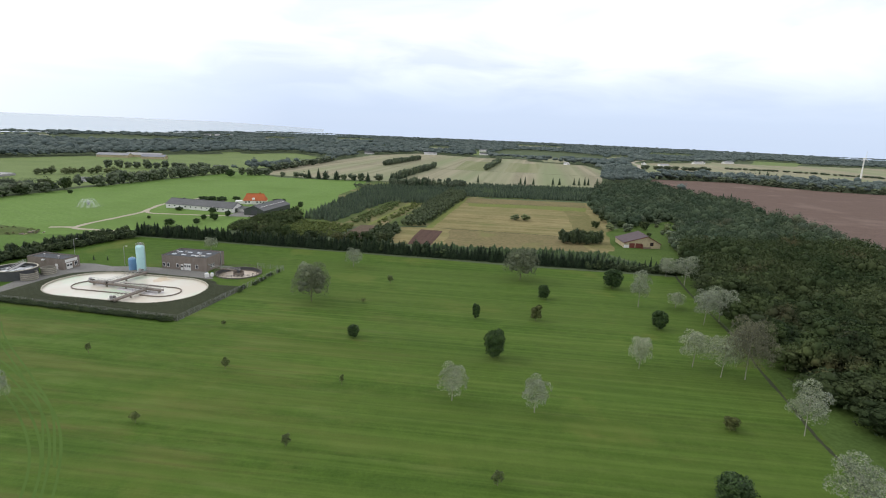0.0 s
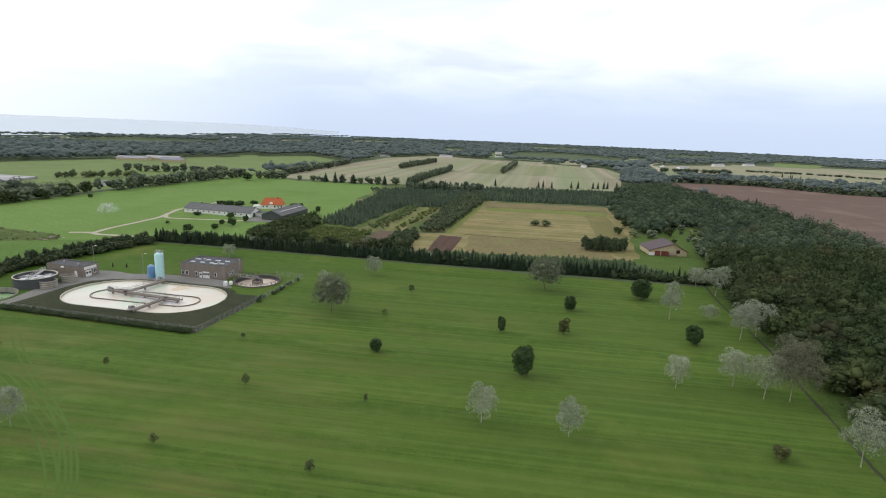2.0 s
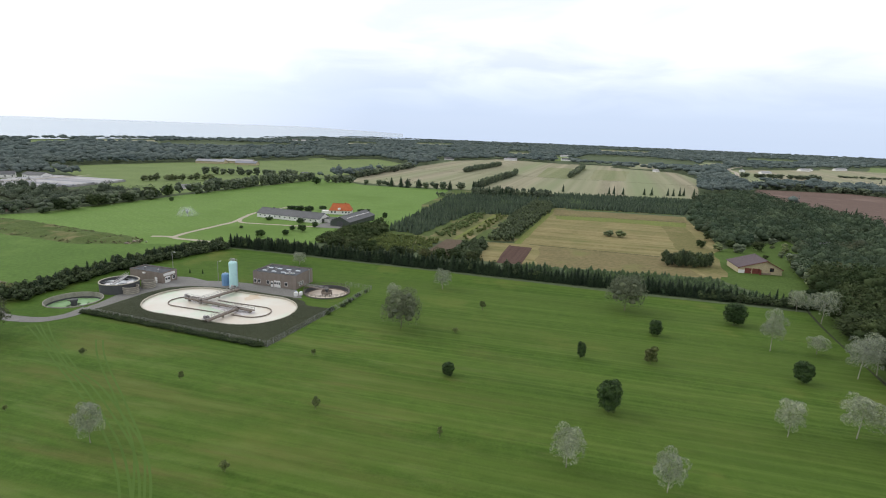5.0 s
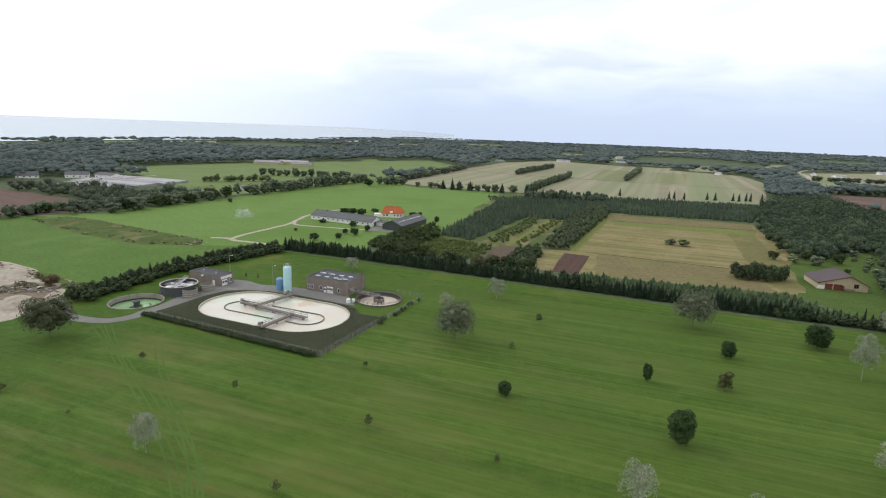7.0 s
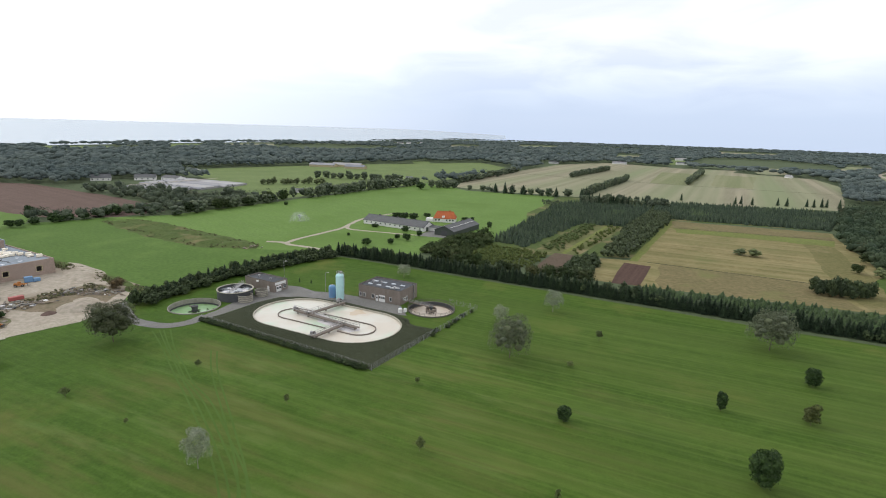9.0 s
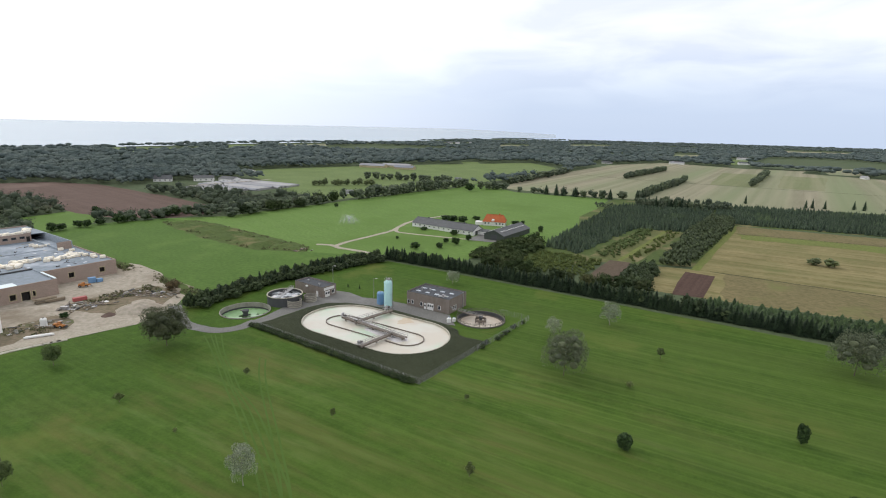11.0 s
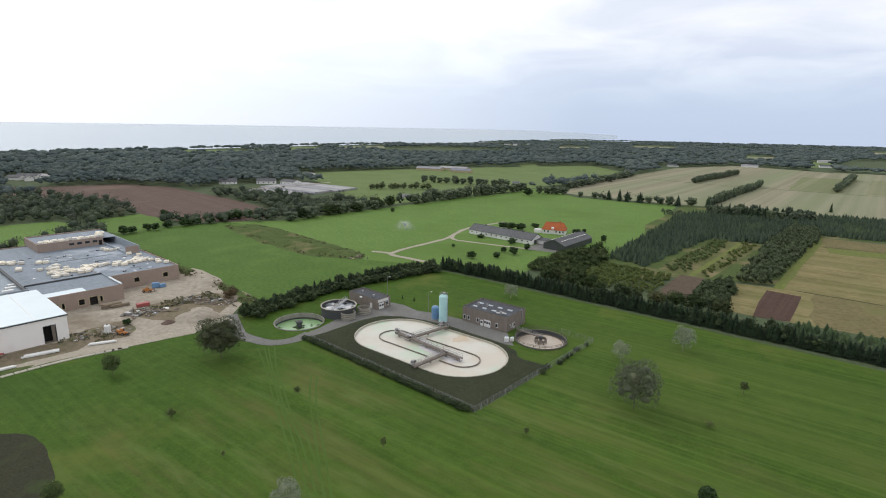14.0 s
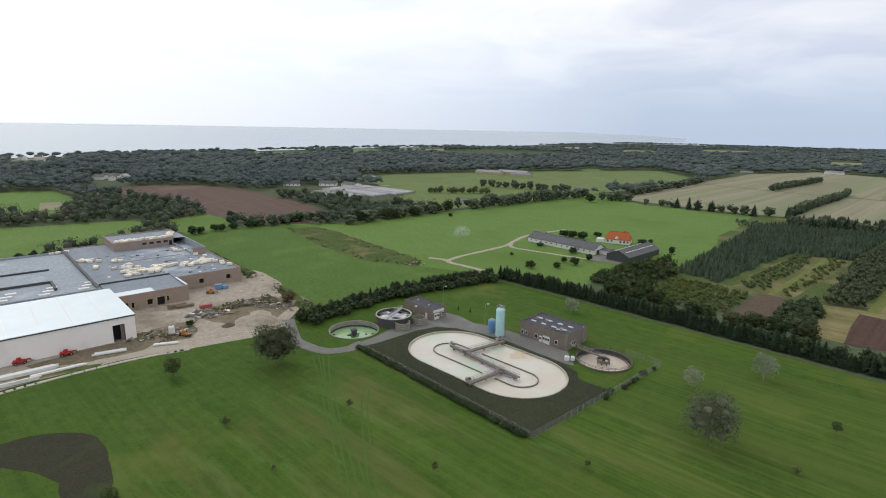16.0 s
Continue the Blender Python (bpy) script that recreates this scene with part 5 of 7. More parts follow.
b = part("bridge", Shape().beam((-9.0, 3.0, 1.0), (0.6, -0.2, 1.0), 0.9, 0.22), RUSTY, t)
for k in (-0.45, 0.45):
    railing(b, (-9.0, 3.0 + k), (0.6, -0.2 + k), 1.1, 0.9)
for dx, dy, r, h in ((-67.6, 190.6, 0.75, 1.6), (-66.2, 191.8, 0.6, 1.3)):
    t = thing("dosing_tank", dx, dy, 0.12, 0, "small white plastic dosing tank on the yard", "tank", "dosing tanks")
    part("body", Shape().lathe([(r, 0), (r, h * 0.8), (r * 0.5, h)], 18), WHITE, t, smooth=False)
    part("lid", Shape().lathe([(r * 0.3, h), (r * 0.3, h + 0.12)], 12), BLUE, t)

# silo and blue tank
t = thing("silo", -92.9, 196.9, 0.1, 0, "tall pale cyan cylindrical silo", "silo")
part("body", Shape().lathe([(1.5, 0.3), (1.5, 9.0), (1.32, 9.45), (0.7, 9.8), (0.2, 9.9)], 36), CYAN, t)
for z in (3.4, 6.6, 8.95):
    part("seam", Shape().lathe([(1.5, z), (1.54, z), (1.54, z + 0.1), (1.5, z + 0.1)], 36, closed=True), CYAN, t)
part("skirt", Shape().lathe([(1.62, 0), (1.62, 0.3), (1.5, 0.3)], 36), STEEL, t)
part("filter_box", Shape().slab(0.2, 0.1, 9.8, 0.8, 0.8, 0.8), STEEL, t)
part("vent_pipe", Shape().beam((-0.6, 0, 9.5), (-0.6, 0, 10.9), 0.18, 0.18), STEEL, t)
for k in range(10):
    a = 2 * math.pi * k / 10
    part("rail_post", Shape().beam((1.3 * math.cos(a), 1.3 * math.sin(a), 9.3), (1.3 * math.cos(a), 1.3 * math.sin(a), 10.4), 0.05, 0.05), STEEL, t)
part("handrail", Shape().lathe([(1.27, 10.35), (1.33, 10.35), (1.33, 10.42), (1.27, 10.42)], 36, closed=True), STEEL, t)
lad = part("ladder", Shape().beam((1.6, -0.2, 0.2), (1.6, -0.2, 10.2), 0.05, 0.05).beam((1.6, 0.2, 0.2), (1.6, 0.2, 10.2), 0.05, 0.05), STEEL, t)
for k in range(28):
    part("rung", Shape().beam((1.6, -0.2, 0.5 + 0.34 * k), (1.6, 0.2, 0.5 + 0.34 * k), 0.03, 0.03), STEEL, lad)
t = thing("storage_tank", -96.6, 198.2, 0.1, 0, "squat blue cylindrical storage tank", "tank")
part("body", Shape().lathe([(1.3, 0.1), (1.3, 4.2), (1.0, 4.6), (0.3, 4.75)], 30), BLUE, t)
part("base", Shape().lathe([(1.45, 0), (1.45, 0.14)], 30), CONCRETE, t)
part("cap", Shape().lathe([(0.3, 4.7), (0.3, 4.95)], 14), STEEL, t)


def window_part(parent, x, y, z, w, h, face, mat=None, bars=1):
    """A window with frame, sill and pane on a wall; face: 'front' (-y), 'right' (+x) or 'left'."""
    turn = {"front": 0, "right": 90, "left": -90, "back": 180}[face]
    o = new("window")
    o.parent, o.location, o.rotation_euler = parent, (x, y, z), (0, 0, radians(turn))
    part("pane", Shape().box(-w / 2, w / 2, -0.02, 0.0, 0, h), GLASS, o)
    s = Shape()
    e = 0.09
    s.box(-w / 2 - e, -w / 2 + 0.02, -0.07, 0.0, -e, h + e).box(w / 2 - 0.02, w / 2 + e, -0.07, 0.0, -e, h + e)
    s.box(-w / 2 + 0.02, w / 2 - 0.02, -0.07, 0.0, h - 0.02, h + e).box(-w / 2 + 0.02, w / 2 - 0.02, -0.07, 0.0, -e, 0.02)
    for k in range(1, bars + 1):
        q = -w / 2 + w * k / (bars + 1)
        s.box(q - 0.03, q + 0.03, -0.06, -0.022, 0.02, h - 0.02)
    part("window_frame", s, mat or WHITE, o)
    return o


def flat_building(name, x, y, turn, w, d, h, label, roof_mat=None):
    """Brick walls with thickness, a felt roof and a capped parapet; the origin is the front left corner."""
    t = thing(name, x, y, 0.0, turn, label, "building")
    part("wall", Shape().box(0, w, 0, 0.3, 0, h), BRICK, t)
    part("wall", Shape().box(0, w, d - 0.3, d, 0, h), BRICK, t)
    part("wall", Shape().box(0, 0.3, 0.3, d - 0.3, 0, h), BRICK, t)
    part("wall", Shape().box(w - 0.3, w, 0.3, d - 0.3, 0, h), BRICK, t)
    part("roof", Shape().box(0.3, w - 0.3, 0.3, d - 0.3, h - 0.75, h - 0.35), roof_mat or FELT, t, "dark felt flat roof")
    part("parapet_cap", Shape().wall([(0.15, 0.15), (w - 0.15, 0.15), (w - 0.15, d - 0.15), (0.15, d - 0.15)], 0.42, h, h + 0.07), DARKWALL, t)
    return t


def door_part(parent, x, y, z, w, h, face, mat, panes=0):
    turn = {"front": 0, "right": 90, "left": -90}[face]
    o = part("door", Shape().slab(0, -0.04, 0, w, 0.08, h, 0.02), mat, parent)
    o.location, o.rotation_euler = (x, y, z), (0, 0, radians(turn))
    for k in range(panes):
        q = -w / 2 + w * (k + 0.5) / panes
        part("pane", Shape().box(q - w / panes * 0.34, q + w / panes * 0.34, -0.1, -0.082, h * 0.48, h * 0.78), GLASS, o)
    part("handle", Shape().box(w * 0.32, w * 0.4, -0.14, -0.082, 1.0, 1.08), STEEL, o)
    return o


t = flat_building("service_building", -87.6, 201.5, -12.5, 18.0, 12.0, 5.3, "taupe brick service building with a flat dark roof")
for x in (0.9, 2.6, 6.4, 14.0):
    window_part(t, x, 0.0, 1.0, 0.9, 1.3, "front", bars=0)
door_part(t, 8.1, 0, 0, 1.0, 2.2, "front", WHITE, 1)
door_part(t, 10.3, 0, 0, 2.6, 2.6, "front", WHITE, 3)
for y in (3.0, 4.6):
    window_part(t, 18.0, y, 1.0, 0.9, 1.3, "right", bars=0)
part("steel_pipe", Shape().beam((18.1, 9.4, 0.2), (18.1, 9.4, 5.7), 0.35, 0.35).beam((18.1, 1.0, 2.6), (21.0, -0.4, 2.6), 0.3, 0.3), STEEL, t)
for k in range(4):
    for j in range(2):
        sx, sy = 2.9 + 3.9 * k, 3.4 + 3.9 * j
        o = part("skylight", Shape().slab(sx, sy, 4.95, 1.7, 0.8, 0.28, 0.12), SKYLIGHT, t, "pale domed skylight")
for sx, sy in ((3.0, 5.4), (14.2, 2.2), (6.4, 5.6)):
    part("roof_vent", Shape().lathe([(0.25, 4.85), (0.25, 5.7), (0.4, 5.7), (0.4, 5.95)], 12, sx, sy), STEEL, t)
part("roof_pipe", Shape().beam((12.6, 1.6, 5.35), (15.6, 3.0, 5.35), 0.3, 0.3), WHITE, t)
t = flat_building("pump_house", -134.4, 200.2, -15.5, 15.6, 6.8, 4.1, "low taupe brick pump house with a flat roof")
door_part(t, 12.6, 0, 0, 1.1, 2.2, "front", WHITE)
door_part(t, 15.6, 2.3, 0, 2.4, 2.4, "right", WHITE, 2)
part("sign_panel", Shape().box(15.6, 15.68, 0.6, 5.8, 2.7, 3.7), WHITE, t, "white panel over the door")
window_part(t, 15.6, 5.2, 0.9, 1.2, 1.4, "right")
for sx, sy in ((4.5, 3.0), (11.5, 2.2)):
    part("roof_vent", Shape().lathe([(0.2, 3.7), (0.2, 4.4), (0.38, 4.4), (0.38, 4.65)], 12, sx, sy), STEEL, t)
part("lamp", Shape().slab(7.2, -0.3, 3.1, 0.9, 0.6, 0.5, 0.1), WHITE, t, "white wall lamp")

for x, y, h in ((-124.6, 212.1, 8.0), (-102.0, 203.6, 7.6)):
    t = thing("street_lamp", x, y, 0, 20, "slim grey street lamp by the plant yard", "street lamp", "yard lamps")
    part("pole", Shape().lathe([(0.1, 0), (0.1, 0.6), (0.06, h)], 10), STEEL, t)
    part("arm", Shape().beam((0, 0, h), (0.9, -0.2, h + 0.15), 0.07, 0.07), STEEL, t)
    part("lamp_head", Shape().slab(1.0, -0.2, h + 0.08, 0.7, 0.3, 0.16, 0.04), WHITE, t)


# ---------------------------------------------------------------- farms and houses
SLATE = material("fibre_roof", (0.105, 0.105, 0.11), (0.14, 0.14, 0.145), 0.3, fine=2.5, rough=0.85, bump=0.2, bump_scale=5.0)
TILE = material("red_roof_tile", (0.46, 0.125, 0.040), (0.36, 0.095, 0.035), 0.5, fine=3.0, rough=0.8, bump=0.3, bump_scale=6.0)
BROWNROOF = material("brown_roof", (0.105, 0.078, 0.085), (0.080, 0.060, 0.066), 0.4, fine=2.5, rough=0.8, bump=0.2, bump_scale=5.0)
CREAM = material("cream_wall", (0.50, 0.42, 0.27), (0.43, 0.36, 0.24), 0.5, fine=3.0, rough=0.9)
DARKGREEN = material("dark_green_cladding", (0.050, 0.062, 0.052), (0.065, 0.075, 0.062), 0.5, rough=0.7)
REDDOOR = material("red_brown_door", (0.17, 0.05, 0.035), (0.13, 0.04, 0.03), 1.0, rough=0.7)
PLASTIC = material("greenhouse_film", (0.32, 0.325, 0.335), (0.22, 0.225, 0.235), 0.08, rough=0.6, spec=0.3, rand=0.3)


def gable_house(name, x, y, turn, w, d, wall_h, ridge_h, wall_mat, roof_mat, label, hip=0.0, over=0.35, gable_mat=None, category="house", peak=0.5):
    """A pitched house; x along the ridge. The origin is the front left corner."""
    t = thing(name, x, y, 0, turn, label, category)
    part("wall", Shape().box(0, w, 0, 0.3, 0, wall_h), wall_mat, t)
    part("wall", Shape().box(0, w, d - 0.3, d, 0, wall_h), wall_mat, t)
    for x0 in (0, w - 0.3):
        s = Shape()
        top = wall_h if hip else ridge_h - 0.15
        prof = [(0.3, 0), (d - 0.3, 0), (d - 0.3, wall_h)] + ([] if hip else [(d * peak, top)]) + [(0.3, wall_h)]
        n = len(prof)
        s.add([(x0, a, b) for a, b in prof] + [(x0 + 0.3, a, b) for a, b in prof], [tuple(range(n)), tuple(range(n, 2 * n))] + [(i, (i + 1) % n, n + (i + 1) % n, n + i) for i in range(n)])
        part("gable_wall", s, gable_mat or wall_mat, t)
    for sgn in (0, 1):
        ya, yb = (-over, d * peak) if not sgn else (d + over, d * peak)
        e = wall_h - over * (ridge_h - wall_h) / (d * (1 - peak) if sgn else d * peak)
        a = [(-over, ya, e), (w + over, ya, e), (w + over - hip, yb, ridge_h), (-over + hip, yb, ridge_h)]
        s = Shape().add([(p, q, r) for p, q, r in a] + [(p, q, r + 0.16) for p, q, r in a], [(0, 1, 2, 3), (4, 5, 6, 7)] + [(i, (i + 1) % 4, 4 + (i + 1) % 4, 4 + i) for i in range(4)])
        part("roof", s, roof_mat, t)
    if hip:
        for x0, x1 in ((-over, -over + hip), (w + over, w + over - hip)):
            a = [(x0, -over, e), (x0, d + over, e), (x1, d * peak, ridge_h)]
            s = Shape().add(a + [(p, q, r + 0.16) for p, q, r in a], [(0, 1, 2), (3, 4, 5), (0, 1, 4, 3), (1, 2, 5, 4), (2, 0, 3, 5)])
            part("roof", s, roof_mat, t)
    part("ridge_cap", Shape().beam((-over + hip, d * peak, ridge_h + 0.17), (w + over - hip, d * peak, ridge_h + 0.17), 0.4, 0.14), roof_mat, t)
    return t


t = gable_house("long_barn", -146.5, 347.0, -17, 47, 11.5, 2.7, 5.6, WHITE, SLATE, "long white farm barn with a grey roof", category="barn")
for k in range(12):
    window_part(t, 2.5 + 3.8 * k, 0, 1.2, 1.0, 0.8, "front", bars=0)
door_part(t, 47, 4.0, 0, 2.6, 2.5, "right", DARKGREEN)
for k in range(3):
    part("roof_vent", Shape().slab(9 + 14 * k, 5.75, 5.6, 0.9, 0.9, 0.7), SLATE, t)
t = gable_house("cart_shed", -99.5, 338.8, -17, 5.5, 7.0, 2.4, 2.9, WHITE, SLATE, "small white shed at the barn's end", category="shed")
door_part(t, 5.5, 3.5, 0, 2.4, 2.1, "right", DARKGREEN)
t = gable_house("farmhouse", -105.6, 370.8, 6, 14.6, 8.6, 2.9, 6.9, WHITE, TILE, "white farmhouse with a bright red tiled roof", hip=2.0)
for x in (1.6, 3.8, 9.0, 11.2, 13.2):
    window_part(t, x, 0, 1.0, 1.0, 1.2, "front")
door_part(t, 6.6, 0, 0, 1.1, 2.1, "front", WHITE)
part("dormer", Shape().slab(6.6, 1.0, 2.9, 1.8, 2.0, 1.5, 0.3), WHITE, t, "small white dormer")
part("chimney", Shape().slab(10.5, 4.3, 6.6, 0.7, 0.7, 1.3, 0.05), TILE, t)
for y in (2.6, 5.6):
    window_part(t, 14.6, y, 1.0, 1.0, 1.2, "right")
part("porch", Shape().slab(-3.0, 3.0, 0, 5.0, 4.0, 2.2, 0.2), WHITE, t, "low white lean-to")
# grey barn with a row of roof lights: the ridge runs away from the yard
t = gable_house("machine_barn", -80.6, 324.6, 75, 34, 13.0, 3.2, 6.0, DARKGREEN, SLATE, "dark green machine barn with grey roof", category="barn")
for k in range(10):
    a = Vector((3.0 + 3.0 * k, 3.6, 3.2 + 3.6 * 2.8 / 6.5 + 0.22))
    part("roof_light", Shape().beam(a, a + Vector((1.3, 0, 0)), 1.5, 0.08), WHITE, t, "white roof light")
for k in range(10):
    a = Vector((3.0 + 3.0 * k, 9.4, 3.2 + 3.6 * 2.8 / 6.5 + 0.22))
    part("roof_light", Shape().beam(a, a + Vector((1.3, 0, 0)), 1.5, 0.08), WHITE, t, "white roof light")
door_part(t, 0, 6.5, 0, 4.0, 3.2, "left", DARKWALL)
# barn with a brown roof behind the hedge
t = gable_house("gable_barn", 134.2, 258.2, 84, 15.0, 18.6, 2.7, 6.3, CREAM, BROWNROOF, "cream barn with a wide low brown roof", category="barn", over=0.5, peak=0.37)
for y in (11.2, 14.4):
    door_part(t, 0, y, 0, 2.8, 2.5, "left", REDDOOR)
part("door_leaf", Shape().slab(-1.2, 9.7, 0, 2.4, 0.12, 2.4, 0.02), REDDOOR, t, "open red-brown door leaf")
window_part(t, 0, 4.4, 1.5, 1.6, 1.6, "left", REDDOOR)
part("verge_board", Shape().beam((-0.52, -0.4, 2.46), (-0.52, 6.85, 6.25), 0.12, 0.25), REDDOOR, t, "red-brown verge board")
part("verge_board", Shape().beam((-0.52, 19.0, 2.52), (-0.52, 6.95, 6.25), 0.12, 0.25), REDDOOR, t, "red-brown verge board")
part("low_wall", Shape().slab(-0.15, 17.2, 0, 0.3, 2.6, 1.6, 0.05), WHITE, t, "whitewashed lower wall")
part("log_pile", Shape().slab(-0.7, 7.0, 0, 0.8, 4.0, 1.0, 0.2), WOOD, t, "stacked firewood along the wall")
t = gable_house("garden_shed", 188, 318, 20, 9, 6, 2.6, 5.0, WHITE, SLATE, "grey-roofed garden shed among shrubs", category="shed")

# nursery: low film tunnels and the grower's house
for k in range(16):
    t = thing("film_tunnel", -432 + 0.25 * k, 436 + 5.4 * k, 0, -9, "long low greenhouse tunnel of pale film", "greenhouse", "nursery tunnels")
    n = 34 if k < 14 else 26
    length = (58 if k < 5 else 82) + (6 if k > 9 else 0)
    x0 = 14 if k < 5 else 0
    s = Shape()
    prof = [(-2.5, 0.0), (-2.5, 1.1), (-1.6, 1.9), (0, 2.3), (1.6, 1.9), (2.5, 1.1), (2.5, 0.0)]
    s.add([(x, a, b) for x in (x0, x0 + length) for a, b in prof], [tuple(range(7)), tuple(range(7, 14))] + [(i, i + 1, i + 8, i + 7) for i in range(6)])
    part("film", s, PLASTIC, t)
    part("end_frame", Shape().wall([(x0 + length + 0.1, -2.5), (x0 + length + 0.1, 2.5)], 0.1, 0, 1.1, False), STEEL, t)
ribbon("nursery_path", [(-418, 436), (-404, 480), (-392, 528)], 3.0, GRAVEL, 2.6, "pale service roof between tunnels", "path")
for row in ((-492, 462, 40, 18, 8, 3.0, 6.5), (-462, 487, 35, 20, 9, 3.2, 6.0), (-440, 500, -9, 22, 12, 3.5, 5.5)):
    x, y, a, w, d, h, r = row
    t = gable_house("nursery_house", x, y, a, w, d, h, r, WHITE, SLATE, "white house with a dark roof beside the nursery")
    for k in range(4):
        window_part(t, 2 + (w - 4) * k / 3, 0, 1.0, 1.2, 1.2, "front", bars=0)
for x, y, a, w, d, h in ((-412, 768, 4, 40, 16, 3.2), (-385, 790, 4, 46, 16, 3.2), (-352, 764, 4, 30, 14, 3.0)):
    gable_house("poultry_shed", x, y, a, w, d, h, h + 2.6, CREAM, PLASTIC, "long low farm shed with a pale grey roof", category="shed")
for x, y, a, w, d, h in ((-712, 366, 20, 16, 10, 3.2), (-728, 384, 20, 26, 8, 3.0), (-735, 515, 10, 34, 10, 3.0)):
    gable_house("farm_shed", x, y, a, w, d, h, h + 2.4, WHITE, SLATE, "white farm building at the wood's edge", category="shed")
for x, y, a, w, d, h in ((-215, 640, 8, 14, 8, 3), (-268, 470, 20, 16, 5, 2.2), (310, 1010, -60, 18, 10, 4)):
    gable_house("distant_house", x, y, a, w * 0.55, d * 0.7, h * 0.6, h * 0.6 + 2.5, WHITE, PLASTIC, "pale house standing among distant woods")

# wind turbine
t = thing("wind_turbine", 846, 929, 0, 15, "white three-bladed wind turbine in a field", "wind turbine")
part("tower", Shape().lathe([(1.5, 0), (1.1, 18), (0.8, 36)], 20), WHITE, t)
part("nacelle", Shape().slab(0, 0.6, 35.6, 2.0, 4.6, 2.0, 0.4), WHITE, t)
part("hub", Shape().beam((0, -2.2, 36.6), (0, -1.4, 36.6), 1.4, 1.4), WHITE, t)
for k in range(3):
    a = radians(85 + 120 * k)
    c, d = Vector((math.cos(a), 0, math.sin(a))), Vector((-math.sin(a), 0, math.cos(a)))
    o = Vector((0, -2.0, 36.6))
    v = [o + c * 0.6 - d * 0.5, o + c * 0.6 + d * 0.5, o + c * 3 + d * 0.9, o + c * 12 + d * 0.2, o + c * 12 - d * 0.15, o + c * 3 - d * 0.5]
    n = 6
    part("blade", Shape().add([(*p.xz, p.y) for p in []] + [p + Vector((0, -0.12, 0)) for p in v] + [p + Vector((0, 0.12, 0)) for p in v], [tuple(range(n)), tuple(range(n, 2 * n))] + [(i, (i + 1) % n, n + (i + 1) % n, n + i) for i in range(n)]), WHITE, t)

# sprinkler in the pasture, its water a fan of fine jets
MIST = bpy.data.materials.new("water_spray")
MIST.use_nodes = True
mn, ml = MIST.node_tree.nodes, MIST.node_tree.links
mb = mn["Principled BSDF"]
mb.inputs["Base Color"].default_value, mb.inputs["Roughness"].default_value, mb.inputs["Alpha"].default_value = (0.9, 0.93, 0.95, 1), 0.3, 0.09
t = thing("sprinkler", -189, 340, 0, 0, "field sprinkler throwing a low dome of water", "sprinkler")
part("stand", Shape().beam((0, 0, 0), (0, 0, 1.2), 0.12, 0.12).beam((-0.8, 0, 0.05), (0.8, 0, 0.05), 0.1, 0.1), STEEL, t)
rng = np.random.default_rng(5)
s = Shape()
for k in range(90):
    a, reach, top = rng.uniform(0, 2 * math.pi), rng.uniform(4, 8.5), rng.uniform(2.6, 5.2)
    for i in range(7):
        p, q = i / 7, (i + 1) / 7
        f = lambda u: (math.cos(a) * reach * u, math.sin(a) * reach * u, 1.2 * (1 - u) + 4 * top * u * (1 - u))
        s.beam(f(p), f(q), 0.05 + 0.16 * q, 0.04)
part("water_fan", s, MIST, t, "fine white water jets")


# ---------------------------------------------------------------- factory under construction
FACADE = material("brown_brick", (0.385, 0.295, 0.25), (0.335, 0.255, 0.215), 0.4, fine=4.0, rough=0.9, bump=0.15, bump_scale=10.0)
MEMBRANE = material("grey_membrane", (0.235, 0.275, 0.320), (0.190, 0.222, 0.262), 0.08, fine=0.8, rough=0.75, third=(0.38, 0.415, 0.46), third_scale=0.06, stripes=((-15.5, 3.0, (0.22, 0.25, 0.29), 0.45),))
OLDROOF = material("old_membrane", (0.345, 0.385, 0.43), (0.285, 0.32, 0.365), 0.1, fine=0.9, rough=0.8, third=(0.40, 0.44, 0.48), third_scale=0.05)
METALROOF = material("white_sheet_roof", (0.64, 0.72, 0.735), (0.57, 0.65, 0.67), 0.12, rough=0.4, spec=0.4)
HALLWALL = material("white_sheet_wall", (0.86, 0.815, 0.775), (0.82, 0.78, 0.745), 0.15, rough=0.6, third=(0.76, 0.72, 0.68), third_scale=0.1)
BUFF = material("wrapped_insulation", (0.72, 0.65, 0.50), (0.80, 0.77, 0.70), 0.6, rough=0.5, rand=0.2)
RED = material("red_paint", (0.42, 0.035, 0.028), (0.34, 0.03, 0.025), 1.0, rough=0.45, spec=0.4)
FADEDRED = material("faded_red_paint", (0.42, 0.12, 0.11), (0.34, 0.10, 0.09), 1.0, rough=0.6)
ORANGE = material("orange_paint", (0.46, 0.20, 0.06), (0.36, 0.15, 0.05), 1.0, rough=0.5)
RUBBER = material("black_rubber", (0.022, 0.022, 0.022), rough=0.85)
CABGLASS = material("cab_glass", (0.03, 0.04, 0.045), rough=0.1, spec=0.6)

FX, FY, FA = -189.0, 129.5, 74.5
fm = Matrix.Translation((FX, FY, 0)) @ Matrix.Rotation(radians(FA), 4, "Z")


def factory_at(x, y, z=0.0):
    return fm @ Vector((x, y, z))


def wall_with_holes(x0, x1, y0, y1, h, holes):
    """A wall along x with openings (centre, width, sill, height) cut through it."""
    s = Shape()
    xs = x0
    for c, w, sill, hh in sorted(holes):
        s.box(xs, c - w / 2, y0, y1, 0, h)
        if sill > 0:
            s.box(c - w / 2, c + w / 2, y0, y1, 0, sill)
        s.box(c - w / 2, c + w / 2, y0, y1, sill + hh, h)
        xs = c + w / 2
    return s.box(xs, x1, y0, y1, 0, h)


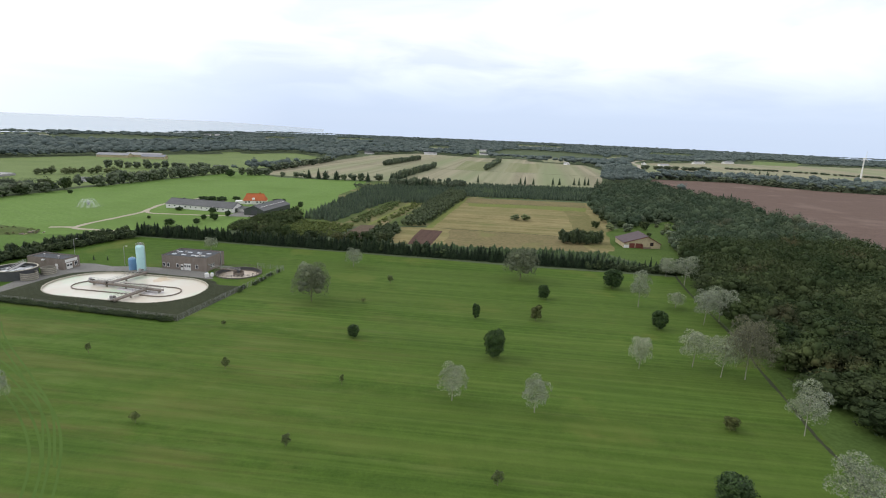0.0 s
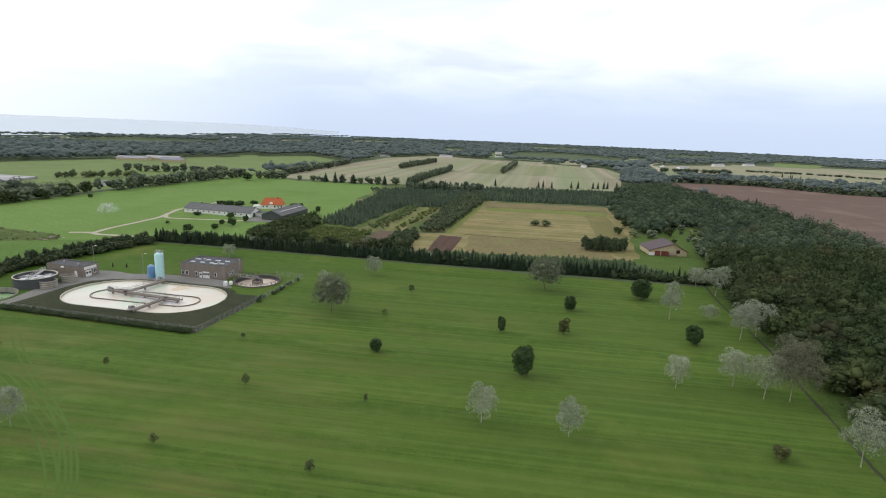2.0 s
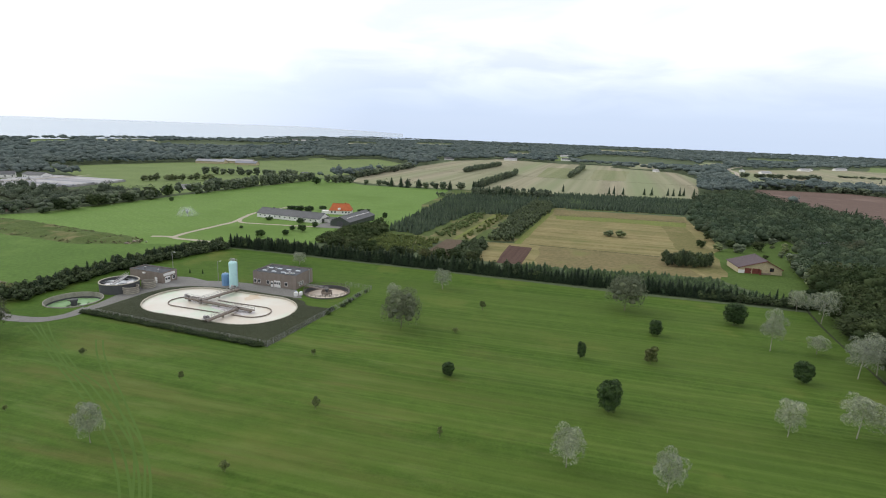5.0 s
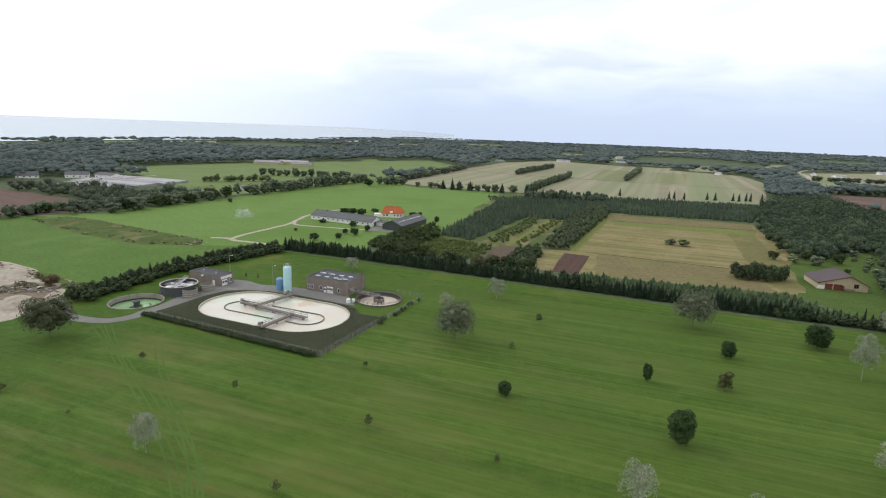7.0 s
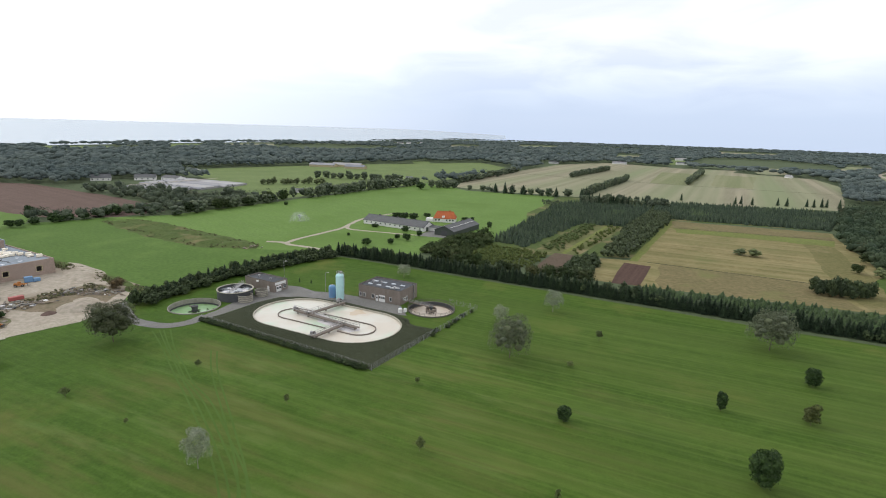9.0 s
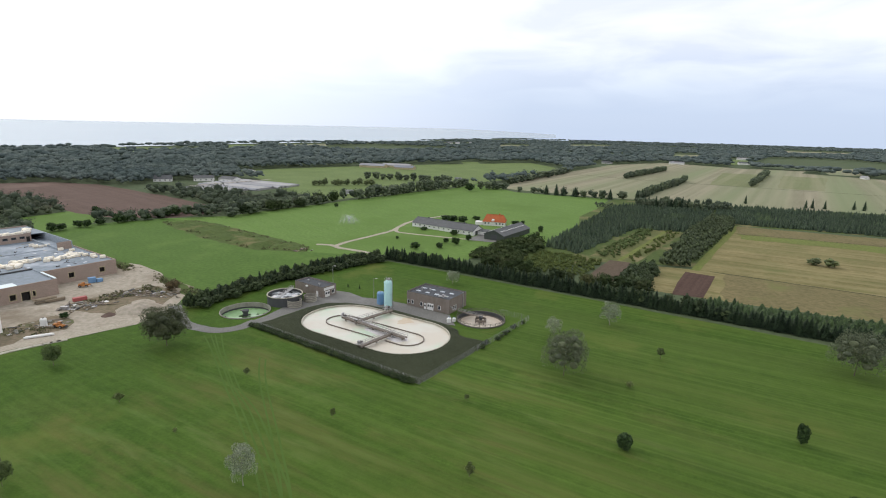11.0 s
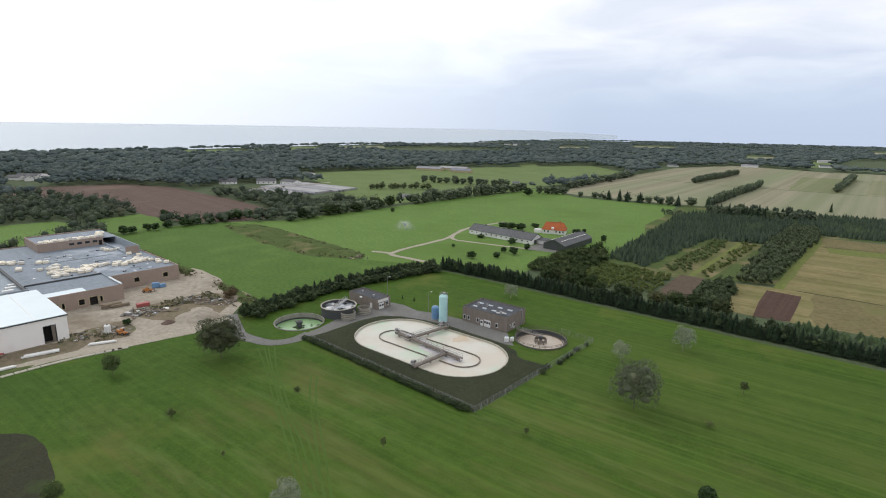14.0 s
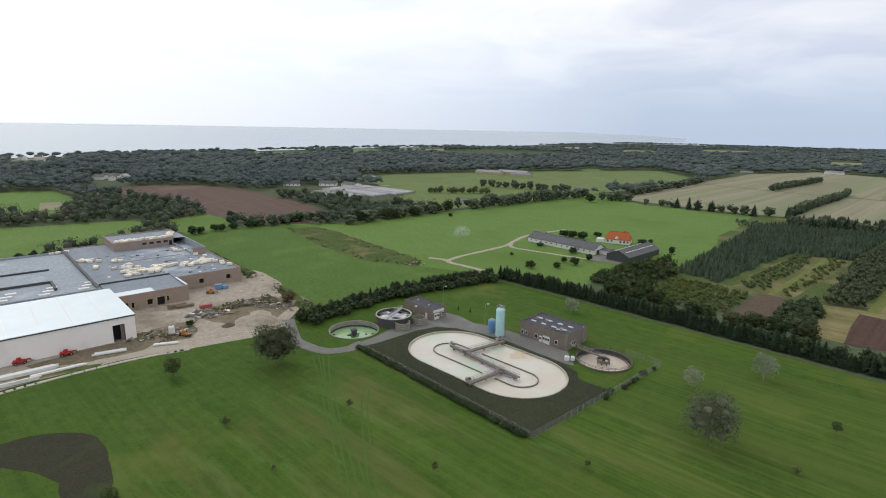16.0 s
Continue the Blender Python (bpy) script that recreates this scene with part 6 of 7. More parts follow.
def opening(parent, c, y, w, sill, h):
    """A pale reveal frame round an opening; a near-black panel inside paints the room's shade."""
    o = new("window" if sill > 0 else "doorway")
    o.parent, o.location = parent, (c, y, sill)
    s = Shape()
    e = 0.24
    s.box(-w / 2 - e, -w / 2, -0.04, 0.25, -e * (sill > 0), h + e).box(w / 2, w / 2 + e, -0.04, 0.25, -e * (sill > 0), h + e).box(-w / 2, w / 2, -0.04, 0.25, h, h + e)
    if sill > 0:
        s.box(-w / 2, w / 2, -0.04, 0.25, -e, 0)
    part("frame", s, CREAM, o)
    part("dark_room", Shape().box(-w / 2, w / 2, 0.9, 1.0, 0, h), DARKHOLE, o)
    return o


t = thing("factory", FX, FY, 0, FA, "large brown brick factory under construction with grey roofs", "factory")
A_HOLES = [(3.6, 1.8, 0.9, 2.2), (5.9, 0.8, 0.9, 2.0), (11.6, 1.8, 1.1, 2.0), (15.4, 2.6, 0.0, 3.3), (17.9, 0.8, 1.2, 1.9)]
part("wall", wall_with_holes(0.0, 25.4, 29.2, 29.6, 6.0, A_HOLES), FACADE, t)
for c, w, sill, h in A_HOLES:
    opening(t, c, 29.2, w, sill, h)
B_HOLES = [(35.0, 1.9, 1.9, 1.9), (46.2, 1.9, 1.9, 1.9)]
part("wall", wall_with_holes(25.4, 51.8, 43.0, 43.4, 6.2, B_HOLES), FACADE, t)
for c, w, sill, h in B_HOLES:
    opening(t, c, 43.0, w, sill, h)
part("wall", Shape().box(25.0, 25.4, 29.6, 39.0, 0, 6.0).box(25.0, 25.4, 40.6, 43.0, 0, 6.0).box(25.0, 25.4, 39.0, 40.6, 3.0, 6.0), FACADE, t)
part("wall", Shape().box(51.4, 51.8, 43.4, 130, 0, 6.2), FACADE, t)
part("wall", Shape().box(-1.4, 51.4, 129.6, 130, 0, 6.2), FACADE, t)
part("wall", Shape().box(-1.8, -1.4, 36.0, 130, 0, 7.2), DARKWALL, t, "dark fire wall between two roofs")
part("roof", Shape().prism([(0.0, 29.6), (25.0, 29.6), (25.0, 43.4), (25.0, 52), (0.0, 52)], 5.2, 5.5), MEMBRANE, t, "grey membrane roof of the low wing")
part("roof", Shape().prism([(-1.4, 52), (25.0, 52), (25.0, 43.4), (51.4, 43.4), (51.4, 129.6), (-1.4, 129.6)], 5.5, 5.75), MEMBRANE, t, "grey membrane roof strewn with wrapped packs")
part("roof_edge", Shape().box(-0.2, 25.2, 51.6, 52.1, 5.5, 6.05), DARKWALL, t)
part("roof_edge", Shape().box(10.0, 40.0, 84.0, 84.5, 5.75, 6.0), OLDROOF, t)
part("roof_edge", Shape().box(24.8, 25.5, 30.0, 43.0, 5.9, 6.2), METALROOF, t)
part("roof_sheet", Shape().box(1.0, 14.0, 31.0, 36.5, 5.5, 5.56), METALROOF, t, "white unrolled roof sheet")
# upper storey
t2 = thing("roof_storey", *factory_at(0, 0, 5.75), FA, "brick upper storey on the factory roof with small windows", "building")
part("wall", Shape().box(17, 44, 110, 110.4, 0, 3.9), FACADE, t2)
part("wall", Shape().box(17, 17.4, 110.4, 133.6, 0, 3.9), FACADE, t2)
part("wall", Shape().box(17, 50, 133.6, 134, -5.7, 3.9), FACADE, t2)
part("wall", Shape().box(49.6, 50, 80, 133.6, 0, 3.4), OLDROOF, t2, "pale unfinished side wall")
part("wall", Shape().box(44, 49.6, 80, 80.4, 0, 3.4), FACADE, t2)
part("wall", Shape().box(44, 44.4, 80.4, 110, 0, 0.9), OLDROOF, t2)
part("roof", Shape().box(17.4, 49.6, 110.4, 133.6, 3.1, 3.35), MEMBRANE, t2)
for c in (30.5, 33.8, 37.1, 40.4):
    window_part(t2, c, 110, 1.7, 1.8, 0.9, "front", DARKWALL, 0)
# near-black panel on the unbroken wall paints an open doorway's shade
part("doorway", Shape().box(42.0, 43.4, 109.94, 110.0, 0, 2.4), DARKHOLE, t2)
# older part with sunk roof
t3 = thing("factory_wing", FX, FY, 0, FA, "older factory wing with grey flat roof and skylights", "factory")
part("wall", Shape().box(-95, -1.8, 37.0, 37.4, 0, 8.3), OLDROOF, t3)
part("wall", Shape().box(-95, -1.8, 116.6, 117, 0, 7.4), OLDROOF, t3)
part("wall", Shape().box(-95, -94.6, 37.4, 116.6, 0, 7.4), OLDROOF, t3)
part("roof", Shape().box(-94.6, -1.8, 37.4, 116.6, 6.2, 6.5), OLDROOF, t3)
part("roof_edge", Shape().box(-94, -12, 84, 84.6, 6.5, 7.2), DARKWALL, t3)
part("roof_edge", Shape().box(-2.6, -1.8, 37.4, 116.6, 7.25, 7.5), DARKWALL, t3)
part("roof_edge", Shape().box(-34, -14, 62, 62.7, 6.5, 7.4), DARKWALL, t3)
part("roof_edge", Shape().box(-14.4, -13.6, 50, 62.7, 6.5, 7.4), DARKWALL, t3)
me = Shape().slab(0, 0, 0, 3.4, 1.5, 0.45, 0.15).mesh("skylight", WHITE)
for gx in (-40, -30, -18, -6):
    for gy in (46, 50, 54):
        o = new("skylight", me)
        o.parent, o.location = t3, (gx + 0.4 * (gy - 46), gy, 6.5)
# white hall
t4 = thing("white_hall", FX, FY, 0, FA, "white sheet metal hall with a bright white roof", "hall")
part("wall", Shape().box(-95, -6.2, 0, 0.3, 0, 7.6).box(-6.2, -3.2, 0, 0.3, 5.4, 7.6).box(-3.2, 0, 0, 0.3, 0, 7.6), HALLWALL, t4)
# near-black panel behind the gate paints the hall's inner shade
part("dark_room", Shape().box(-6.4, -3.0, 2.2, 2.3, 0.0, 5.6), DARKHOLE, t4)
part("gate_frame", Shape().box(-6.35, -6.2, -0.06, 0.3, 0, 5.55).box(-3.2, -3.05, -0.06, 0.3, 0, 5.55).box(-6.2, -3.2, -0.06, 0.3, 5.4, 5.55), DARKWALL, t4)
part("gate_leaf", Shape().slab(-3.75, 0.22, 0, 0.9, 0.08, 5.3, 0.02), RUSTY, t4)
part("wall", Shape().box(-0.3, 0, 0.3, 35.0, 0, 7.6), HALLWALL, t4)
part("wall", Shape().box(-95, -0.3, 34.7, 35.0, 0, 7.6), HALLWALL, t4)
part("wall", Shape().box(-95, -94.7, 0.3, 34.7, 0, 7.6), HALLWALL, t4)
part("eaves_strip", Shape().box(-95.2, 0.25, -0.25, 0.1, 7.6, 7.95).box(0.0, 0.25, 0.1, 35.2, 7.6, 7.95), DARKWALL, t4, "dark eaves strip")
for k in range(12):
    part("roof_panel", Shape().box(0.2 - 8.0 * (k + 1) + 0.06, 0.2 - 8.0 * k, -0.2, 35.2, 7.96, 8.1 + 0.02 * (k % 2)), METALROOF, t4, "white roof sheet")
    part("roof_seam", Shape().box(0.12 - 8.0 * (k + 1), 0.26 - 8.0 * (k + 1), -0.2, 35.2, 8.0, 8.2), HALLWALL, t4)

# wrapped insulation packs on the roofs
pack = None
rng = np.random.default_rng(9)
bundle = Shape().slab(0, 0, 0.14, 2.05, 1.15, 0.95, 0.12).mesh("wrapped_block", BUFF)
pallet = Shape().box(-1.1, 1.1, -0.6, 0.6, 0.0, 0.03).box(-1.1, 1.1, -0.6, -0.4, 0.03, 0.14).box(-1.1, 1.1, 0.4, 0.6, 0.03, 0.14).mesh("pallet", WOOD)


def insulation_pack(x, y, z, turn, tall=1.0):
    p = thing("insulation_pack", x, y, z, turn, "cream wrapped insulation pack lying on the factory roof", "pack", "insulation packs")
    for nm, mesh in (("wrapped_block", bundle), ("pallet", pallet)):
        o = new(nm, mesh)
        o.parent = p
    p.scale = (1, 1, tall)


def packs(line, n, spread, z):
    line = [Vector(p) for p in line]
    for k in range(n):
        u = (len(line) - 1) * (k + 0.5) / n
        i = min(int(u), len(line) - 2)
        p = line[i].lerp(line[i + 1], u - i)
        x, y = p.x + rng.uniform(-spread, spread), p.y + rng.uniform(-spread, spread)
        w = factory_at(x, y)
        insulation_pack(w.x, w.y, z, FA + rng.uniform(-35, 35), rng.uniform(0.8, 1.25))


packs([(14, 76), (17, 62), (22, 58), (24, 66), (30, 64), (36, 61), (42, 62), (45, 66)], 74, 2.4, 5.75)
packs([(11, 72), (13, 60), (12, 56)], 15, 2.0, 5.75)
packs([(1, 97), (4, 94), (6, 92)], 14, 1.8, 5.75)
packs([(3, 80), (5, 78)], 3, 1.2, 5.75)
packs([(44, 72), (47, 60), (50, 50)], 7, 1.0, 5.75)
packs([(12, 90), (15, 84)], 4, 1.6, 5.75)
packs([(18.5, 113), (26, 114), (34, 112.5), (43, 114), (48, 124)], 44, 1.7, 9.1)
packs([(40, 100), (44, 90), (48, 70)], 7, 2.5, 5.75)
packs([(-8, 116), (0, 118)], 3, 1.0, 6.6)


# small clutter left on the new roof: pipes, rolls, battens
clutter_rng = random.Random(31)
for k in range(70):
    x, y = clutter_rng.uniform(2, 50), clutter_rng.uniform(46, 107)
    if x > 42 and y > 78 or x < 25 and y < 54:
        continue
    w = factory_at(x, y)
    kind = clutter_rng.choice(("roofing_roll", "batten", "batten", "loose_sheet"))
    c = thing(kind, w.x, w.y, 5.76, clutter_rng.uniform(0, 180), {"roofing_roll": "dark roll of roofing felt on the roof", "batten": "loose timber batten lying on the roof", "loose_sheet": "loose pale sheet lying on the roof"}[kind], "building material", "roof clutter")
    if kind == "roofing_roll":
        part("roll", Shape().beam((-0.6, 0, 0.22), (0.6, 0, 0.22), 0.44, 0.44), DARKWALL, c)
        part("strap", Shape().box(-0.06, 0.06, -0.24, 0.24, 0.0, 0.47), WHITE, c)
    elif kind == "batten":
        part("board", Shape().slab(0, 0, 0.0, clutter_rng.uniform(1.5, 4.5), 0.22, 0.14, 0.02), clutter_rng.choice((WOOD, DARKWALL, STEEL)), c)
    else:
        part("sheet", Shape().slab(0, 0, 0.0, clutter_rng.uniform(0.9, 2.2), 0.9, 0.12, 0.02), clutter_rng.choice((WHITE, STEEL, SKYLIGHT)), c)


def heap(name, x, y, r, h, mat, label, seed, stretch=1.0, turn=0.0):
    t = thing(name, x, y, 0.04, turn, label, "heap")
    s, v, n, m = Shape(), [], 26, 7
    for j in range(m + 1):
        q = j / m
        for i in range(n):
            a = 2 * math.pi * i / n
            k = noise.noise(Vector((math.cos(a) * 1.6 + seed, math.sin(a) * 1.6, q * 1.5)))
            rr = r * (1 - q) * (1 + 0.25 * k)
            v.append((rr * math.cos(a) * stretch, rr * math.sin(a), h * (1 - (1 - q) ** 1.6) * (1 + 0.2 * k) if q > 0 else -0.05))
    s.add(v, [(j * n + i, j * n + (i + 1) % n, (j + 1) * n + (i + 1) % n, (j + 1) * n + i) for j in range(m) for i in range(n)])
    part("body", s, mat, t)
    return t


heap("sand_heap", -170.2, 160.4, 5.6, 2.2, SAND, "pale heap of sand on the building site", 1, 1.4, 40)
heap("sand_heap", -174.5, 166.5, 3.4, 1.0, SAND, "pale heap of sand on the building site", 2, 1.3, 10)
heap("earth_heap", -174.2, 152.4, 2.4, 0.9, SOIL, "small brown heap of earth", 3)
heap("earth_heap", -187.0, 136.0, 3.0, 0.8, BROWNSITE, "low brown heap of earth and rubble", 4, 1.3, 70)
heap("earth_heap", -205, 193, 7, 1.4, SAND, "low bank of sandy earth along the factory", 6, 2.6, 150)


def debris(x, y, n, rx, ry, turn, label, seed):
    """Loose boards, pipes and stones lying about."""
    r = random.Random(seed)
    m = pose(x, y, 0.05, 0, 0, turn)
    mats = (WOOD, WOOD, CONCRETE, STEEL, RUSTY, RUSTY, DARKWALL, DARKWALL, BROWNSITE)
    for k in range(n):
        p = m @ Vector((r.gauss(0, rx / 2), r.gauss(0, ry / 2), 0))
        kind = r.choice(("board", "board", "board", "slab", "stone", "sheet"))
        mat = r.choice(mats)
        t = thing({"board": "loose_board", "slab": "concrete_block", "stone": "rubble_stone", "sheet": "loose_sheet"}[kind], p.x, p.y, 0.06, r.uniform(0, 360), label[kind], "debris", "site debris")
        if kind == "board":
            part("board", Shape().slab(0, 0, r.uniform(0, 0.4), r.uniform(2, 5.5), r.uniform(0.18, 0.5), 0.14, 0.03), mat, t)
            part("bearer", Shape().slab(0, 0, 0, 0.2, 0.7, 0.42, 0.02), WOOD, t)
        elif kind == "slab":
            part("block", Shape().slab(0, 0, 0, r.uniform(0.8, 2.0), r.uniform(0.6, 1.2), r.uniform(0.3, 0.8), 0.08), mat, t)
        elif kind == "stone":
            q = r.uniform(0.3, 0.8)
            part("stone", Shape().lathe([(q * 0.8, 0), (q, q * 0.4), (q * 0.7, q * 0.9), (q * 0.2, q * 1.1)], 7), CONCRETE, t)
        else:
            part("sheet", Shape().slab(0, 0, r.uniform(0, 0.2), r.uniform(1.2, 3), r.uniform(0.8, 1.6), 0.08, 0.02), r.choice((WHITE, STEEL, RUSTY, WOOD)), t)


DEBRIS = {"board": "loose weathered board lying on the site", "slab": "block of concrete lying on the site", "stone": "broken stone lying on the ground", "sheet": "loose sheet lying among the rubble"}
debris(-178.5, 174.6, 70, 9, 4, 20, DEBRIS, 1)
debris(-188.5, 172.5, 30, 7, 3, 75, DEBRIS, 6)
debris(-190.5, 156.5, 60, 7, 5, 40, DEBRIS, 2)
debris(-186.0, 135.5, 40, 6, 4, 70, DEBRIS, 3)
debris(-180.5, 139.5, 12, 4, 3, 10, DEBRIS, 4)
debris(-172, 259, 26, 6, 3, -20, {k: v.replace("site", "field edge") for k, v in DEBRIS.items()}, 5)


def stack(x, y, turn, length, n, mat, label, name="beam_stack"):
    t = thing(name, x, y, 0.08, turn, label, "stack", "stacked beams")
    r = random.Random(int(abs(x * 10)))
    for k in range(n):
        row, col = divmod(k, 3)
        part("beam", Shape().slab(r.uniform(-0.4, 0.4), (col - 1) * 0.62, 0.12 + 0.5 * row, length * r.uniform(0.85, 1), 0.5, 0.46, 0.05), mat, t)
    for q in (-0.35, 0.35):
        part("bearer", Shape().slab(q * length, 0, 0, 0.15, 2.0, 0.12, 0.02), WOOD, t)


stack(-183.6, 118.6, 62, 9.0, 3, WHITE, "white wrapped beams lying beside the site road")
stack(-176.2, 131.8, 51, 7.6, 2, WHITE, "long white beam lying on the ground")
stack(-187.2, 99.2, 74, 14.0, 6, WHITE, "stack of long white beams beside the road")
stack(-183.0, 104.6, 74, 13.0, 2, WHITE, "long white beams lying in the grass")
stack(-183.8, 93.6, 74, 15.0, 4, WHITE, "stack of long white beams beside the road")
stack(-205.4, 153.6, 73, 6.6, 9, WOOD, "stack of grey scaffold boards before the factory")
stack(-203.6, 155.6, 70, 6.0, 5, WOOD, "stack of grey scaffold boards before the factory")


def container(x, y, z, turn, l, w, h, mat, label, name="container"):
    t = thing(name, x, y, z, turn, label, "container", "site containers")
    part("body", Shape().slab(0, 0, 0.1, l, w, h, 0.06), mat, t)
    for k in range(int(l / 0.6)):
        q = -l / 2 + 0.3 + 0.6 * k
        part("rib", Shape().box(q - 0.07, q + 0.07, -w / 2 - 0.05, -w / 2, 0.15, h), mat, t)
    part("door", Shape().box(l / 2, l / 2 + 0.05, -w * 0.42, w * 0.42, 0.2, h), mat, t)
    part("skid", Shape().box(-l / 2, l / 2, -w * 0.4, w * 0.4, 0, 0.1), DARKWALL, t)


container(-196.8, 159.6, 0.06, 68, 4.2, 1.7, 1.2, FADEDRED, "faded red open skip on the site", "skip")
container(-213.2, 177.0, 0.06, 60, 2.6, 1.8, 2.0, BLUE, "blue site container by the factory wall")
container(-211.6, 178.8, 0.06, 80, 2.2, 1.5, 1.3, BLUE, "blue machine box by the factory wall")
container(-192.5, 151.0, 0.06, 20, 2.4, 1.4, 1.0, STEEL, "grey metal crate among the rubble")

t = thing("water_tank", -182.7, 137.4, 0.06, 0, "white upright plastic water tank on the site", "tank")
part("body", Shape().lathe([(0.95, 0.2), (0.95, 2.5), (0.7, 2.8), (0.3, 2.88)], 24), WHITE, t)
part("base", Shape().slab(0, 0, 0, 2.3, 2.3, 0.2, 0.03), CONCRETE, t)
part("lid", Shape().lathe([(0.3, 2.85), (0.3, 3.0)], 12), DARKWALL, t)


def wheel(parent, x, y, r, w, name="wheel"):
    o = new(name)
    o.parent, o.location, o.rotation_euler = parent, (x, y, r), (radians(90), 0, 0)
    part("tyre", Shape().lathe([(r * 0.55, -w / 2), (r * 0.92, -w / 2), (r, -w / 4), (r, w / 4), (r * 0.92, w / 2), (r * 0.55, w / 2)], 18), RUBBER, o)
    part("rim", Shape().lathe([(r * 0.5, -w / 2 - 0.03), (r * 0.5, w / 2 + 0.03)], 14), STEEL, o)


def telehandler(x, y, turn, mat, label, name="telehandler"):
    t = thing(name, x, y, 0.07, turn, label, "vehicle", "site machines")
    t.scale = (0.72, 0.72, 0.72)
    part("chassis", Shape().slab(0, 0, 0.6, 4.6, 1.7, 0.7, 0.12), mat, t)
    part("engine_cover", Shape().slab(-1.2, -0.45, 1.3, 1.9, 0.8, 0.6, 0.15), mat, t)
    c = part("cab", Shape().slab(-0.1, 0.5, 1.3, 1.5, 0.85, 1.25, 0.15), mat, t)
    part("cab_window", Shape().box(-0.75, 0.55, 0.93, 0.95, 1.65, 2.3).box(0.66, 0.68, 0.15, 0.85, 1.65, 2.3), CABGLASS, c)
    b = part("boom", Shape().beam((-2.0, -0.1, 1.9), (3.6, -0.1, 1.2), 0.45, 0.45), mat, t)
    part("fork", Shape().beam((3.6, -0.6, 0.5), (4.8, -0.6, 0.45), 0.14, 0.08).beam((3.6, 0.4, 0.5), (4.8, 0.4, 0.45), 0.14, 0.08).box(3.5, 3.62, -0.8, 0.6, 0.4, 1.4), DARKWALL, b)
    for wx in (-1.5, 1.5):
        for wy in (-1.0, 1.0):
            wheel(t, wx, wy, 0.62, 0.45)
    return t


telehandler(-192.2, 110.6, 74, RED, "bright red telehandler parked by the white hall")
telehandler(-196.4, 100.6, 80, RED, "bright red telehandler parked by the white hall")
telehandler(-198.6, 91.6, 70, RED, "bright red telehandler parked by the white hall")
telehandler(-210.6, 171.4, 40, ORANGE, "orange wheel loader by the factory wall", "wheel_loader")
telehandler(-178.0, 138.8, 10, ORANGE, "rusty orange digger beside the water tank", "digger")
tree("farm", -184.4, 145.0, 2.2, 3.0, "site shrubs")
tree("bronze", -176.6, 181.4, 3.8, 5.8, "site shrubs")

def ridge(poly, h, step, mat, label):
    """A low uneven bank of dumped earth over the outline."""
    p = np.array(poly)
    xs, ys = np.arange(p[:, 0].min() - step, p[:, 0].max() + step, step), np.arange(p[:, 1].min() - step, p[:, 1].max() + step, step)
    near_edge = np.full((len(xs), len(ys)), 1e9)
    gx, gy = np.meshgrid(xs, ys, indexing="ij")
    for (ax, ay), (bx, by) in zip(poly, poly[1:] + poly[:1]):
        u = np.clip(((gx - ax) * (bx - ax) + (gy - ay) * (by - ay)) / ((bx - ax) ** 2 + (by - ay) ** 2), 0, 1)
        near_edge = np.minimum(near_edge, np.hypot(gx - ax - u * (bx - ax), gy - ay - u * (by - ay)))
    ok = inside(np.stack([gx.ravel(), gy.ravel()], 1), poly).reshape(gx.shape)
    up = np.where(ok, np.clip(near_edge / 6.0, 0, 1), 0)
    v = [(x, y, 0.02 + up[i, j] * h * (0.7 + 0.8 * noise.noise(Vector((x * 0.13, y * 0.13, 1.0))) + 0.5 * noise.noise(Vector((x * 0.45, y * 0.45, 4.0))))) for i, x in enumerate(xs) for j, y in enumerate(ys)]
    n = len(ys)
    s = Shape().add(v, [(i * n + j, (i + 1) * n + j, (i + 1) * n + j + 1, i * n + j + 1) for i in range(len(xs) - 1) for j in range(n - 1) if up[i:i + 2, j:j + 2].max() > 0])
    return tagged(part("earth_bank", s, mat, smooth=True), label, "bank", kind="structure")


ridge([(-292, 288), (-281, 301), (-262, 299), (-230, 287), (-174, 267), (-169, 257), (-198, 251), (-236, 262), (-270, 276)], 1.7, 1.5, ROUGHGRASS, "low weedy bank of dumped earth in the pasture")

# weeds on the rubble strip and along the site edge
rng = np.random.default_rng(15)
made = []
for poly, step in (([(-295, 288), (-282, 302), (-230, 288), (-172, 267), (-167, 256), (-198, 250), (-236, 261)], 2.6), ([(-222, 199), (-190, 193), (-172, 188), (-172, 184), (-195, 188), (-222, 195)], 2.0), ([(-196, 158), (-188, 160), (-184, 172), (-176, 178), (-190, 184), (-195, 165)], 1.6), ([(-280, 214), (-233, 200), (-203, 192), (-176, 184), (-160, 172), (-168, 186), (-203, 197), (-280, 218)], 1.9), ([(-186, 122), (-176, 134), (-186, 140), (-192, 130)], 2.4)):
    p = np.array(poly)
    x, y = np.meshgrid(np.arange(p[:, 0].min(), p[:, 0].max(), step), np.arange(p[:, 1].min(), p[:, 1].max(), step))
    q = np.stack([x.ravel(), y.ravel()], 1) + rng.uniform(-1, 1, (x.size, 2)) * step * 0.5
    for x, y in q[inside(q, poly)]:
        if noise.noise(Vector((x * 0.1, y * 0.1, 0.0))) < -0.15:
            continue
        w, h = rng.uniform(0.8, 2.4), rng.uniform(0.3, 1.1)
        L = np.array([(x, y, h * 0.3, w / 2, w / 2, h * 0.7)])
        made.append(leaves(rng, L, 22, 0.3))
v, f = join(made)
tagged(raw("weeds", v, f, WEEDS), "dry brownish weeds on dumped earth", "weeds", kind="stuff")

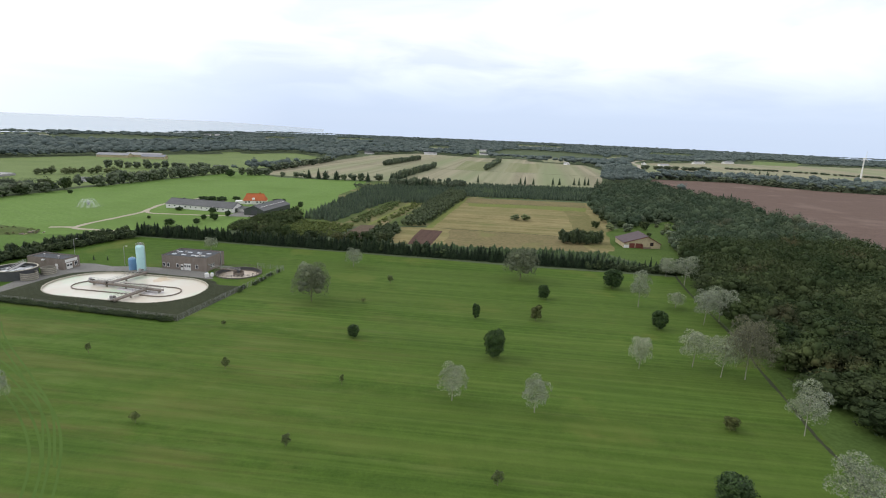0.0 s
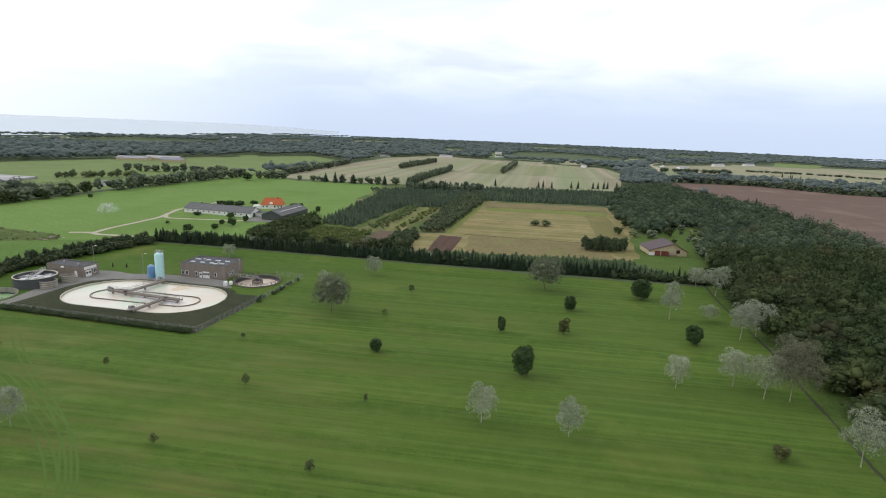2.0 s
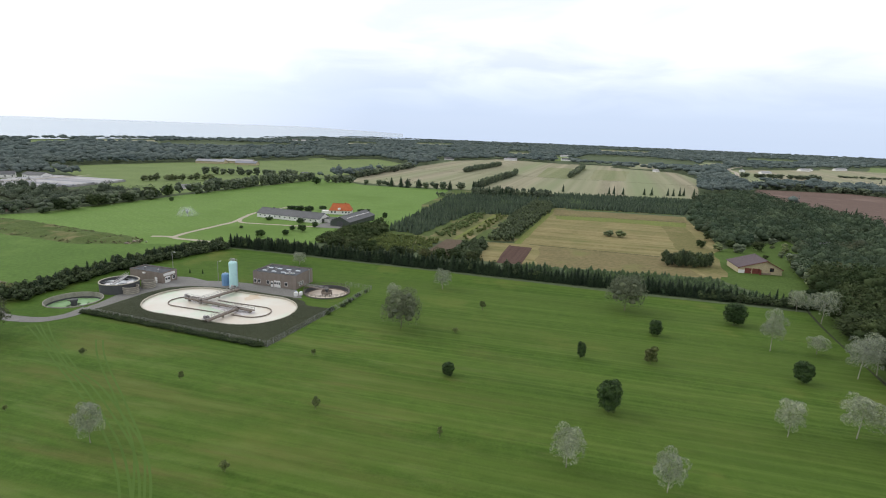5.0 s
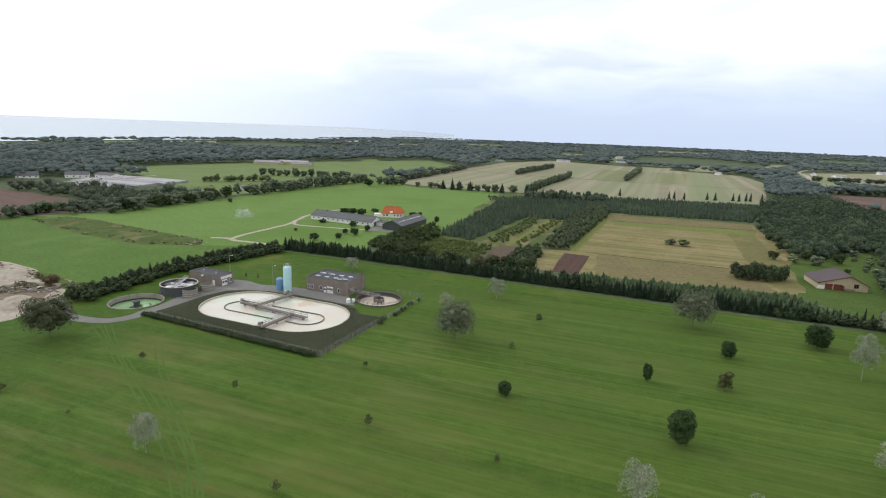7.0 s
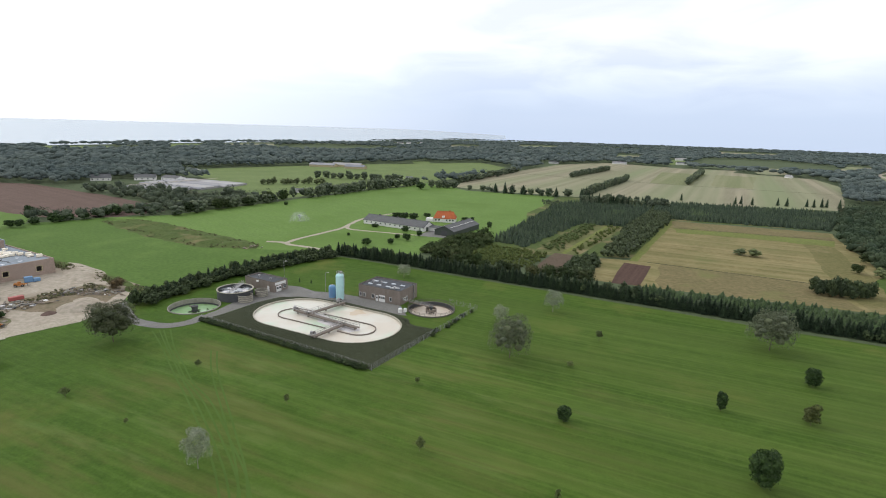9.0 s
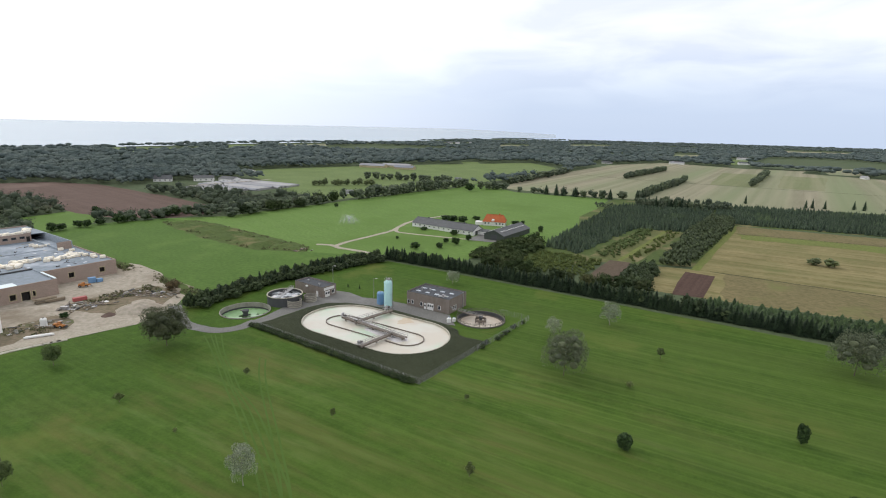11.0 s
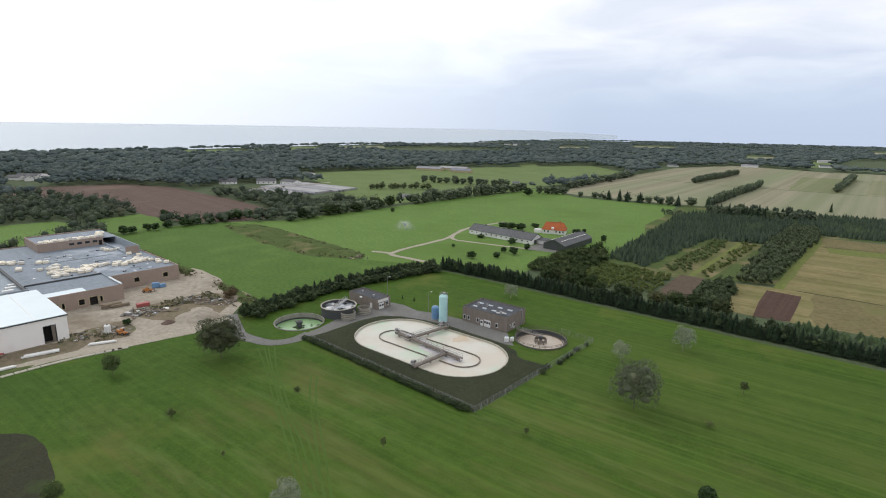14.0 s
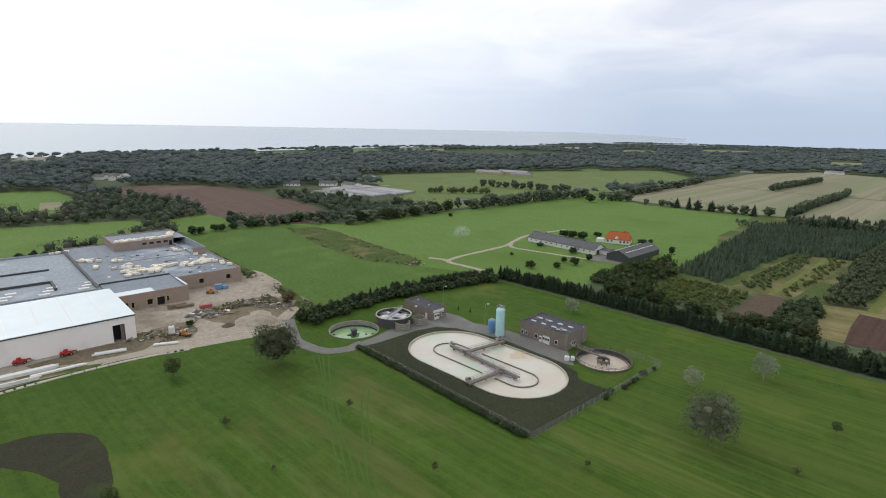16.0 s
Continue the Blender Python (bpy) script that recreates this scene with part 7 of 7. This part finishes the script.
# kerb of pale stones between the site road and the lawn
kerb = thing("kerb", -181, 98, 0, 0, "line of pale concrete kerb stones beside the site road", "kerb", kind="structure")
line = smooth_line([(-183.0, 60), (-181.2, 84), (-178.8, 100), (-173.6, 119), (-167.0, 132.5)], 7)
stone = Shape().slab(0, 0, 0, 2.7, 1.3, 0.2, 0.04).mesh("kerb_stone", PALECONC)
run = 0.0
for a, b in zip(line, line[1:]):
    d = b - a
    n = max(1, round(d.length / 2.8))
    for i in range(n):
        p = a.lerp(b, (i + 0.5) / n)
        o = new("kerb_stone", stone)
        o.parent, o.location, o.rotation_euler = kerb, (p.x + 181, p.y - 98, 0.05), (0, 0, math.atan2(d.y, d.x))


# ---------------------------------------------------------------- woods too dense to count
def wood(name, pts, sizes, mat, n_leaf, share, label, leaf=0.05, lobes=4, fine=False, seed=3, lift=0.0):
    """Joined crowns: points (n, 2), rows of width and height."""
    rng = np.random.default_rng(seed)
    made = []
    for (x, y), (w, h) in zip(pts, sizes):
        L = broad_lobes(rng, w, h, h * 0.1, lobes, 0.72) if lobes else np.array([(0, 0, h * 0.5, w * 0.5, w * 0.5, h * 0.5)])
        if rng.random() < 0.12:
            L[:, 2] *= 1.35
            L[:, 5] *= 1.2
        L[:, 2] += h * lift
        L[:, 5] *= 1 - lift
        L[:, 0] += x
        L[:, 1] += y
        made.append(leaves(rng, L, n_leaf, leaf * w, 0.6, -0.3, 1.12))
        made.append(cores(rng, L[:8] if n_leaf > 200 else L[:5] if n_leaf > 100 else L[:2], share, fine))
    v, f = join(made)
    return tagged(raw(name, v, f, mat), label, "wood", kind="stuff")


def scatter(poly, step, seed):
    """Points on an uneven grid inside a polygon."""
    rng = np.random.default_rng(seed)
    p = np.array(poly)
    x, y = np.meshgrid(np.arange(p[:, 0].min(), p[:, 0].max(), step), np.arange(p[:, 1].min(), p[:, 1].max(), step))
    q = np.stack([x.ravel(), y.ravel()], 1) + rng.uniform(-0.42, 0.42, (x.size, 2)) * step
    return q[inside(q, list(poly))]


WOOD_E = [(126, 204), (130, 222), (137, 242), (145, 264), (161, 287), (177, 320), (186, 346), (176, 352), (158, 334), (146, 318), (134, 316), (140, 354), (158, 428), (205, 540), (300, 640), (288, 530), (292, 455), (271, 355), (234, 262), (230, 200), (222, 110), (200, 30), (103, 20), (91.5, 72), (95.5, 108), (101, 135), (110.5, 172)]
rng = np.random.default_rng(11)
pts = scatter(WOOD_E, 7.0, 4)
near = pts[:, 1] < 250
edge = near & (np.hypot(pts[:, 0] - 103, (pts[:, 1] - 120) * 0.35) < 26)
for k, (x, y) in enumerate(pts[edge]):
    tree("wood" if k % 2 else "wood_b", x, y, rng.uniform(6.0, 11.0), rng.uniform(9.0, 15.0), "trees at the wood's edge")
rest = pts[near & ~edge]
wood("broadleaf_wood", rest, np.stack([rng.uniform(10.0, 17.0, len(rest)), rng.uniform(6.0, 12.0, len(rest))], 1), L_WOOD, 350, 0.66, "dense green broadleaf wood", 0.038, 9, False, 5)
rest = pts[~near]
wood("broadleaf_wood", rest, np.stack([rng.uniform(7.5, 13.0, len(rest)), rng.uniform(5, 9.5, len(rest))], 1), L_MIX_HAZE, 120, 0.86, "dense green broadleaf wood", 0.05, 7, False, 6)
# garden shrubs behind the barn with the brown roof
for x, y, h, w in ((127, 308, 5, 6), (137, 306, 5.5, 6.5), (150, 312, 6, 7), (138, 318, 5, 6), (120, 314, 5, 6), (158, 335, 6, 7), (147, 345, 6, 8), (135, 340, 6, 7), (126, 222, 4.0, 5.5), (132, 230, 4.5, 6.5), (136, 238, 5, 7), (140, 247, 5, 7), (143, 256, 5.5, 7.5), (146, 265, 6, 8), (150, 276, 5, 7), (155, 288, 5, 7), (144, 292, 2.5, 3.2), (155, 298, 2.5, 3), (160, 306, 2.5, 3.5), (166, 314, 3.5, 4), (163, 322, 2.5, 3), (172, 326, 3, 4), (170, 336, 4, 5)):
    tree(("wood", "pale_row", "row")[int(x) % 3], x, y, h, w, "garden shrubs")

# young plantation: spruce blocks, a pine block, clearings with shrubs
SPRUCES = ([(-57, 323), (-38, 312.5), (-9, 404), (20, 405), (44, 484), (52, 512), (-24, 507), (-31, 480)], [(57, 455), (160, 446), (206, 546), (58, 550), (50, 500)])
STRIP = [(8, 248), (22, 251), (60, 247.5), (98, 243), (110, 214), (60, 224), (24, 232), (10, 236)]
PINES = [(1.5, 303), (13.5, 302), (54.5, 439), (58, 474), (46, 482), (22, 402)]
rng = np.random.default_rng(21)


def young_spruces(polys, step, lo, hi, wide, seed, name, mat, label):
    made = []
    for k, poly in enumerate(polys):
        for x, y in scatter(poly, step, seed + k):
            h = rng.uniform(lo, hi) * (0.85 + 0.3 * noise.noise(Vector((x * 0.05, y * 0.05, 2.0))))
            w = wide * rng.uniform(0.8, 1.15)
            v, f = join([cone_leaves(rng, w, h, 22, 0.52, 0.2), cone_core(w * 1.02, h * 0.9, 0.1, 5)])
            made.append((v + (x, y, 0), f))
    v, f = join(made)
    return tagged(raw(name, v, f, mat), label, "plantation", kind="stuff")


def shrubs(name, poly, step, wide, tall, mat, label, category, seed, n=46, leaf=0.27):
    made = []
    for x, y in scatter(poly, step, seed):
        w, h = rng.uniform(*wide), rng.uniform(*tall)
        L = broad_lobes(rng, w, h, 0.0, 4, 0.7)
        L[:, :2] += (x, y)
        made += [leaves(rng, L, n, leaf), cores(rng, L[:4], 0.8, False)]
    v, f = join(made)
    return tagged(raw(name, v, f, mat), label, category, kind="stuff")


young_spruces((STRIP,), 2.6, 2.2, 3.8, 3.2, 60, "spruce_strip", L_STRIP, "green strip of young spruces behind the hedge")
young_spruces(SPRUCES, 2.6, 3.4, 6.2, 3.3, 30, "spruce_plantation", L_BLUE, "dense blue-green plantation of young spruces")
shrubs("pine_block", PINES, 2.9, (2.8, 4.2), (3.6, 5.6), L_PINE_PALE, "dense grey-green block of young pines", "plantation", 71, 40, 0.30)
shrubs("scrub", [(-54, 265), (-63, 284), (-55, 309), (-33, 304), (-24, 300), (-31, 267)], 2.5, (1.6, 3.0), (1.0, 2.2), L_LIME, "yellow-green young shrubs in rows behind the hedge", "scrub", 72)
shrubs("scrub", [(-30, 311), (-20, 309), (3, 400), (-5, 402)], 3.1, (1.8, 3.6), (1.2, 3.0), L_SCRUB, "olive green shrubs growing in the clearing", "scrub", 73)
shrubs("scrub", [(-14, 308), (-9, 307), (18, 399), (10, 400)], 3.3, (1.4, 2.8), (0.9, 2.4), L_LIME, "young yellow-green shrubs in the clearing", "scrub", 74)
shrubs("thicket", [(-89, 284), (-79, 320), (-64, 346), (-56, 318), (-64, 286), (-56, 264), (-74, 266)], 3.9, (4.5, 7.0), (2.6, 5.4), L_WOOD, "dense dark green thicket of broadleaf trees beside the barn", "thicket", 75, 110, 0.34)
shrubs("thicket", [(-17, 260), (-11, 291), (0, 302), (0, 286), (-6, 257)], 3.2, (3.4, 5.4), (3.0, 5.0), L_HEDGE, "dense dark green thicket between the dug plots", "thicket", 76, 90, 0.32)
shrubs("scrub", [(-40, 490), (-30, 488), (-24, 518), (-44, 522)], 4.5, (2.0, 4.0), (1.2, 2.6), L_ROW_HAZE, "rough shrubs at the corner of the pasture", "scrub", 77)

# woods of the distance: everywhere that is not field, shore or farm
OPEN = [[(-178, 600), (-150, 598), (-125, 570), (-20, 560), (-20, 600), (-140, 640), (-160, 640)], W_PASTURE, MEADOW, SOIL_W, LOW_A, LOW_B, LOW_C, STUBBLE_N, HAY_AREA, SOIL_E, LIGHT_E, PLANTATION, WOOD_E, LAWN_AREA, SITE, SEA_AREA,
        [(-120, 262), (120, 200), (230, 200), (300, 640), (150, 600), (-60, 560), (-60, 300)],
        [(-470, 395), (-490, 470), (-450, 520), (-350, 530), (-300, 470), (-300, 400), (-360, 420)],
        [(-760, 355), (-640, 345), (-650, 390), (-750, 400)], [(-450, 740), (-330, 905), (-290, 850), (-400, 735)],
        [(335, 720), (440, 960), (540, 1230), (560, 1220), (470, 960), (380, 760)], [(-320, 130), (-330, 230), (-180, 215), (-180, 60), (-320, 60)]]
rng = np.random.default_rng(41)
rows = []
r = 330.0
while r < 3180:
    s = 6.0 + 0.0035 * r
    for a in np.arange(-84, 62, math.degrees(s / r)):
        q = r + rng.uniform(-0.5, 0.5) * s * (1 if r < 900 else 2.5)
        rows.append((*polar(q, a + rng.uniform(-0.45, 0.45) * math.degrees(s / r)), s, q))
    r += s if r < 900 else 24 if r < 1300 else 44 if r < 2200 else 85
rows = np.array(rows)
keep = np.ones(len(rows), bool)
for poly in OPEN:
    keep &= ~inside(rows[:, :2], poly)
# pale fields in the far woods: far edge, from and to azimuth
STRIPS = []
for r0, a0, a1 in ((1690, -41.0, -37.8), (1800, -36.5, -31.3), (2390, -6.9, -2.4), (1536, 7.6, 9.4), (1165, 8.8, 13.3), (1640, 21.3, 23.6), (1050, -18.0, -15.8), (1620, 30.4, 32.2), (1255, -68.8, -66.0), (1490, -50.5, -45.5),
                   (1720, 2.7, 5.4), (2500, 12.0, 17.0), (2200, 25.0, 29.5), (1330, 15.0, 17.5), (2100, -14.0, -10.5), (1950, 34, 38), (1500, 41, 46), (2300, 44, 50)):
    STRIPS.append([polar(r0 * 0.83, a0), polar(r0, a0 + 0.3), polar(r0 * 1.01, a1), polar(r0 * 0.85, a1 - 0.4)])
# hamlets and single houses out there: place, length, height, turn
HAMLETS = ((-1001, 1016, 38, 6, -40), (-497, 614, 12, 3, -30), (-660, 1988, 30, 7, 10), (-700, 2010, 22, 7, 40), (60, 1230, 16, 5, 10), (219, 1501, 26, 6, 0), (537, 1080, 24, 5, 20), (520, 1110, 18, 6, 70),
           (701, 1244, 26, 6, 15), (735, 1262, 18, 7, 50), (-75, 1125, 20, 5, 0), (52, 1204, 28, 5, 5), (-698, 377, 18, 6, -25), (-715, 392, 26, 5, 20), (-640, 2100, 24, 6, 0), (830, 1330, 40, 6, 25), (-1150, 455, 14, 7, 0),
           (-1152, 480, 12, 7, 50), (-1130, 515, 14, 7, 20), (190, 1290, 20, 6, 10))
CLEARED = []
for x, y, ln, h, turn in HAMLETS:
    d, a = math.hypot(x, y), math.degrees(math.atan2(x, y))
    da = math.degrees(ln * 0.75 / d)
    CLEARED.append([polar(d * 0.885, a - da), polar(d * 1.01, a - da), polar(d * 1.01, a + da), polar(d * 0.885, a + da)])
    gable_house("distant_house", x, y, turn, ln, 9.0, h * 0.55, h, WHITE, PLASTIC if ln > 22 else SLATE, "pale house standing among distant woods")
for k, poly in enumerate(STRIPS):
    field("distant_field", poly, STUBBLE if k % 3 else FARGRASS, 0.05 + 0.004 * k, "pale field among the distant woods", "field", 60, 6)
for poly in STRIPS + CLEARED:
    keep &= ~inside(rows[:, :2], poly)
# glades in the far woods
glade = np.array([noise.noise(Vector((x * 0.0022, y * 0.0022, 0.3))) for x, y in rows[:, :2]])
keep &= ~((glade > 0.34) & (rows[:, 3] > 900))
rows = rows[keep]
size = np.stack([rows[:, 2] * rng.uniform(1.15, 1.8, len(rows)), 6.5 + rng.uniform(0, 4.5, len(rows)) * np.clip(1.4 - rows[:, 3] / 2600, 0.35, 1)], 1)
close = rows[:, 3] < 900
belt = rows[:, 3] < 600
wood("wood_belt", rows[belt, :2], size[belt] * (0.85, 0.9), L_BELT, 84, 0.82, "dark green belts of trees between the fields", 0.045, 4, False, 50)
close &= ~belt
wood("far_wood", rows[close, :2], size[close], L_FAR_HAZE, 26, 0.90, "dark green woods of the middle distance", 0.055, 3, False, 51, 0.25)
far = ~close & ~belt
wood("far_wood", rows[far, :2], size[far], L_FAR_HAZE, 9, 0.95, "dark green woods reaching to the horizon, blued for haze", 0.07, 0, False, 52, 0.3)
